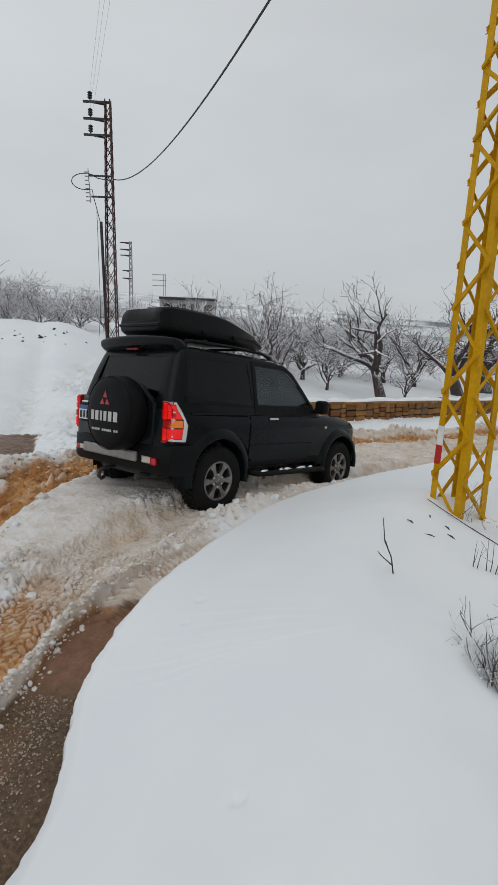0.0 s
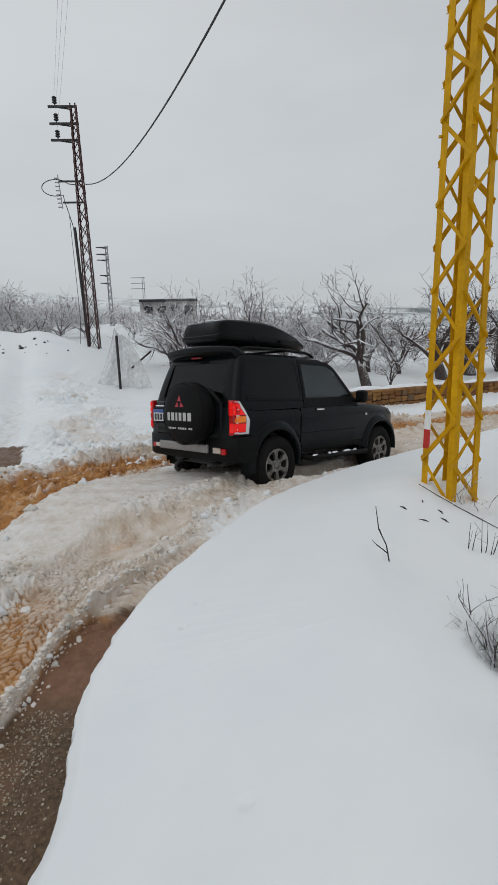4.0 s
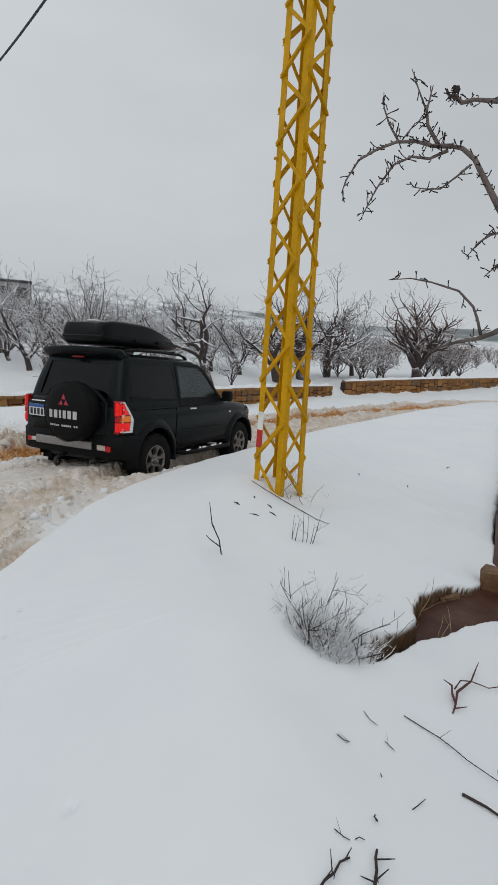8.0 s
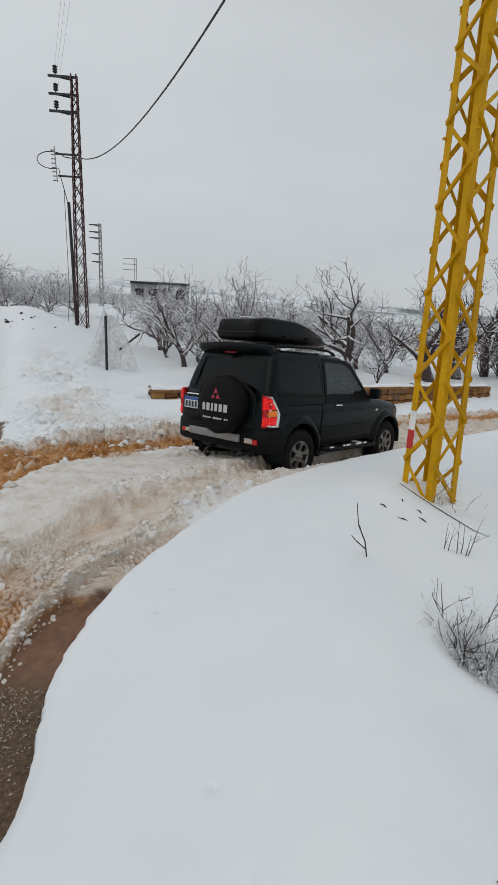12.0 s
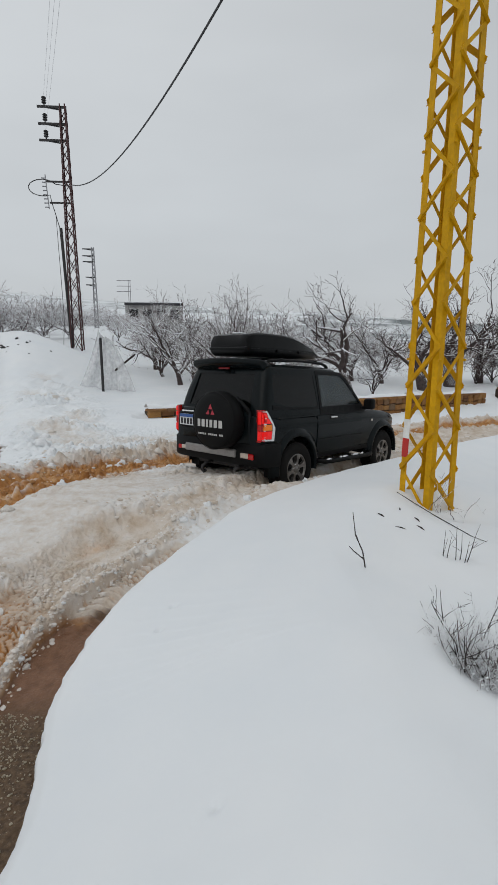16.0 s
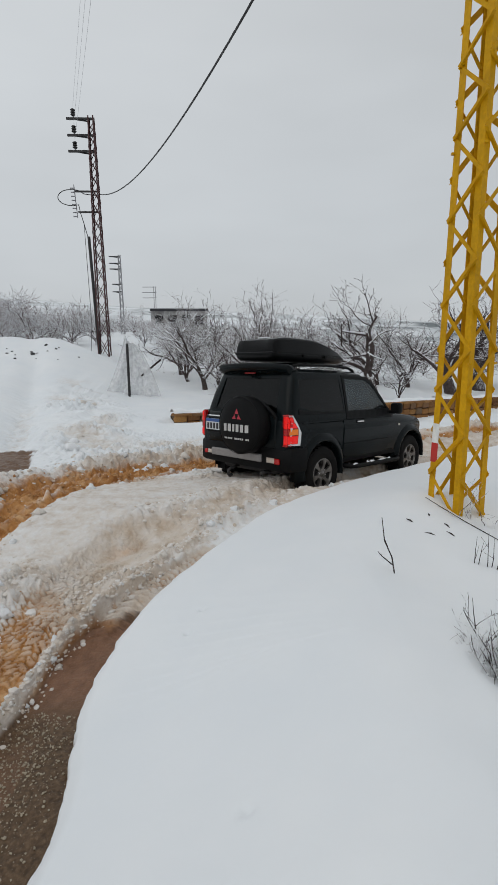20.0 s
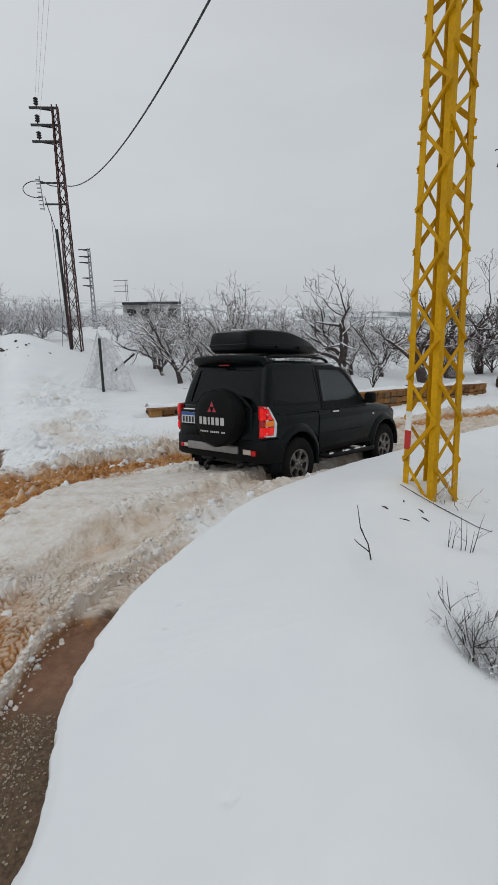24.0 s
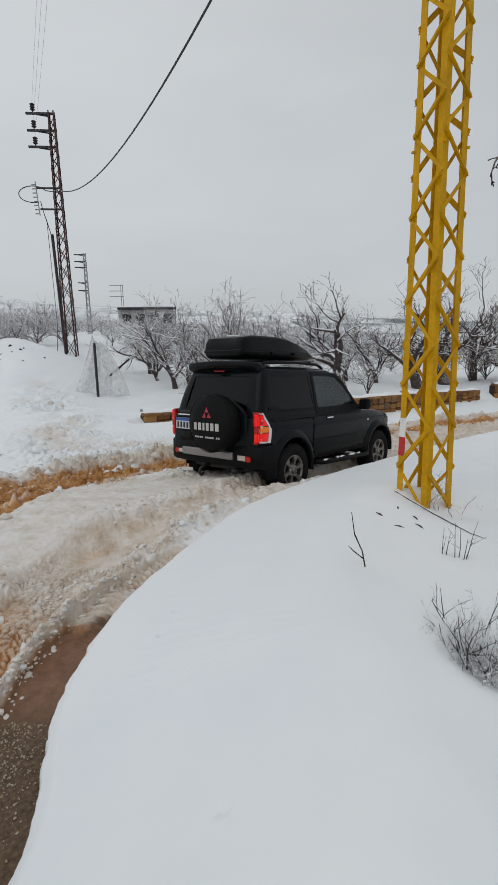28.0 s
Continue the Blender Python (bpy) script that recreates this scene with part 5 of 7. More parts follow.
def near_tree():
    root = thing("bare_tree", "near bare apple tree with a pruned limb over the stream", "tree")
    rs = random.Random(5)
    bm = bmesh.new()
    bx, by = 4.55, 2.75
    add_tube(bm, [(bx, by, -.3), (4.5, 2.8, .6), (4.35, 2.95, 1.3), (4.15, 3.12, 1.9)], [.16, .14, .125, .11], 10)
    part("trunk", bm, M_BARK, root, "", True)
    M_LIMB = snowy("grey_lichen_bark", (.13, .105, .095), .78)
    main = [(4.15, 3.12, 1.9), (3.85, 3.30, 2.5), (3.62, 3.49, 2.95), (3.48, 3.61, 3.25), (3.36, 3.73, 3.52), (3.27, 3.81, 3.72), (3.19, 3.88, 3.81), (3.12, 3.93, 3.83)]
    limbs = [(main, [.065, .046, .035, .029, .024, .021, .019, .017], 24),
             ([(3.12, 3.93, 3.83), (3.0, 4.02, 3.84), (2.88, 4.10, 3.88), (2.74, 4.19, 3.88), (2.60, 4.28, 3.82), (2.48, 4.35, 3.74), (2.40, 4.40, 3.58), (2.37, 4.41, 3.47)], [.022, .018, .016, .014, .012, .010, .008, .004], 26),
             ([(3.04, 3.99, 3.83), (2.95, 4.06, 4.0), (2.93, 4.07, 4.12), (2.95, 4.05, 4.3)], [.018, .014, .010, .004], 10), ([(2.93, 4.08, 4.12), (2.86, 4.12, 4.28), (2.80, 4.16, 4.44)], [.008, .006, .003], 4),
             ([(2.76, 4.18, 3.88), (2.68, 4.23, 4.02), (2.63, 4.26, 4.15), (2.62, 4.27, 4.27)], [.010, .008, .006, .003], 8), ([(2.78, 4.17, 3.89), (2.86, 4.12, 4.02), (2.92, 4.08, 4.06)], [.007, .005, .003], 5),
             ([(3.10, 3.95, 3.80), (2.98, 4.03, 3.74), (2.86, 4.11, 3.76), (2.74, 4.19, 3.70), (2.64, 4.26, 3.52), (2.58, 4.29, 3.38), (2.54, 4.32, 3.26)], [.016, .013, .011, .010, .008, .006, .003], 24),
             ([(3.25, 3.83, 3.68), (3.18, 3.88, 3.60), (3.08, 3.96, 3.50), (2.98, 4.03, 3.50), (2.88, 4.10, 3.52)], [.011, .009, .008, .006, .003], 14),
             ([(3.52, 3.58, 3.15), (3.42, 3.67, 3.12), (3.36, 3.73, 3.06), (3.30, 3.78, 2.95)], [.012, .010, .007, .003], 12), ([(3.60, 3.51, 2.98), (3.50, 3.6, 2.9), (3.42, 3.68, 2.78)], [.011, .008, .004], 10),
             ([(4.25, 3.03, 1.6), (3.95, 3.22, 2.15), (3.70, 3.42, 2.36), (3.58, 3.52, 2.36), (3.45, 3.65, 2.27), (3.30, 3.78, 2.22), (3.12, 3.93, 2.12)], [.06, .045, .035, .028, .022, .016, .006], 18),
             ([(3.45, 3.65, 2.29), (3.42, 3.68, 2.42), (3.38, 3.71, 2.53), (3.28, 3.80, 2.66), (3.10, 3.95, 2.73), (2.95, 4.06, 2.76), (2.79, 4.16, 2.74)], [.014, .012, .011, .010, .008, .006, .003], 8),
             ([(4.0, 3.2, 2.2), (4.05, 3.5, 2.9), (3.85, 3.6, 3.6), (3.65, 3.72, 4.18), (3.45, 3.85, 4.2), (3.30, 3.95, 4.22)], [.06, .05, .04, .03, .022, .015], 14),
             ([(3.30, 3.95, 4.22), (3.22, 4.0, 4.20), (3.16, 4.04, 4.26), (3.12, 4.06, 4.24)], [.018, .02, .022, .012], 14), ([(4.05, 3.5, 2.9), (4.4, 3.7, 3.5), (4.6, 3.9, 4.2)], [.05, .04, .02], 10),
             ([(4.4, 2.9, 1.1), (4.05, 3.05, 1.35), (3.86, 3.22, 1.30), (3.78, 3.28, 1.12), (3.80, 3.27, .95)], [.03, .022, .015, .011, .006], 10)]
    for pts, rad, spurs in limbs:
        b = bmesh.new()
        add_tube(b, pts, rad, 8)
        part("limb", b, M_LIMB, root, "", True)
        b = bmesh.new()
        spur_twigs(b, rs, pts, .005, int(spurs * 1.6))
        tagged(part("spur_twig", b, M_STICK, root), kind="stuff")
    bm = bmesh.new()
    bmesh.ops.create_icosphere(bm, subdivisions=2, radius=.028, matrix=Matrix.Translation((3.17, 4.03, 4.30)))
    for v in bm.verts:
        v.co += Vector([rs.gauss(0, .008) for _ in range(3)])
    part("burr", bm, M_STICK, root)
    return root


near_tree()


# ---------------------------------------------------------------- far side: stake with netting, house, stones
def stake_and_net():
    root = thing("fence_stake", "dark iron fence stake standing in the snow", "stake", pose(-4.42, 20.2, 0))
    bm = bmesh.new()
    add_angle(bm, (0, 0, -.3), (0, 0, 2.22), .075, (0, -1, 0), .012)
    part("post", bm, M_DARK, root)
    bm = bmesh.new()
    add_tube(bm, [(-.02, 0, 2.05), (.02, -.05, 2.05)], .02, 6)
    part("wire_tie", bm, M_DARK, root)
    prop = bmesh.new()
    add_tube(prop, [(.45, .3, .95), (1.2, .6, 1.58)], .04, 6)
    tagged(part("wooden_prop", prop, M_STICK, None, m=pose(-4.42, 20.2, 0)), "slanting weathered wooden prop in the net", "prop")
    # slack netting hung from the stake and spread on the snow
    m, nt, b = nodes_of("white_netting")
    n = tex(nt, "ShaderNodeTexNoise", 6, 5)
    nt.links.new(ramp_of(nt, n.outputs["Fac"], [(.3, (.55, .56, .57)), (.7, (.72, .73, .74))]), b.inputs["Base Color"])
    b.inputs["Roughness"].default_value = .9
    r = nt.nodes.new("ShaderNodeMapRange")
    r.inputs["To Min"].default_value, r.inputs["To Max"].default_value = .42, .80
    nt.links.new(n.outputs["Fac"], r.inputs["Value"])
    nt.links.new(r.outputs[0], b.inputs["Alpha"])
    bm = bmesh.new()
    rows = []
    nu, nv = 26, 14
    for j in range(nv + 1):
        v = j / nv
        row = []
        for i in range(nu + 1):
            u = i / nu
            wl, wr = -.12 - .80 * v ** 1.1, .15 + 1.05 * v ** .6
            xx = wl + (wr - wl) * u
            top = 2.55 - .25 * math.sin(u * 3) - .5 * max(0, u - .5)
            zz = top + (gz(-4.42 + xx, 20.5) + .02 - top) * v
            yy = .30 + .10 * math.sin(u * 17 + v * 4) * (.3 + v) + .06 * math.sin(u * 31)
            row.append(bm.verts.new((xx, yy, zz)))
        rows.append(row)
    for a, b_ in zip(rows[:-1], rows[1:]):
        for k in range(nu):
            bm.faces.new((a[k], a[k + 1], b_[k + 1], b_[k]))
    net = part("netting", bm, m, None, "", True, pose(-4.42, 20.2, 0))
    tagged(net, "torn white orchard netting hanging by a stake", "netting")


stake_and_net()


def house():
    x0, x1, y, top = -14.9, -5.9, 88.6, 8.0
    base = 2.2
    root = thing("house", "unfinished flat-roofed concrete house half hidden by the orchard", "house", pose((x0 + x1) / 2, y, 0, 0, 0, 6))
    W2 = (x1 - x0) / 2
    conc = simple("bare_concrete", (.36, .35, .345), .85, vary=.3, scale=2)
    dark = simple("unlit_room", (.02, .02, .022), .8, vary=.2)
    bm = bmesh.new()
    add_box(bm, (-W2 - .3, -.5, top - .35), (W2 + .3, 7.5, top), None, .03, 1)
    roof = part("roof", bm, simple("dark_roof_edge", (.035, .035, .04), .8, vary=.3), root)
    bm = bmesh.new()
    add_box(bm, (-W2 - .2, -.4, top + .004), (W2 + .2, 7.4, top + .14), None, .05, 2)
    part("roof_snow", bm, M_SNOW, roof)
    for k in range(5):
        xx = -W2 + 2 * W2 * k / 4
        bm = bmesh.new()
        add_box(bm, (xx - .2, -.2, base), (xx + .2, .2, top - .36))
        part("column", bm, conc, root)
    bm = bmesh.new()
    add_box(bm, (-W2 + .2, .5, base), (W2 - .2, .75, top - .36))
    wall = part("wall", bm, conc, root)
    for k in range(4):
        xx = -W2 + 2 * W2 * (k + .5) / 4
        bm = bmesh.new()
        add_box(bm, (xx - .7, .46, top - 2.6), (xx + .7, .56, top - 1.0))
        part("window", bm, dark, wall)
    for xx in (-W2 + .2, W2 - .2):
        bm = bmesh.new()
        add_box(bm, (xx - .12, .76, base), (xx + .12, 7.3, top - .36))
        part("side_wall", bm, conc, root)
    return root


house()


def shard(rs, r):
    bm = bmesh.new()
    bmesh.ops.create_icosphere(bm, subdivisions=2, radius=1)
    sd = rs.uniform(0, 50)
    for v in bm.verts:
        k = 1 + .7 * noise.noise(v.co * 1.3 + Vector((sd, 0, 0))) + .45 * noise.noise(v.co * 3.3 + Vector((0, sd, 0)))
        v.co = Vector((v.co.x * k, v.co.y * k * .9, v.co.z * k * .72)) * r
    return bm


def clod_field():
    """Snow clods thrown up along the ruts: the larger ones singly, crumbs joined."""
    rs = random.Random(91)
    snow = simple("dirty_snow_clod", (.72, .68, .63), .85, vary=.18, scale=6, bump=.6, bscale=30)
    bits, nt_, b_ = nodes_of("dirty_snow_crumb")
    g_ = nt_.nodes.new("ShaderNodeNewGeometry")
    nt_.links.new(ramp_of(nt_, g_.outputs["Random Per Island"], [(0, (.52, .43, .34)), (.35, (.65, .59, .53)), (1, (.76, .74, .72))]), b_.inputs["Base Color"])
    b_.inputs["Roughness"].default_value = .85
    bumped(nt_, b_, tex(nt_, "ShaderNodeTexNoise", 60, 4).outputs["Fac"], .6, .01)
    clean = simple("clean_snow_clod", (.84, .855, .87), .85, vary=.08, scale=6, bump=.6, bscale=30)
    mudc = simple("mud_clod", (.44, .235, .095), .8, vary=.45, scale=8, bump=.6, bscale=30)
    shapes = {}
    for nm, mt in (("s", snow), ("c", clean), ("m", mudc)):
        shapes[nm] = [mesh_of("snow_clod", shard(rs, 1.0), mt, True) for _ in range(3)]
    def place(line, off, spread, n, lo, hi, mix, y0, y1):
        for _ in range(n):
            for _try in range(20):
                i = rs.randint(0, len(line) - 2)
                if y0 < line[i][1] < y1:
                    break
            a, b = line[i], line[i + 1]
            t = rs.random()
            d = Vector((b[0] - a[0], b[1] - a[1]))
            nrm = Vector((-d.y, d.x)).normalized()
            o = off + rs.gauss(0, spread)
            x, y = a[0] + d.x * t + nrm.x * o, a[1] + d.y * t + nrm.y * o
            r = lo + (hi - lo) * rs.random() ** 2.5
            yield x, y, r, rs.choice(mix)
    groups = [(RUT_LEFT, .75, .28, 42, .05, .12, "ccs", 4.5, 11), (RUT_LEFT, -.6, .12, 10, .04, .07, "sc", 4, 10), (RUT_TREAD, -.33, .05, 12, .03, .055, "sc", 5.2, 8.5), (SIDE, -1.4, .6, 24, .06, .13, "ccs", 7.5, 16),
              (SIDE, 1.2, .4, 12, .05, .10, "cs", 7, 12), (RUT_TREAD, .52, .13, 46, .02, .055, "ccs", 1.8, 4.1), (RIDGE, 0, .05, 12, .02, .035, "s", 3.9, 5), (CREST, .0, .04, 18, .018, .035, "s", 2.2, 4.2), (CREST, .0, .03, 14, .015, .035, "sc", 2.3, 4.2)]
    for g in groups:
        for x, y, r, k in place(*g):
            if along(EDGE, np.array([x]), np.array([y]))[0][0] < r * .8:
                continue
            ob = new("snow_clod", rs.choice(shapes[k]))
            ob.matrix_basis = Matrix.Translation((x, y, gz(x, y) + r * .08)) @ Matrix.Rotation(rs.uniform(0, 6.28), 4, "Z") @ Matrix.Scale(r, 4)
            tagged(ob, {"s": "lump of dirty snow beside a wheel rut", "c": "lump of white snow beside a wheel rut", "m": "lump of orange mud and snow by a rut"}[k], "snow clod", "clods along the ruts")
    # crumbs
    co, fa = [], []
    ball = bmesh.new()
    bmesh.ops.create_icosphere(ball, subdivisions=1, radius=1)
    ball.verts.ensure_lookup_table()
    tmpl = [tuple(v.co) for v in ball.verts]
    tri = [tuple(v.index for v in f.verts) for f in ball.faces]
    ball.free()

    def crumbs(name, spec, mat, label, sink=-.1):
        co.clear(), fa.clear()
        pts = [p for g in spec for p in place(*g)]
        zs = ground_at(np.array([p[0] for p in pts]), np.array([p[1] for p in pts]))[0]
        des = along(EDGE, np.array([p[0] for p in pts]), np.array([p[1] for p in pts]))[0]
        for (x, y, r, _), z, de in zip(pts, zs, des):
            if de < .015:
                continue
            k = len(co)
            q = [rs.uniform(.6, 1.2) for _ in range(3)]
            rot = Matrix.Rotation(rs.uniform(0, 6.28), 3, "Z")
            for v in tmpl:
                k2 = rs.uniform(.7, 1.2)
                w = rot @ Vector((v[0] * q[0] * r * k2, v[1] * q[1] * r * k2, v[2] * q[2] * r * k2 * .7))
                co.append((x + w.x, y + w.y, z + r * sink + w.z))
            fa.extend([tuple(k + j for j in t) for t in tri])
        me = bpy.data.meshes.new(name)
        me.from_pydata(co, [], fa)
        me.materials.append(mat)
        tagged(new(name, me), label, name.replace("_", " "), kind="stuff")
    crumbs("snow_crumbs", [(CREST, .0, .035, 260, .005, .022, "s", 2.2, 4.4), (CREST, .0, .045, 300, .010, .034, "s", 1.6, 4.3), (CREST, .0, .03, 300, .006, .020, "s", 2.0, 4.4), (RIDGE, .0, .05, 200, .010, .032, "s", 3.9, 5.0), (RUT_TREAD, .58, .13, 240, .012, .038, "s", 2.6, 4.3), (RUT_TREAD, -.28, .08, 170, .012, .04, "s", 4.9, 6.6), (RUT_TREAD, .36, .15, 150, .012, .04, "s", 5.0, 7.0), (RUT_LEFT, -.55, .09, 220, .012, .04, "s", 4.3, 8.5), (RUT_LEFT, .65, .22, 260, .015, .055, "s", 4.5, 10), (RUT_LEFT, .75, .2, 260, .03, .075, "s", 10, 17), (RUT_TREAD, .5, .2, 220, .02, .06, "s", 8.5, 14), (RUT_LEFT, .7, .35, 260, .012, .045, "s", 4, 11), (RUT_LEFT, .0, .12, 50, .012, .03, "s", 4, 8), (RUT_TREAD, -.27, .06, 160, .008, .03, "s", 4.9, 6.5),
                          (RUT_TREAD, .45, .13, 240, .008, .03, "s", 2.2, 4.3), (RIDGE, 0, .04, 170, .006, .022, "s", 3.9, 5.0), (RUT_TREAD, .2, .2, 160, .008, .03, "s", 5.2, 6.6), (RUT_LEFT, -.5, .35, 260, .02, .06, "s", 9, 17)],
           bits, "crumbs of snow along the wheel ruts")
    crumbs("mud_crumbs", [(RUT_TREAD, 0, .13, 160, .005, .013, "m", 1.5, 4), (RUT_LEFT, 0, .24, 520, .012, .04, "m", 3.5, 10.5)], mudc, "crumbs of orange mud in the wheel ruts")
    crumbs("gravel", [(RUT_BANK, .03, .12, 2000, .002, .0095, "m", -.5, 2.7)], simple("pale_gravel", (.36, .31, .23), .6, vary=.4, scale=40), "wet pale gravel on the bared road", .3)


clod_field()
for k, (x, y, r) in enumerate(((-9.2, 23.0, .11), (-9.35, 23.3, .07), (-8.3, 23.8, .04), (-10.4, 23.2, .04), (-7.9, 22.4, .035), (-10.0, 22.8, .04), (-8.9, 22.6, .04), (-7.3, 23.4, .05), (-10.12, 22.58, .06), (-9.53, 21.96, .05), (-9.01, 23.09, .05), (-8.88, 23.84, .07), (-8.35, 23.55, .06), (-10.44, 22.07, .045), (-9.7, 22.4, .035), (-8.6, 23.2, .04))):
    ob = part("field_stone", shard(random.Random(k), r), M_DARK, None, "", True, pose(x, y, gz(x, y)))
    tagged(ob, "dark stone showing through the snow", "stone", "stones in the field")

# ---------------------------------------------------------------- car
M_TRIM = simple("matt_black_trim", (.0060, .0063, .0068), .5, vary=.25, scale=6, bump=.1, bscale=120, spec=.11)
M_VINYL = simple("black_vinyl_cover", (.0060, .0062, .0066), .5, vary=.2, scale=5, bump=.10, bscale=70, spec=.10)
M_BOX = simple("roof_box_plastic", (.0045, .0048, .0053), .34, vary=.25, scale=5, bump=.08, bscale=90, spec=.13)
M_TYRE = simple("tyre_rubber", (.0085, .0082, .008), .8, vary=.35, scale=9, bump=.3, bscale=50, spec=.15)
M_ALLOY = simple("dulled_alloy", (.21, .20, .19), .38, .75, .6, 14)
# near-black barrel, much darker than the spokes in front of it
M_RIMDARK = simple("dark_wheel_barrel", (.018, .017, .016), .6, .3, .3, 9)
M_CHROME = simple("chrome_trim", (.80, .81, .82), .22, .55, .06, 5)
M_RED = simple("red_lamp_lens", (.46, .008, .008), .25, vary=.15, scale=20, coat=.2)
M_AMBER = simple("amber_lamp_lens", (.60, .17, .02), .2, vary=.15, scale=20, coat=.6)
M_CLEAR = simple("clear_lamp_lens", (.55, .48, .42), .2, vary=.15, scale=20, coat=.6)
M_STEEL = simple("brushed_bumper_step", (.30, .29, .285), .45, .5, .25, 10)
M_PLATE = simple("white_plate", (.62, .64, .66), .4, vary=.05)
M_PLATEBLUE = simple("blue_plate_band", (.03, .09, .30), .4, vary=.05)
M_INK = simple("dark_plate_ink", (.02, .02, .025), .5, vary=.05)
M_PRINT = simple("pale_cover_print", (.50, .50, .49), .6, vary=.12)
M_PRINTRED = simple("red_cover_print", (.42, .03, .05), .55, vary=.12)
M_SEAT = simple("dark_seat_cloth", (.03, .03, .032), .9, vary=.25, scale=9)


def lit_lens(name, col, strength):
    """A lamp lens with a weak glow of its own."""
    m, nt, b = nodes_of(name)
    n = tex(nt, "ShaderNodeTexVoronoi", 60)
    nt.links.new(ramp_of(nt, n.outputs["Distance"], [(0, [c * .7 for c in col]), (.6, col)]), b.inputs["Base Color"])
    b.inputs["Roughness"].default_value = .2
    b.inputs["Coat Weight"].default_value = .15
    b.inputs["Emission Color"].default_value = (*col, 1)
    b.inputs["Emission Strength"].default_value = strength
    return m


M_TAIL = lit_lens("lit_red_tail_lens", (.62, .006, .005), .55)
M_TAILAMBER = lit_lens("amber_indicator_lens", (.70, .17, .012), .22)


def tinted_glass():
    m, nt, b = nodes_of("tinted_glass")
    n = tex(nt, "ShaderNodeTexNoise", 3, 4)
    nt.links.new(ramp_of(nt, n.outputs["Fac"], [(.3, (.006, .008, .009)), (.7, (.012, .014, .015))]), b.inputs["Base Color"])
    b.inputs["Transmission Weight"].default_value = .9
    b.inputs["Roughness"].default_value = .03
    b.inputs["IOR"].default_value = 1.28
    return m


M_GLASS = tinted_glass()


def clear_glass():
    m, nt, b = nodes_of("door_glass")
    n = tex(nt, "ShaderNodeTexNoise", 3, 4)
    nt.links.new(ramp_of(nt, n.outputs["Fac"], [(.3, (.13, .165, .18)), (.7, (.19, .225, .24))]), b.inputs["Base Color"])
    b.inputs["Transmission Weight"].default_value = .92
    b.inputs["Roughness"].default_value = .05
    b.inputs["IOR"].default_value = 1.38
    return m


M_DOORGLASS = clear_glass()


def cut(bm, cutters, mat, name):
    """The mesh of bm less the closed shapes in cutters."""
    a = bpy.data.objects.new("base", mesh_of("base", bm, mat))
    scene.collection.objects.link(a)
    made = []
    for c in cutters:
        o = bpy.data.objects.new("cutter", mesh_of("cutter", c, mat))
        scene.collection.objects.link(o)
        made.append(o)
        md = a.modifiers.new("cut", "BOOLEAN")
        md.operation, md.solver, md.object = "DIFFERENCE", "EXACT", o
    bpy.context.view_layer.update()
    dg = bpy.context.evaluated_depsgraph_get()
    me = bpy.data.meshes.new_from_object(a.evaluated_get(dg))
    me.name = name
    for o in [a] + made:
        old = o.data
        bpy.data.objects.remove(o)
        bpy.data.meshes.remove(old)
    return me


def smooth_by_angle(me, deg=35):
    me.polygons.foreach_set("use_smooth", np.ones(len(me.polygons), dtype=bool))
    me.set_sharp_from_angle(angle=radians(deg))
    return me


def prism(pts, axis, lo, hi):
    """A closed prism: a polygon in the two other axes, from lo to hi along axis."""
    bm = bmesh.new()
    k = "xyz".index(axis)

    def at(p, w):
        c = list(p)
        c.insert(k, w)
        return bm.verts.new(c)
    a, b = [at(p, lo) for p in pts], [at(p, hi) for p in pts]
    n = len(pts)
    bm.faces.new(a)
    bm.faces.new(b[::-1])
    for i in range(n):
        bm.faces.new((a[i], b[i], b[(i + 1) % n], a[(i + 1) % n]))
    return bm


BODY_X = (-.78, -.76, -.70, -.5, .0, .5, 1.0, 1.6, 1.95, 2.3, 2.7, 3.0, 3.15, 3.23, 3.26)
BODY_W = (.74, .80, .835, .855, .865, .87, .87, .865, .86, .85, .835, .79, .72, .62, .5)
BODY_TOP = (1.08, 1.12, 1.14, 1.14, 1.13, 1.12, 1.12, 1.12, 1.12, 1.11, 1.075, 1.02, .96, .88, .78)
BODY_LOW = (.50, .48, .47, .46, .46, .45, .45, .45, .45, .44, .42, .42, .44, .48, .55)


def side_y(x, z):
    """Half-width of the lower body."""
    w = float(np.interp(x, BODY_X, BODY_W))
    return w * float(np.interp(z, (.42, .52, .78, .95, 1.05, 1.14), (.955, .985, 1.0, 1.005, .99, .965)))


CAB_Z = (1.09, 1.15, 1.30, 1.45, 1.60, 1.70, 1.755, 1.79, 1.808, 1.815)
CAB_W = (.84, .835, .805, .775, .74, .715, .69, .62, .48, .30)
CAB_XR = (-.735, -.725, -.69, -.645, -.59, -.55, -.52, -.45, -.30, -.05)
CAB_XF = (2.10, 2.02, 1.80, 1.615, 1.43, 1.31, 1.23, 1.10, .92, .62)


def cab_y(z):
    return float(np.interp(z, CAB_Z, CAB_W))


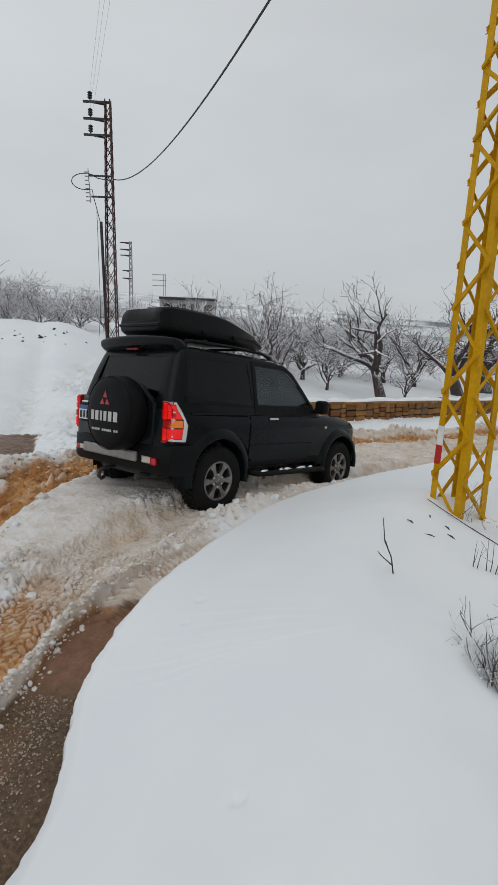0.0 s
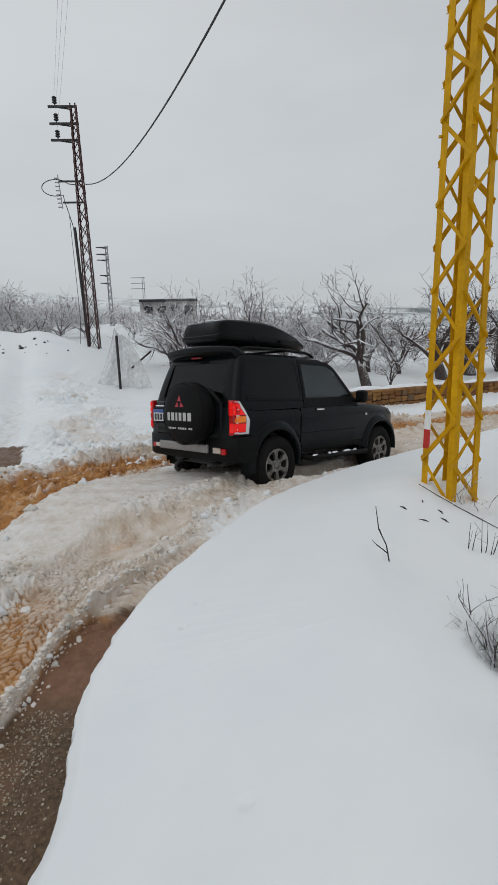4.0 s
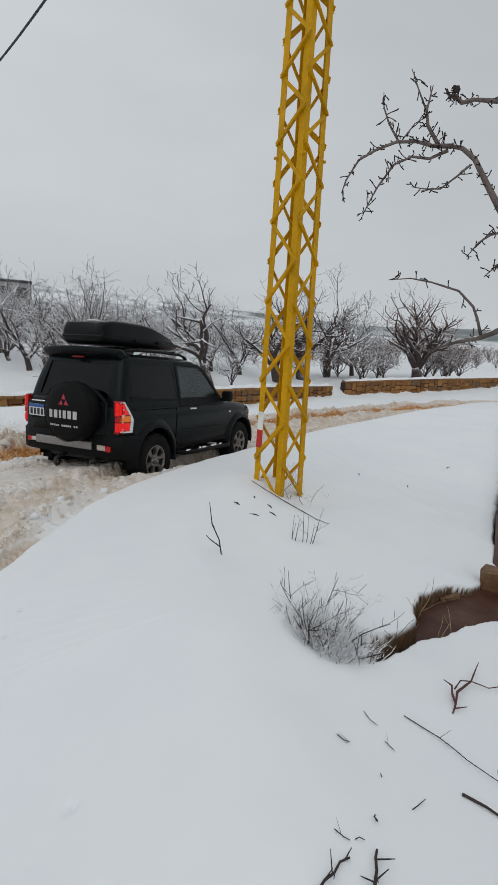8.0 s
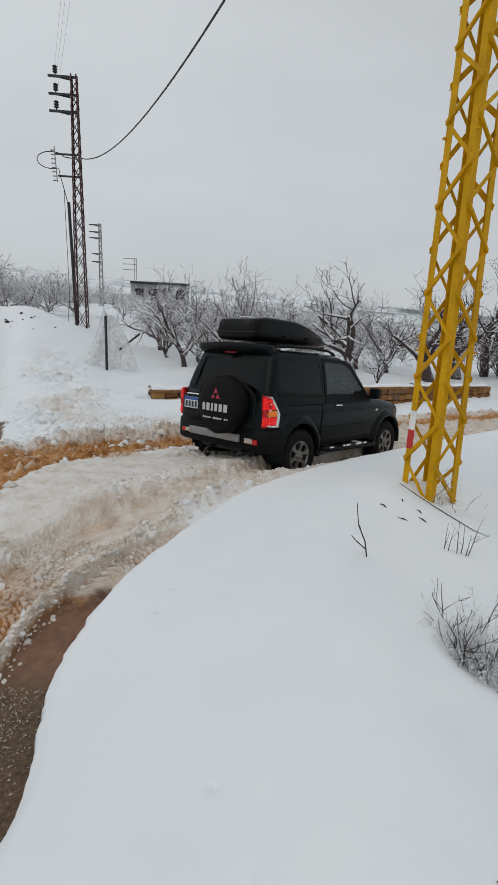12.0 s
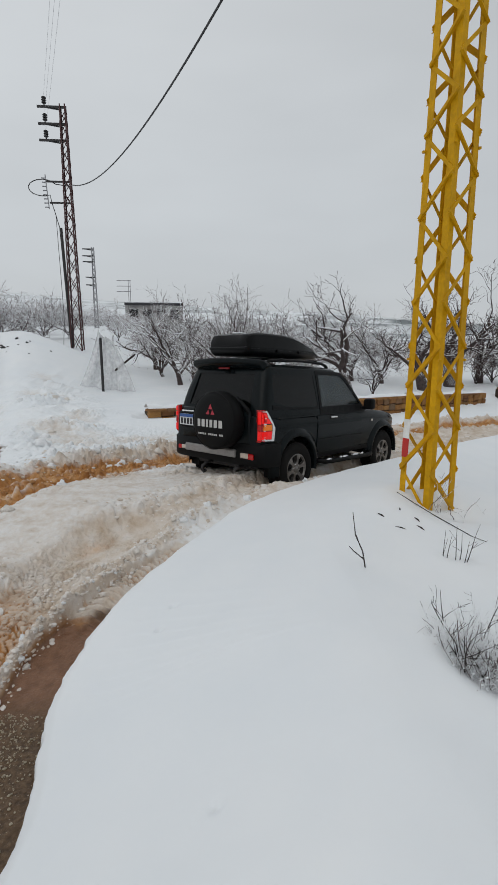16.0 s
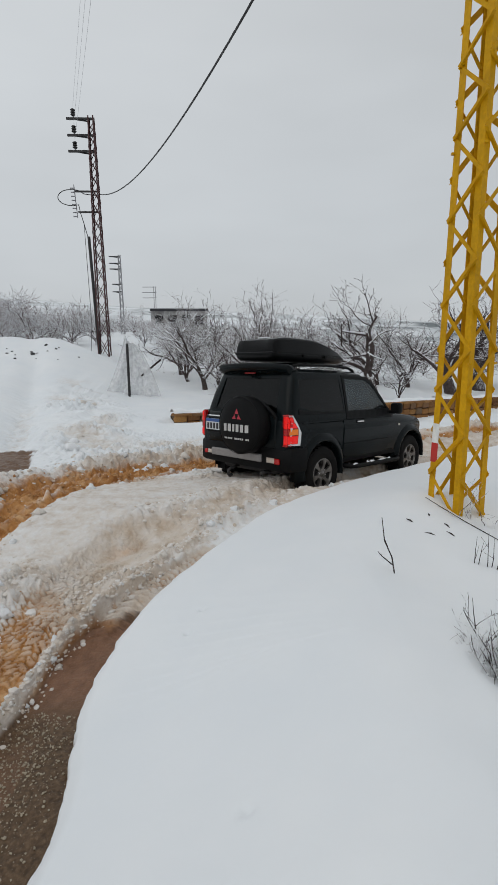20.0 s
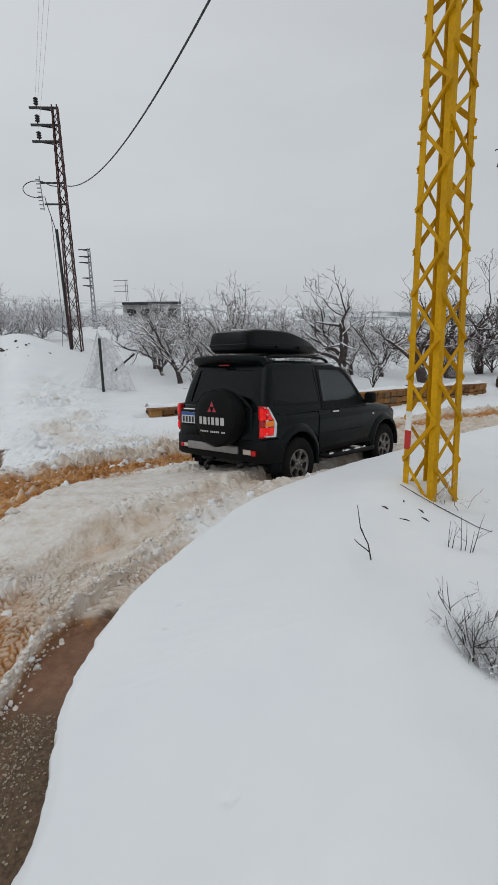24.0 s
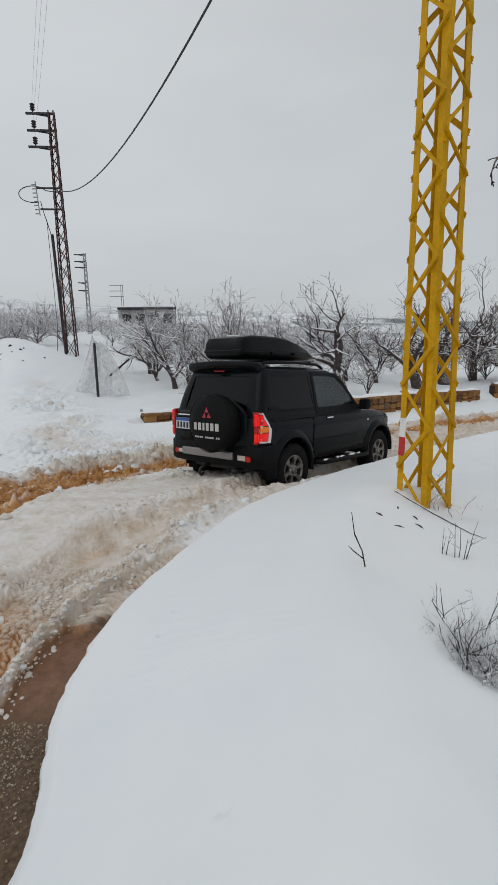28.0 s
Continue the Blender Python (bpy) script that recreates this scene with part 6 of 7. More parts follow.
def cabin_slices(inset=0.0, top=99):
    rows = []
    for z, w, a, b in zip(CAB_Z, CAB_W, CAB_XR, CAB_XF):
        w, a, b = w - inset, a + inset, b - inset
        z = min(z, top)
        r = min(.13, w * .5)
        ring = []
        for cx, cy, a0 in ((b - r * 1.6, w - r, 0), (a + r, w - r, 90), (a + r, -w + r, 180), (b - r * 1.6, -w + r, 270)):
            for k in range(6):
                t = radians(a0 + 90 * k / 5)
                ring.append((cx + math.cos(t) * (r * 1.6 if cx > 0.5 else r), cy + math.sin(t) * r, z))
        rows.append(ring)
    return rows


def loft(rows, cap=(True, True)):
    bm = bmesh.new()
    vs = [[bm.verts.new(p) for p in r] for r in rows]
    n = len(rows[0])
    for a, b in zip(vs[:-1], vs[1:]):
        for k in range(n):
            bm.faces.new((a[k], a[(k + 1) % n], b[(k + 1) % n], b[k]))
    if cap[0]:
        bm.faces.new(vs[0][::-1])
    if cap[1]:
        bm.faces.new(vs[-1])
    return bm


def patch(fy, outline, proud, thick, sgn, bevel=.004):
    """A panel that follows the flank fy(x, z): outline is a polygon in x, z."""
    bm = bmesh.new()
    f = bm.faces.new([bm.verts.new((x, 0, z)) for x, z in outline])
    bmesh.ops.triangulate(bm, faces=[f])
    for _ in range(3):
        bmesh.ops.subdivide_edges(bm, edges=[e for e in bm.edges if e.calc_length() > .12], cuts=1, use_grid_fill=False)
        bmesh.ops.triangulate(bm, faces=bm.faces[:])
    for v in bm.verts:
        v.co.y = sgn * (fy(v.co.x, v.co.z) + proud)
    g = bmesh.ops.extrude_face_region(bm, geom=bm.faces[:])
    for v in g["geom"]:
        if isinstance(v, bmesh.types.BMVert):
            v.co.y -= sgn * (thick + proud)
    return bm


def lathe(prof, n=40, axis_y=True):
    """A ring or disc turned round the y axis from (radius, y) pairs."""
    bm = bmesh.new()
    rows = []
    for i in range(n):
        a = 2 * math.pi * i / n
        rows.append([bm.verts.new((r * math.cos(a), y, r * math.sin(a))) for r, y in prof])
    for i in range(n):
        a, b = rows[i], rows[(i + 1) % n]
        for k in range(len(prof) - 1):
            bm.faces.new((a[k], b[k], b[k + 1], a[k + 1]))
    return bm


def build_wheel(root):
    """Built with its outer face towards -y."""
    w = part("wheel", lathe([(.10, .02), (.10, .10), (.21, .115), (.218, .10), (.212, -.09), (.226, -.115), (.214, -.122), (.196, -.095), (.192, .02), (.10, .02)], 36), M_RIMDARK, root, "alloy wheel rim with slush on it", True)
    t = lathe([(.215, .115), (.25, .132), (.30, .136), (.345, .128), (.372, .10), (.378, .05), (.379, 0), (.378, -.05), (.372, -.10), (.345, -.128), (.30, -.136), (.25, -.132), (.215, -.115)], 44)
    part("tyre", t, M_TYRE, w, "black off-road tyre", True)
    bm = bmesh.new()
    for k in range(36):
        a = 2 * math.pi * k / 36
        for s in (-1, 1):
            add_box(bm, (.366, s * .052 - .045, -.020), (.389, s * .052 + .045, .020), Matrix.Rotation(a + (s * .045), 4, "Y") @ Matrix.Rotation(s * .25, 4, "X"))
    tagged(part("tread_block", bm, M_TYRE, w), kind="stuff")
    for k in range(6):
        bm = bmesh.new()
        a = 2 * math.pi * k / 6
        m = Matrix.Rotation(a, 4, "Y")
        v = [(.035, -.105, -.030), (.035, -.105, .030), (.12, -.112, .020), (.206, -.118, .046), (.206, -.118, -.046), (.12, -.112, -.020)]
        top = [bm.verts.new(m @ Vector(p)) for p in v]
        bot = [bm.verts.new(m @ (Vector(p) + Vector((0, .045, 0)))) for p in v]
        bm.faces.new(top)
        bm.faces.new(bot[::-1])
        for q in range(6):
            bm.faces.new((top[q], bot[q], bot[(q + 1) % 6], top[(q + 1) % 6]))
        part("spoke", bm, M_ALLOY, w)
    part("rim_lip", lathe([(.196, -.094), (.200, -.116), (.214, -.124), (.226, -.117), (.218, -.10), (.196, -.094)], 36), M_ALLOY, w, "", True)
    bm = lathe([(.0, -.122), (.036, -.121), (.046, -.112), (.05, -.06), (.0, -.06)], 16)
    part("hub_cap", bm, M_ALLOY, w, "", True)
    for k in range(6):
        a = 2 * math.pi * (k + .5) / 6
        bm = bmesh.new()
        bmesh.ops.create_cone(bm, cap_ends=True, segments=6, radius1=.012, radius2=.010, depth=.02, matrix=Matrix.Translation((.072 * math.cos(a), -.104, .072 * math.sin(a))) @ Matrix.Rotation(math.pi / 2, 4, "X"))
        part("wheel_nut", bm, M_CHROME, w)
    bm = lathe([(.0, .03), (.16, .03), (.165, .05), (.0, .05)], 24)
    part("brake_disc", bm, M_DARK, w)
    return w


def off_road_car():
    root = thing("off_road_car", "black three-door off-road car spattered with slush", "car")
    # lower body
    rows = []
    for x, w, zt, zb in zip(BODY_X, BODY_W, BODY_TOP, BODY_LOW):
        half = [(.0, zb), (w - .12, zb), (w * .955, zb + .03)]
        for z in (.56, .66, .78, .88, .97):
            half.append((side_y(x, z), zb + .04 + (zt - .06 - zb - .04) * (z - .5) / .5))
        half += [(w * .975, zt - .045), (w * .93, zt - .008), (w * .75, zt + .004), (0, zt + .02)]
        ring = [(x, y, z) for y, z in half] + [(x, -y, z) for y, z in half[-2:0:-1]]
        rows.append(ring)
    bm = loft(rows)
    cutters = []
    for wx in (0, 2.545):
        for s in (-1, 1):
            c = bmesh.new()
            bmesh.ops.create_cone(c, cap_ends=True, segments=40, radius1=.43, radius2=.43, depth=.62, matrix=Matrix.Translation((wx, s * .82, .40)) @ Matrix.Rotation(math.pi / 2, 4, "X"))
            cutters.append(c)
    me = smooth_by_angle(cut(bm, cutters, M_BLACK, "body"))
    body = part("body", me, None, root, "glossy black body shell dulled by slush")
    # cabin shell with real window openings
    bm = loft(cabin_slices())
    inner = loft(cabin_slices(.035, 1.775))
    cutters = [inner]
    q_win = [(-.47, 1.30), (-.43, 1.66), (.50, 1.685), (.54, 1.22), (-.2, 1.235)]
    d_win = [(.63, 1.215), (.63, 1.685), (1.215, 1.675), (1.36, 1.60), (1.745, 1.225)]
    r_win = [(-.60, 1.22), (.60, 1.22), (.535, 1.67), (-.535, 1.67)]
    f_win = [(-.68, 1.20), (.68, 1.20), (.58, 1.68), (-.58, 1.68)]
    for w in (q_win, d_win):
        cutters.append(prism(w, "y", -1.2, 1.2))
    cutters.append(prism(r_win, "x", -1.2, -.2))
    cutters.append(prism(f_win, "x", 1.15, 2.6))
    me = smooth_by_angle(cut(bm, cutters, M_BLACK, "cabin"), 30)
    part("cabin", me, None, root)
    pane = lambda fy, w, s: patch(fy, w, -.010, .005, s)
    fy = lambda x, z: cab_y(z)
    grow_w = lambda w: [(x + (.012 if x > sum(p[0] for p in w) / len(w) else -.012), z + (.012 if z > 1.45 else -.012)) for x, z in w]
    for s in (-1, 1):
        part("quarter_window", pane(fy, grow_w(q_win), s), M_GLASS, root, "dark tinted glass")
        part("door_window", pane(fy, grow_w(d_win), s), M_DOORGLASS, root, "tinted door glass")
    bm = bmesh.new()
    for dx in (0, .005):
        pts = [bm.verts.new((float(np.interp(z, CAB_Z, CAB_XR)) + .008 + dx, y, z)) for y, z in [(-.61, 1.21), (.61, 1.21), (.545, 1.68), (-.545, 1.68)]]
        bm.faces.new(pts)
    part("rear_window", bm, M_GLASS, root, "dark tinted rear glass")
    bm = bmesh.new()
    for dx in (0, .005):
        bm.faces.new([bm.verts.new((float(np.interp(z, CAB_Z, CAB_XF)) - .012 - dx, y, z)) for y, z in [(-.69, 1.19), (.69, 1.19), (.59, 1.69), (-.59, 1.69)]])
    part("windscreen", bm, M_DOORGLASS, root, "windscreen glass")
    # inside
    for y in (-.38, .38):
        bm = bmesh.new()
        add_box(bm, (.95, y - .24, .62), (1.42, y + .24, .80), None, .05, 2)
        add_box(bm, (.82, y - .23, .70), (1.0, y + .23, 1.32), Matrix.Translation((.9, 0, .75)) @ Matrix.Rotation(-.25, 4, "Y") @ Matrix.Translation((-.9, 0, -.75)), .05, 2)
        add_box(bm, (.70, y - .12, 1.34), (.80, y + .12, 1.52), None, .04, 2)
        part("front_seat", bm, M_SEAT, root)
    bm = bmesh.new()
    add_box(bm, (-.15, -.6, .65), (.35, .6, .85), None, .05, 2)
    add_box(bm, (-.30, -.6, .70), (-.12, .6, 1.30), None, .05, 2)
    part("rear_seat", bm, M_SEAT, root)
    bm = bmesh.new()
    add_box(bm, (1.62, -.72, .8), (2.0, .72, 1.16), None, .06, 2)
    part("dashboard", bm, M_TRIM, root)
    bm = bmesh.new()
    ring = [Vector((1.52 + .06 * math.cos(a), .38 + .18 * math.sin(a), 1.08 + .17 * math.cos(a))) for a in np.linspace(0, 2 * math.pi, 20)]
    add_tube(bm, ring, .014, 6)
    part("steering_wheel", bm, M_TRIM, root)
    # flanks: doors, arches, cladding
    for s in (-1, 1):
        door = part("door", patch(side_y, [(.475, .60), (.475, 1.085), (1.76, 1.085), (1.79, .90), (1.775, .60), (1.70, .545), (.53, .545)], .010, .004, s), M_BLACK, root)
        bm = bmesh.new()
        add_box(bm, (.80, s * .868 - .012, 1.025), (1.0, s * .868 + .012, 1.075), None, .012, 2)
        part("handle_recess", bm, M_TRIM, door)
        bm = bmesh.new()
        add_box(bm, (.81, s * .888 - .012, 1.043), (.97, s * .888 + .014, 1.066), None, .008, 2)
        part("door_handle", bm, M_CHROME, door, "chrome door handle")
        part("door_moulding", patch(side_y, [(.49, .74), (.49, .752), (1.76, .752), (1.76, .74)], .016, .006, s), M_TRIM, door)
        frame_out = [(.575, 1.10), (.575, 1.735), (1.235, 1.725), (1.40, 1.635), (1.88, 1.14), (1.88, 1.10)]
        bm = patch(fy, frame_out, .008, .004, s)
        me = cut(bm, [prism(d_win, "y", -1.2, 1.2)], M_TRIM, "window_frame")
        part("window_frame", me, None, door, "black door window frame")
        part("lower_cladding", patch(side_y, [(.46, .475), (.46, .545), (1.98, .545), (2.05, .475)], .014, .005, s), M_TRIM, root)
        part("shoulder_crease", patch(side_y, [(-.45, 1.075), (-.45, 1.10), (.46, 1.10), (.46, 1.088)], .012, .005, s), M_BLACK, root)
        part("window_sill", patch(fy, [(-.52, 1.20), (-.515, 1.262), (-.1, 1.226), (.55, 1.212), (.55, 1.185), (-.1, 1.196)], .010, .004, s), M_TRIM, root)
        for wx, lo, hi in ((0, -12, 192), (2.545, -8, 190)):
            bm = bmesh.new()
            rws = []
            for k in range(25):
                a = radians(lo + (hi - lo) * k / 24)
                ca, sa = math.cos(a), math.sin(a)
                yb = side_y(wx + .48 * ca, .40 + .48 * sa)
                rws.append([bm.verts.new((wx + r * ca, s * y, .40 + r * sa)) for r, y in ((.415, yb - .10), (.415, .878), (.424, .892), (.442, .894), (.475, .886), (.53, yb + .006), (.545, yb - .03))])
            for a, b in zip(rws[:-1], rws[1:]):
                for k in range(6):
                    bm.faces.new((a[k], a[k + 1], b[k + 1], b[k]))
            part("wheel_arch", bm, M_BLACK, root, "", True)
            bm = bmesh.new()
            rws = []
            for k in range(17):
                a = radians(-5 + 190 * k / 16)
                rws.append([bm.verts.new((wx + .432 * math.cos(a), s * y, .40 + .432 * math.sin(a))) for y in (.885, .50)])
            for a, b in zip(rws[:-1], rws[1:]):
                bm.faces.new((a[0], a[1], b[1], b[0]))
            part("arch_liner", bm, M_TRIM, root)
        bm = bmesh.new()
        add_tube(bm, [(.52, s * .80, .42), (.60, s * .93, .40), (.75, s * .95, .395), (1.9, s * .95, .385), (2.02, s * .92, .39), (2.06, s * .80, .41)], .036, 8)
        step = part("side_step", bm, M_TRIM, root, "tubular side step with snow on it", True)
        bm = bmesh.new()
        rs = random.Random(9)
        xx = .62
        while xx < 1.9:
            ln = rs.uniform(.05, .3)
            add_tube(bm, [(xx, s * .945, .418), (xx + ln * .3, s * .95, .43), (xx + ln * .7, s * .945, .43), (xx + ln, s * .94, .418)], [.006, rs.uniform(.012, .026), rs.uniform(.012, .022), .006], 6)
            xx += ln + rs.uniform(.0, .25)
        tagged(part("caked_snow", bm, M_SNOW, step, "", True), kind="stuff")
        bm = bmesh.new()
        add_box(bm, (1.75, s * .96 - .10, 1.14), (1.87, s * .96 + .08, 1.32), None, .045, 3)
        add_box(bm, (1.76, s * .88 - .08, 1.14), (1.84, s * .88 + .04, 1.20), None, .02, 1)
        mir = part("door_mirror", bm, M_TRIM, root, "black door mirror")
        bm = bmesh.new()
        add_box(bm, (1.744, s * .96 - .07, 1.165), (1.749, s * .96 + .055, 1.295))
        part("mirror_glass", bm, M_TRIM, mir)
        bm = bmesh.new()
        add_box(bm, (1.872, s * .985 - .02, 1.16), (1.885, s * .985 + .05, 1.30), None, .01, 1)
        part("mirror_shell", bm, simple("pale_mirror_shell", (.55, .57, .6), .3, .3, .1), mir, "pale reflective mirror back")
        bm = bmesh.new()
        yy = side_y(2.12, .95)
        add_box(bm, (2.09, s * yy - .01, .93), (2.145, s * yy + .014, .965), None, .006, 2)
        part("side_repeater", bm, M_CLEAR, root, "small clear side indicator")
        # rear lamp: red lenses with amber between, chrome surround on the flank
        lamp_y = lambda x, z: side_y(x, min(z, 1.13)) if z < 1.13 else cab_y(z)
        out = [(-.735, .798), (-.528, .794), (-.512, .967), (-.580, 1.108), (-.658, 1.196), (-.735, 1.196)]
        bez = part("rear_lamp", patch(lamp_y, out, .016, .03, s), M_CHROME, root, "wrap-round rear lamp in a chrome surround")
        for z0, z1, xa, xb, mat, nm in ((.826, .925, -.590, -.580, M_TAIL, "red_lens"), (1.030, 1.092, -.580, -.628, M_TAIL, "red_lens"), (1.100, 1.165, -.634, -.680, M_TAIL, "red_lens"), (.939, 1.014, -.578, -.574, M_TAILAMBER, "amber_lens")):
            grow_z = .008
            part("lens_gasket", patch(lamp_y, [(-.735, z0 - grow_z), (xa + .010, z0 - grow_z), (xb + .010, z1 + grow_z), (-.735, z1 + grow_z)], .019, .012, s), M_RED if nm == "red_lens" else M_TRIM, bez)
            part(nm, patch(lamp_y, [(-.730, z0), (xa, z0), (xb, z1), (-.730, z1)], .023, .012, s), mat, bez, "lit red lens" if nm == "red_lens" else "amber lens")
        for z0, z1, mat in ((.824, .925, M_TAIL), (.939, 1.014, M_RED), (1.030, 1.098, M_TAIL), (1.104, 1.172, M_TAIL)):
            bm = bmesh.new()
            add_box(bm, (-.777, s * .802, z0), (-.722, s * .838, z1), None, .010, 2)
            part("rear_lens", bm, mat, bez)
        bm = bmesh.new()
        add_box(bm, (-.768, s * .775, .80), (-.70, s * .832, 1.19), None, .014, 2)
        part("lamp_housing", bm, M_RED, bez)
        bm = bmesh.new()
        rail = [(-.38, .56, 1.79), (-.34, .565, 1.845), (-.25, .57, 1.862), (.4, .575, 1.872), (.95, .56, 1.855), (1.1, .545, 1.82), (1.14, .54, 1.79)]
        add_tube(bm, [(x, s * y, z) for x, y, z in rail], [.03, .026, .020, .019, .020, .024, .03], 8)
        part("roof_rail", bm, M_TRIM, root, "", True)
        # mudflap
        bm = bmesh.new()
        add_box(bm, (-.47, s * .74 - .10, .27), (-.458, s * .74 + .08, .50))
        part("mudflap", bm, M_TRIM, root)
    for x in (-.05, .78):
        bm = bmesh.new()
        add_box(bm, (x - .035, -.58, 1.872), (x + .035, .58, 1.90), None, .01, 1)
        part("roof_crossbar", bm, M_TRIM, root)
    # tailgate
    bm = bmesh.new()
    for y0, y1, z0, z1 in ((-.665, .665, .74, 1.185),):
        add_box(bm, (-.795, y0, z0), (-.735, y1, z1), None, .025, 2)
    gate = part("tailgate", bm, M_BLACK, root, "", True)
    bm = bmesh.new()
    add_box(bm, (-.803, .20, .88), (-.77, .69, 1.10), None, .012, 1)
    part("plate_recess", bm, M_TRIM, gate)
    bm = bmesh.new()
    add_box(bm, (-.822, .22, .915), (-.796, .69, 1.075))
    pl = part("number_plate", bm, M_PLATE, gate, "white number plate with a blue band, its characters as bars")
    bm = bmesh.new()
    add_box(bm, (-.8255, .22, 1.03), (-.8225, .69, 1.075))
    part("plate_band", bm, M_PLATEBLUE, pl)
    for k in range(6):
        bm = bmesh.new()
        add_box(bm, (-.8255, .665 - k * .066 - .042, .93), (-.8225, .665 - k * .066, 1.015))
        part("plate_bar", bm, M_INK, pl)
    bm = bmesh.new()
    add_box(bm, (-.808, .30, 1.112), (-.796, .66, 1.130), None, .003, 1)
    part("badge_bar", bm, M_CHROME, gate, "small chrome badge strip")
    bm = bmesh.new()
    add_box(bm, (-.93, -.42, .85), (-.78, .02, 1.2), None, .04, 1)
    part("spare_carrier", bm, M_TRIM, gate)
    bm = bmesh.new()
    add_tube(bm, [(-.76, -.40, 1.34), (-.80, -.52, 1.28), (-.79, -.62, 1.20), (-.77, -.65, 1.12)], [.02, .03, .03, .015], 8)
    part("gate_hinge_cover", bm, M_TRIM, gate, "", True)
    # spare wheel cover, turned to face backwards
    prof = [(.0, -.275), (.10, -.274), (.25, -.268), (.33, -.255), (.368, -.235), (.385, -.20), (.390, -.14), (.388, -.04), (.37, .0), (.0, .0)]
    cov = part("spare_wheel_cover", lathe(prof, 56), M_VINYL, gate, "black vinyl spare wheel cover with pale print", True, pose(-.80, -.21, 1.04, 0, 0, -90))
    bm = lathe([(.376, -.238), (.384, -.232), (.388, -.222), (.380, -.22)], 56)
    part("cover_piping", bm, M_TRIM, cov, "", True)
    # print as plain blocks: a word-wide row, a thin row below and a red mark above
    face = lambda r: float(np.interp(r, (0, .1, .25, .33, .368), (-.275, -.274, -.268, -.255, -.235))) - .0015
    def print_block(name, x0, x1, z0, z1, mat):
        bm = bmesh.new()
        a = [bm.verts.new((x, face(math.hypot(x, z)) - .0015, z)) for x, z in ((x0, z0), (x1, z0), (x1, z1), (x0, z1))]
        b = [bm.verts.new((x, face(math.hypot(x, z)) + .004, z)) for x, z in ((x0, z0), (x1, z0), (x1, z1), (x0, z1))]
        bm.faces.new(a)
        bm.faces.new(b[::-1])
        for q in range(4):
            bm.faces.new((a[q], b[q], b[(q + 1) % 4], a[(q + 1) % 4]))
        part(name, bm, mat, cov)
    x = -.245
    for w in (.052, .060, .036, .050, .056, .062):
        print_block("print_bar", x, x + w, -.085, .015, M_PRINT)
        x += w + .030
    for x0, x1 in [(-.235 + .034 * q, -.213 + .034 * q) for q in range(14) if q not in (5, 11)]:
        print_block("small_print_bar", x0, x1, -.190, -.166, M_PRINT)
    bm = bmesh.new()
    for tri in (((0, .225), (-.034, .155), (.034, .155)), ((-.037, .145), (-.085, .085), (-.012, .085)), ((.037, .145), (.012, .085), (.085, .085))):
        a = [bm.verts.new((x, face(math.hypot(x, z)) - .002, z)) for x, z in tri]
        b = [bm.verts.new((x, face(math.hypot(x, z)) + .004, z)) for x, z in tri]
        bm.faces.new(a)
        bm.faces.new(b[::-1])
        for q in range(3):
            bm.faces.new((a[q], b[q], b[(q + 1) % 3], a[(q + 1) % 3]))
    part("red_mark", bm, M_PRINTRED, cov, "plain red three-piece mark")
    # roof spoiler and high stop lamp
    prof = [(-.38, 1.81), (-.50, 1.875), (-.60, 1.885), (-.645, 1.882), (-.656, 1.865), (-.645, 1.81), (-.61, 1.772), (-.56, 1.738), (-.47, 1.76)]
    rows = []
    for y in (-.655, -.645, -.60, -.45, -.2, 0, .2, .45, .60, .645, .655):
        e = abs(y) / .655
        dz = -.030 * e ** 3
        dx = .06 * e ** 2.5
        k = .85 if abs(y) > .65 else 1
        rows.append([(x + dx * (1 if x < -.52 else .4), y, 1.80 + (z - 1.80) * k + dz) for x, z in prof])
    part("rear_spoiler", loft(rows), M_BLACK, root, "black roof spoiler over the rear glass", True)
    bm = bmesh.new()
    add_box(bm, (-.625, -.10, 1.728), (-.59, .10, 1.752), None, .006, 1)
    part("stop_lamp", bm, simple("unlit_red_lens", (.16, .004, .005), .25, vary=.15), root, "small red stop lamp")
    # bumpers
    pl_ = [(-.80, 0), (-.80, .45), (-.785, .74), (-.73, .875), (-.55, .92), (-.44, .925)]
    ring = pl_ + [(-.44, .80), (-.60, .76), (-.66, .5), (-.66, 0)]
    ring = ring + [(x, -y) for x, y in ring[-2:0:-1]]
    rows = [[(x + (.02 if z in (.45, .76) and x < -.7 else 0), y * (.985 if z in (.45, .76) else 1), z) for x, y in ring] for z in (.45, .48, .60, .73, .76)]
    part("rear_bumper", smooth_by_angle(mesh_of("rear_bumper", loft(rows), M_TRIM), 40), None, root, "black plastic rear bumper")
    bm = bmesh.new()
    add_box(bm, (-.835, -.44, .548), (-.79, .56, .658), None, .016, 2)
    part("bumper_step", bm, M_STEEL, root, "worn silver bumper plate")
    for s in (-1, 1):
        y0 = .03 if s > 0 else -.03
        bm = bmesh.new()
        add_box(bm, (-.818, y0 + s * .50 - .01, .565), (-.78, y0 + s * .63, .618), None, .008, 1)
        part("reversing_lamp", bm, M_CLEAR, root, "clear reversing lamp in the bumper")
        bm = bmesh.new()
        add_box(bm, (-.81, y0 + s * .64, .555), (-.755, y0 + s * .71, .615), None, .008, 1)
        part("fog_lamp", bm, M_RED, root, "red rear fog lamp")
    ring = [(3.28, 0), (3.26, .5), (3.15, .78), (2.98, .87), (2.90, .875), (2.90, .7), (3.05, .5), (3.08, 0)]
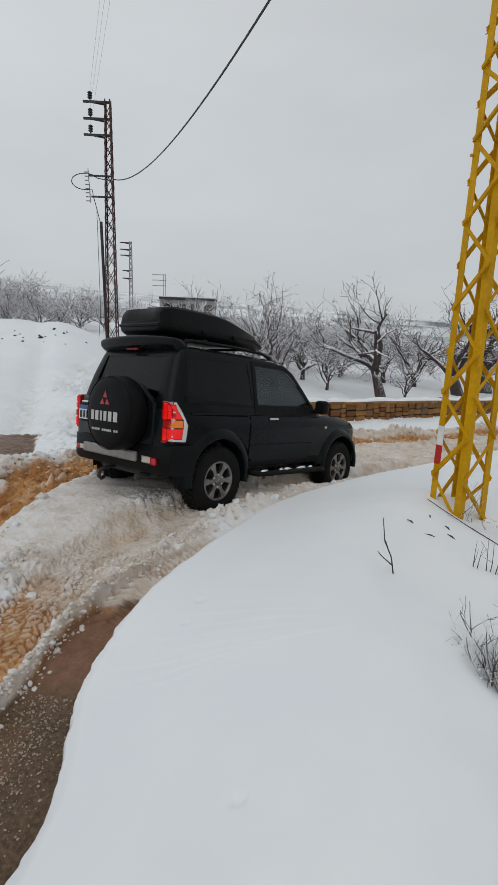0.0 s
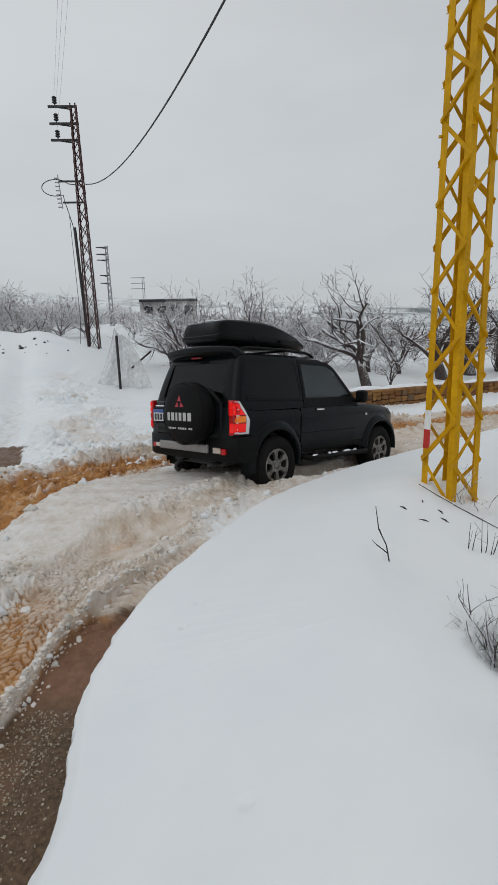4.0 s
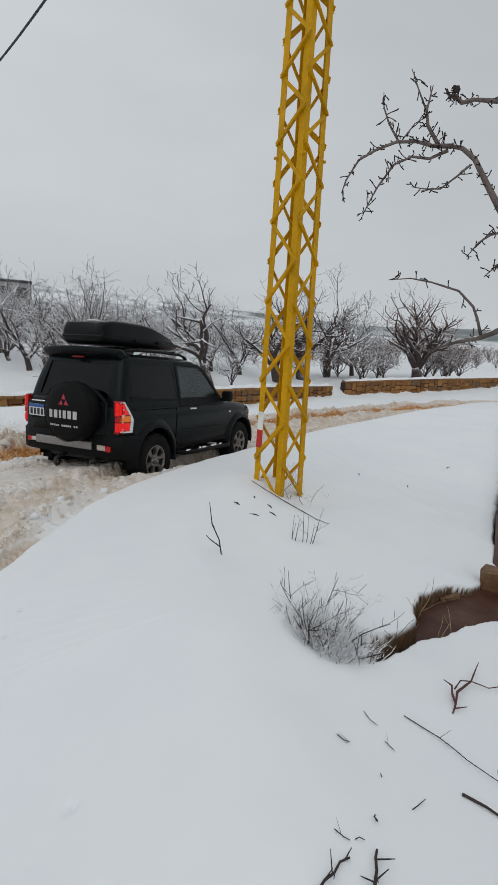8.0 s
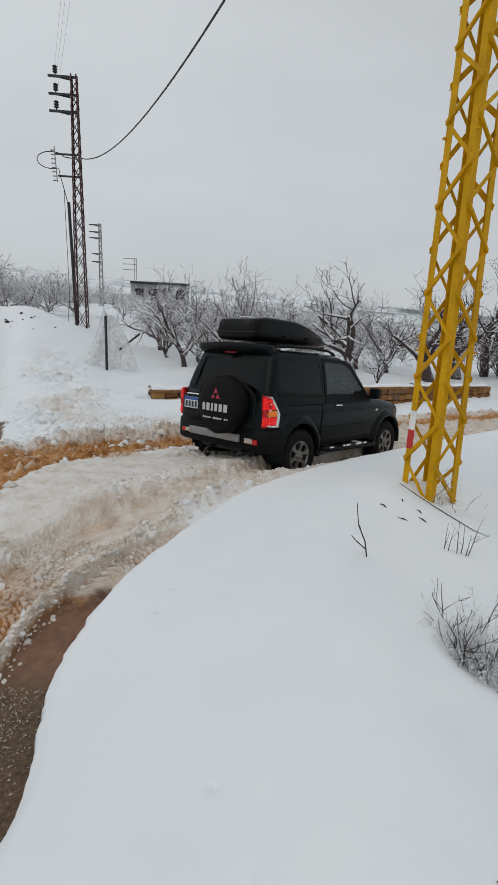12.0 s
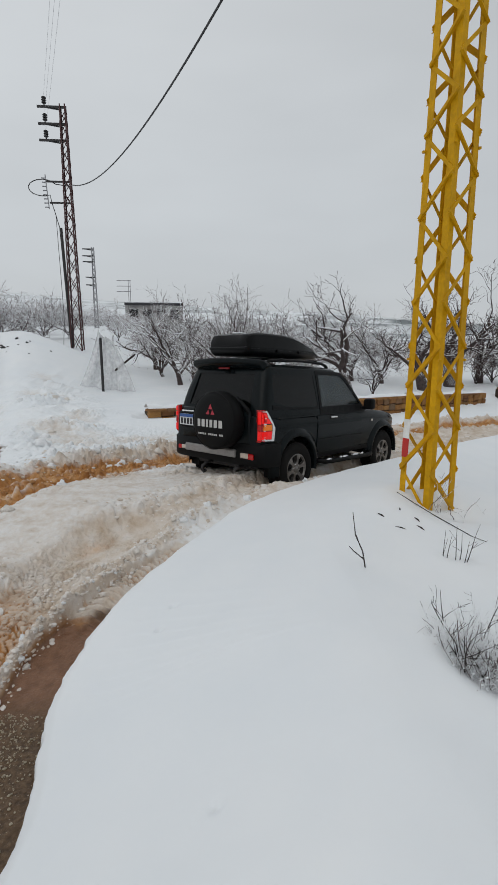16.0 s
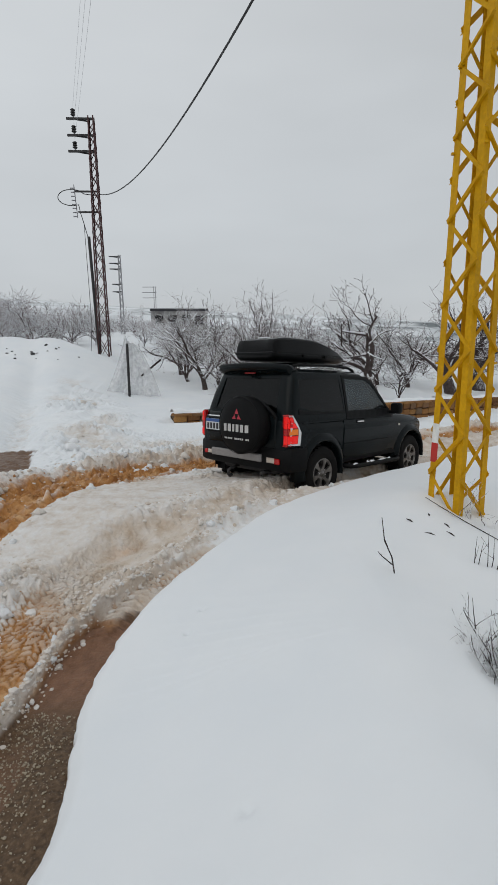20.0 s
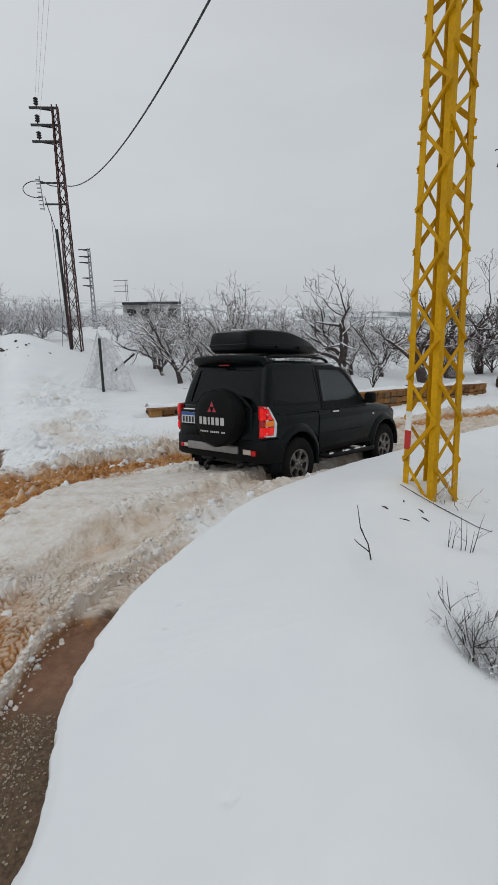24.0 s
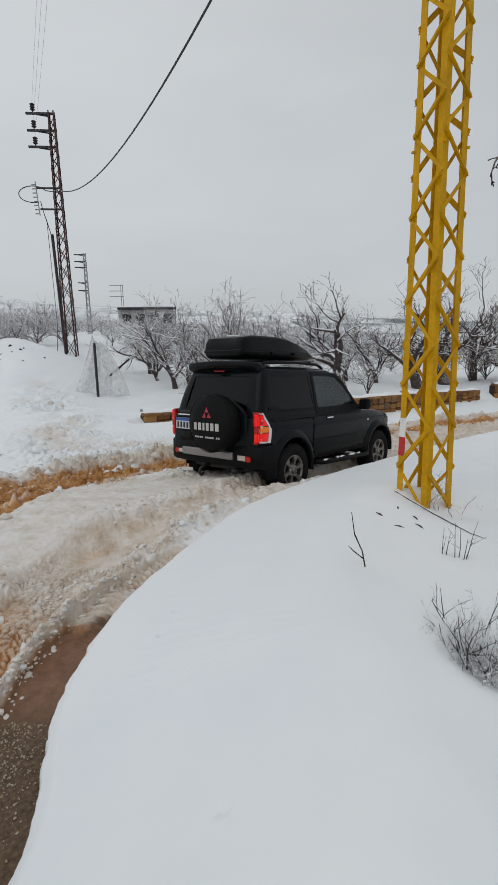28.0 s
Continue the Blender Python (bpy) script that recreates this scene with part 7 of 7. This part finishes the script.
    ring = ring + [(x, -y) for x, y in ring[-2:0:-1]]
    part("front_bumper", smooth_by_angle(mesh_of("front_bumper", loft([[(x - (.04 if z in (.38, .74) else 0), y * (.98 if z in (.38, .74) else 1), z) for x, y in ring] for z in (.38, .44, .66, .74)]), M_BLACK), 40), None, root)
    for s in (-1, 1):
        bm = bmesh.new()
        add_box(bm, (2.98, s * .60 - .13, .80), (3.18, s * .60 + .08, .95), None, .04, 2)
        part("headlamp", bm, M_CLEAR, root)
    bm = bmesh.new()
    add_box(bm, (3.17, -.48, .80), (3.275, .48, .95), None, .02, 2)
    part("grille", bm, M_TRIM, root)
    # underside
    bm = bmesh.new()
    add_box(bm, (-.62, -.52, .36), (3.05, .52, .52), None, .03, 1)
    part("chassis", bm, M_DARK, root)
    for x in (0, 2.545):
        bm = bmesh.new()
        add_tube(bm, [(x, -.72, .375), (x, 0, .375), (x, .72, .375)], [.05, .06, .05], 8)
        part("axle", bm, M_DARK, root)
    bm = bmesh.new()
    add_tube(bm, [(-.66, .15, .42), (-.80, .15, .40), (-.86, .15, .37), (-.87, .15, .31), (-.84, .15, .28), (-.80, .15, .30)], .022, 8)
    part("tow_hook", bm, M_DARK, root, "", True)
    bm = bmesh.new()
    add_tube(bm, [(-.3, -.42, .40), (-.72, -.42, .40), (-.80, -.42, .385)], .03, 10)
    part("exhaust_pipe", bm, M_DARK, root, "", True)
    # wheels
    w = build_wheel(root)
    wheels = [w]
    w.matrix_basis = pose(0, -.745, .348)
    for x, y, turn in ((2.545, -.745, 0), (0, .745, 180), (2.545, .745, 180)):
        c = copy_thing(w, pose(x, y, .348, 0, 0, turn))
        c.parent = root
        wheels.append(c)
    return root, wheels


CAR, WHEELS = off_road_car()


def roof_box():
    """Built in the car's space and carried on its crossbars."""
    root = thing("roof_box", "black tapered plastic roof box strapped on the car roof", "roof box")
    st = [(-.53, .33, .05, .16), (-.515, .365, .02, .235), (-.47, .385, .0, .295), (-.36, .393, .0, .322), (-.1, .396, .0, .335), (.30, .396, .0, .335), (.52, .39, .0, .318), (.75, .378, .0, .270), (1.08, .33, .0, .185), (1.28, .26, .015, .125), (1.35, .20, .03, .09)]

    def half(lo, hi, grow=0.0):
        rows = []
        for x, w, zb, zt in st:
            split = .115 if zt > .16 else zt * .62
            if lo == 0:
                a, b = zb, split
            else:
                a, b = split + .004, zt
            w2 = w + grow
            if lo == 0:
                pts = [(-w2 * .80, a), (-w2 * .95, a + (b - a) * .25), (-w2, a + (b - a) * .7), (-w2, b), (0, b)]
            else:
                pts = [(-w2, a), (-w2 * .975, a + (b - a) * .35), (-w2 * .93, a + (b - a) * .86), (-w2 * .87, b - .006), (-w2 * .60, b), (-w2 * .55, b - .008), (0, b - .004)]
            pts = pts + [(-y, z) for y, z in pts[-2::-1]]
            rows.append([(x, y + .02, 1.915 + z) for y, z in pts])
        return rows
    part("base_shell", smooth_by_angle(mesh_of("base_shell", loft(half(0, 0)), M_BOX), 45), None, root)
    part("lid", smooth_by_angle(mesh_of("lid", loft(half(1, 1)), M_BOX), 28), None, root, "black lid with a raised rib")
    bm = bmesh.new()
    rows = []
    for x, w, zb, zt in st:
        z = 1.915 + (.115 if zt > .16 else zt * .62)
        rows.append([(x + (.012 if x > 1 else -.012 if x < -.45 else 0), s * (w + .012) + .02, z + q) for s, q in ((-1, -.012), (-1, .012), (1, .012), (1, -.012))])
    part("seam_flange", loft(rows), M_BOX, root)
    # white snow flecks that paint the pale highlight along the lid's top
    bm = bmesh.new()
    rs = random.Random(4)
    for k in range(26):
        xx, yy, r = rs.uniform(-.38, .28), rs.gauss(.02, .10), rs.uniform(.015, .045)
        add_tube(bm, [(xx - r * 1.6, yy, 2.243), (xx, yy + r * .3, 2.248), (xx + r * 1.6, yy, 2.243)], [r * .3, r * .45, r * .25], 6)
    tagged(part("lid_highlight_snow", bm, M_SNOW, root, "thin snow on the lid, put there as its pale top highlight", True), kind="stuff")
    for x in (0.1, .62):
        bm = bmesh.new()
        add_box(bm, (x - .03, -.40, 1.985), (x + .03, -.372, 2.03), None, .008, 1)
        part("latch", bm, M_TRIM, root)
    return root


ROOF_BOX = roof_box()
CAR_ROWS = [
    (0.0, pose(-0.947, 6.006, 0.218, -2.88, 6.45, 48.45)),
    (0.5, pose(-0.950, 6.016, 0.221, -2.74, 6.44, 48.42)),
    (1.0, pose(-0.947, 6.031, 0.215, -2.72, 6.44, 48.37)),
    (1.5, pose(-0.947, 6.035, 0.219, -2.42, 6.41, 48.39)),
    (2.0, pose(-0.914, 6.089, 0.221, -2.62, 6.64, 47.96)),
    (2.5, pose(-0.792, 6.234, 0.219, -3.75, 6.35, 46.28)),
    (4.5, pose(0.161, 7.281, 0.048, -3.02, 5.04, 43.11)),
    (5.0, pose(0.297, 7.460, 0.021, -2.15, 4.36, 42.93)),
    (5.5, pose(0.430, 7.524, 0.001, -1.96, 3.99, 43.85)),
    (6.0, pose(0.533, 7.569, -0.006, -2.08, 3.86, 44.47)),
    (6.5, pose(0.547, 7.579, -0.020, -2.11, 3.55, 44.43)),
    (7.0, pose(0.541, 7.582, -0.019, -2.10, 3.62, 44.32)),
    (7.5, pose(0.540, 7.583, -0.015, -1.91, 3.73, 44.36)),
    (8.0, pose(0.527, 7.558, -0.007, -1.77, 3.81, 44.55)),
    (8.5, pose(0.527, 7.558, -0.006, -1.77, 3.82, 44.56)),
    (14.5, pose(0.527, 7.555, 0.001, -1.81, 3.79, 44.55)),
    (28.0, pose(0.527, 7.556, 0.000, -1.76, 3.79, 44.52)),
]


def wheel_rows(x, y, turn):
    """Roll by the way driven, then hold."""
    rows, roll, last = [], 0.0, None
    for t, m in CAR_ROWS:
        if last is not None:
            a, b = last[1].translation, m.translation
            steps = 4 if t - last[0] > 1 and t < 6 else 1
            d = math.degrees((b - a).length / .378)
            for k in range(1, steps + 1):
                rows.append((last[0] + (t - last[0]) * k / steps, roll + d * k / steps))
            roll += d
        else:
            rows.append((t, 0.0))
        last = (t, m)
    sgn = 1 if turn == 0 else -1
    return [(t, pose(x, y, .348, 0, 0, turn) @ pose(0, 0, 0, 0, sgn * r, 0)) for t, r in rows]


def motions():
    walk(CAR, CAR_ROWS)
    walk(ROOF_BOX, CAR_ROWS)
    for w, (x, y, turn) in zip(WHEELS, ((0, -.745, 0), (2.545, -.745, 0), (0, .745, 180), (2.545, .745, 180))):
        walk(w, wheel_rows(x, y, turn))


motions()
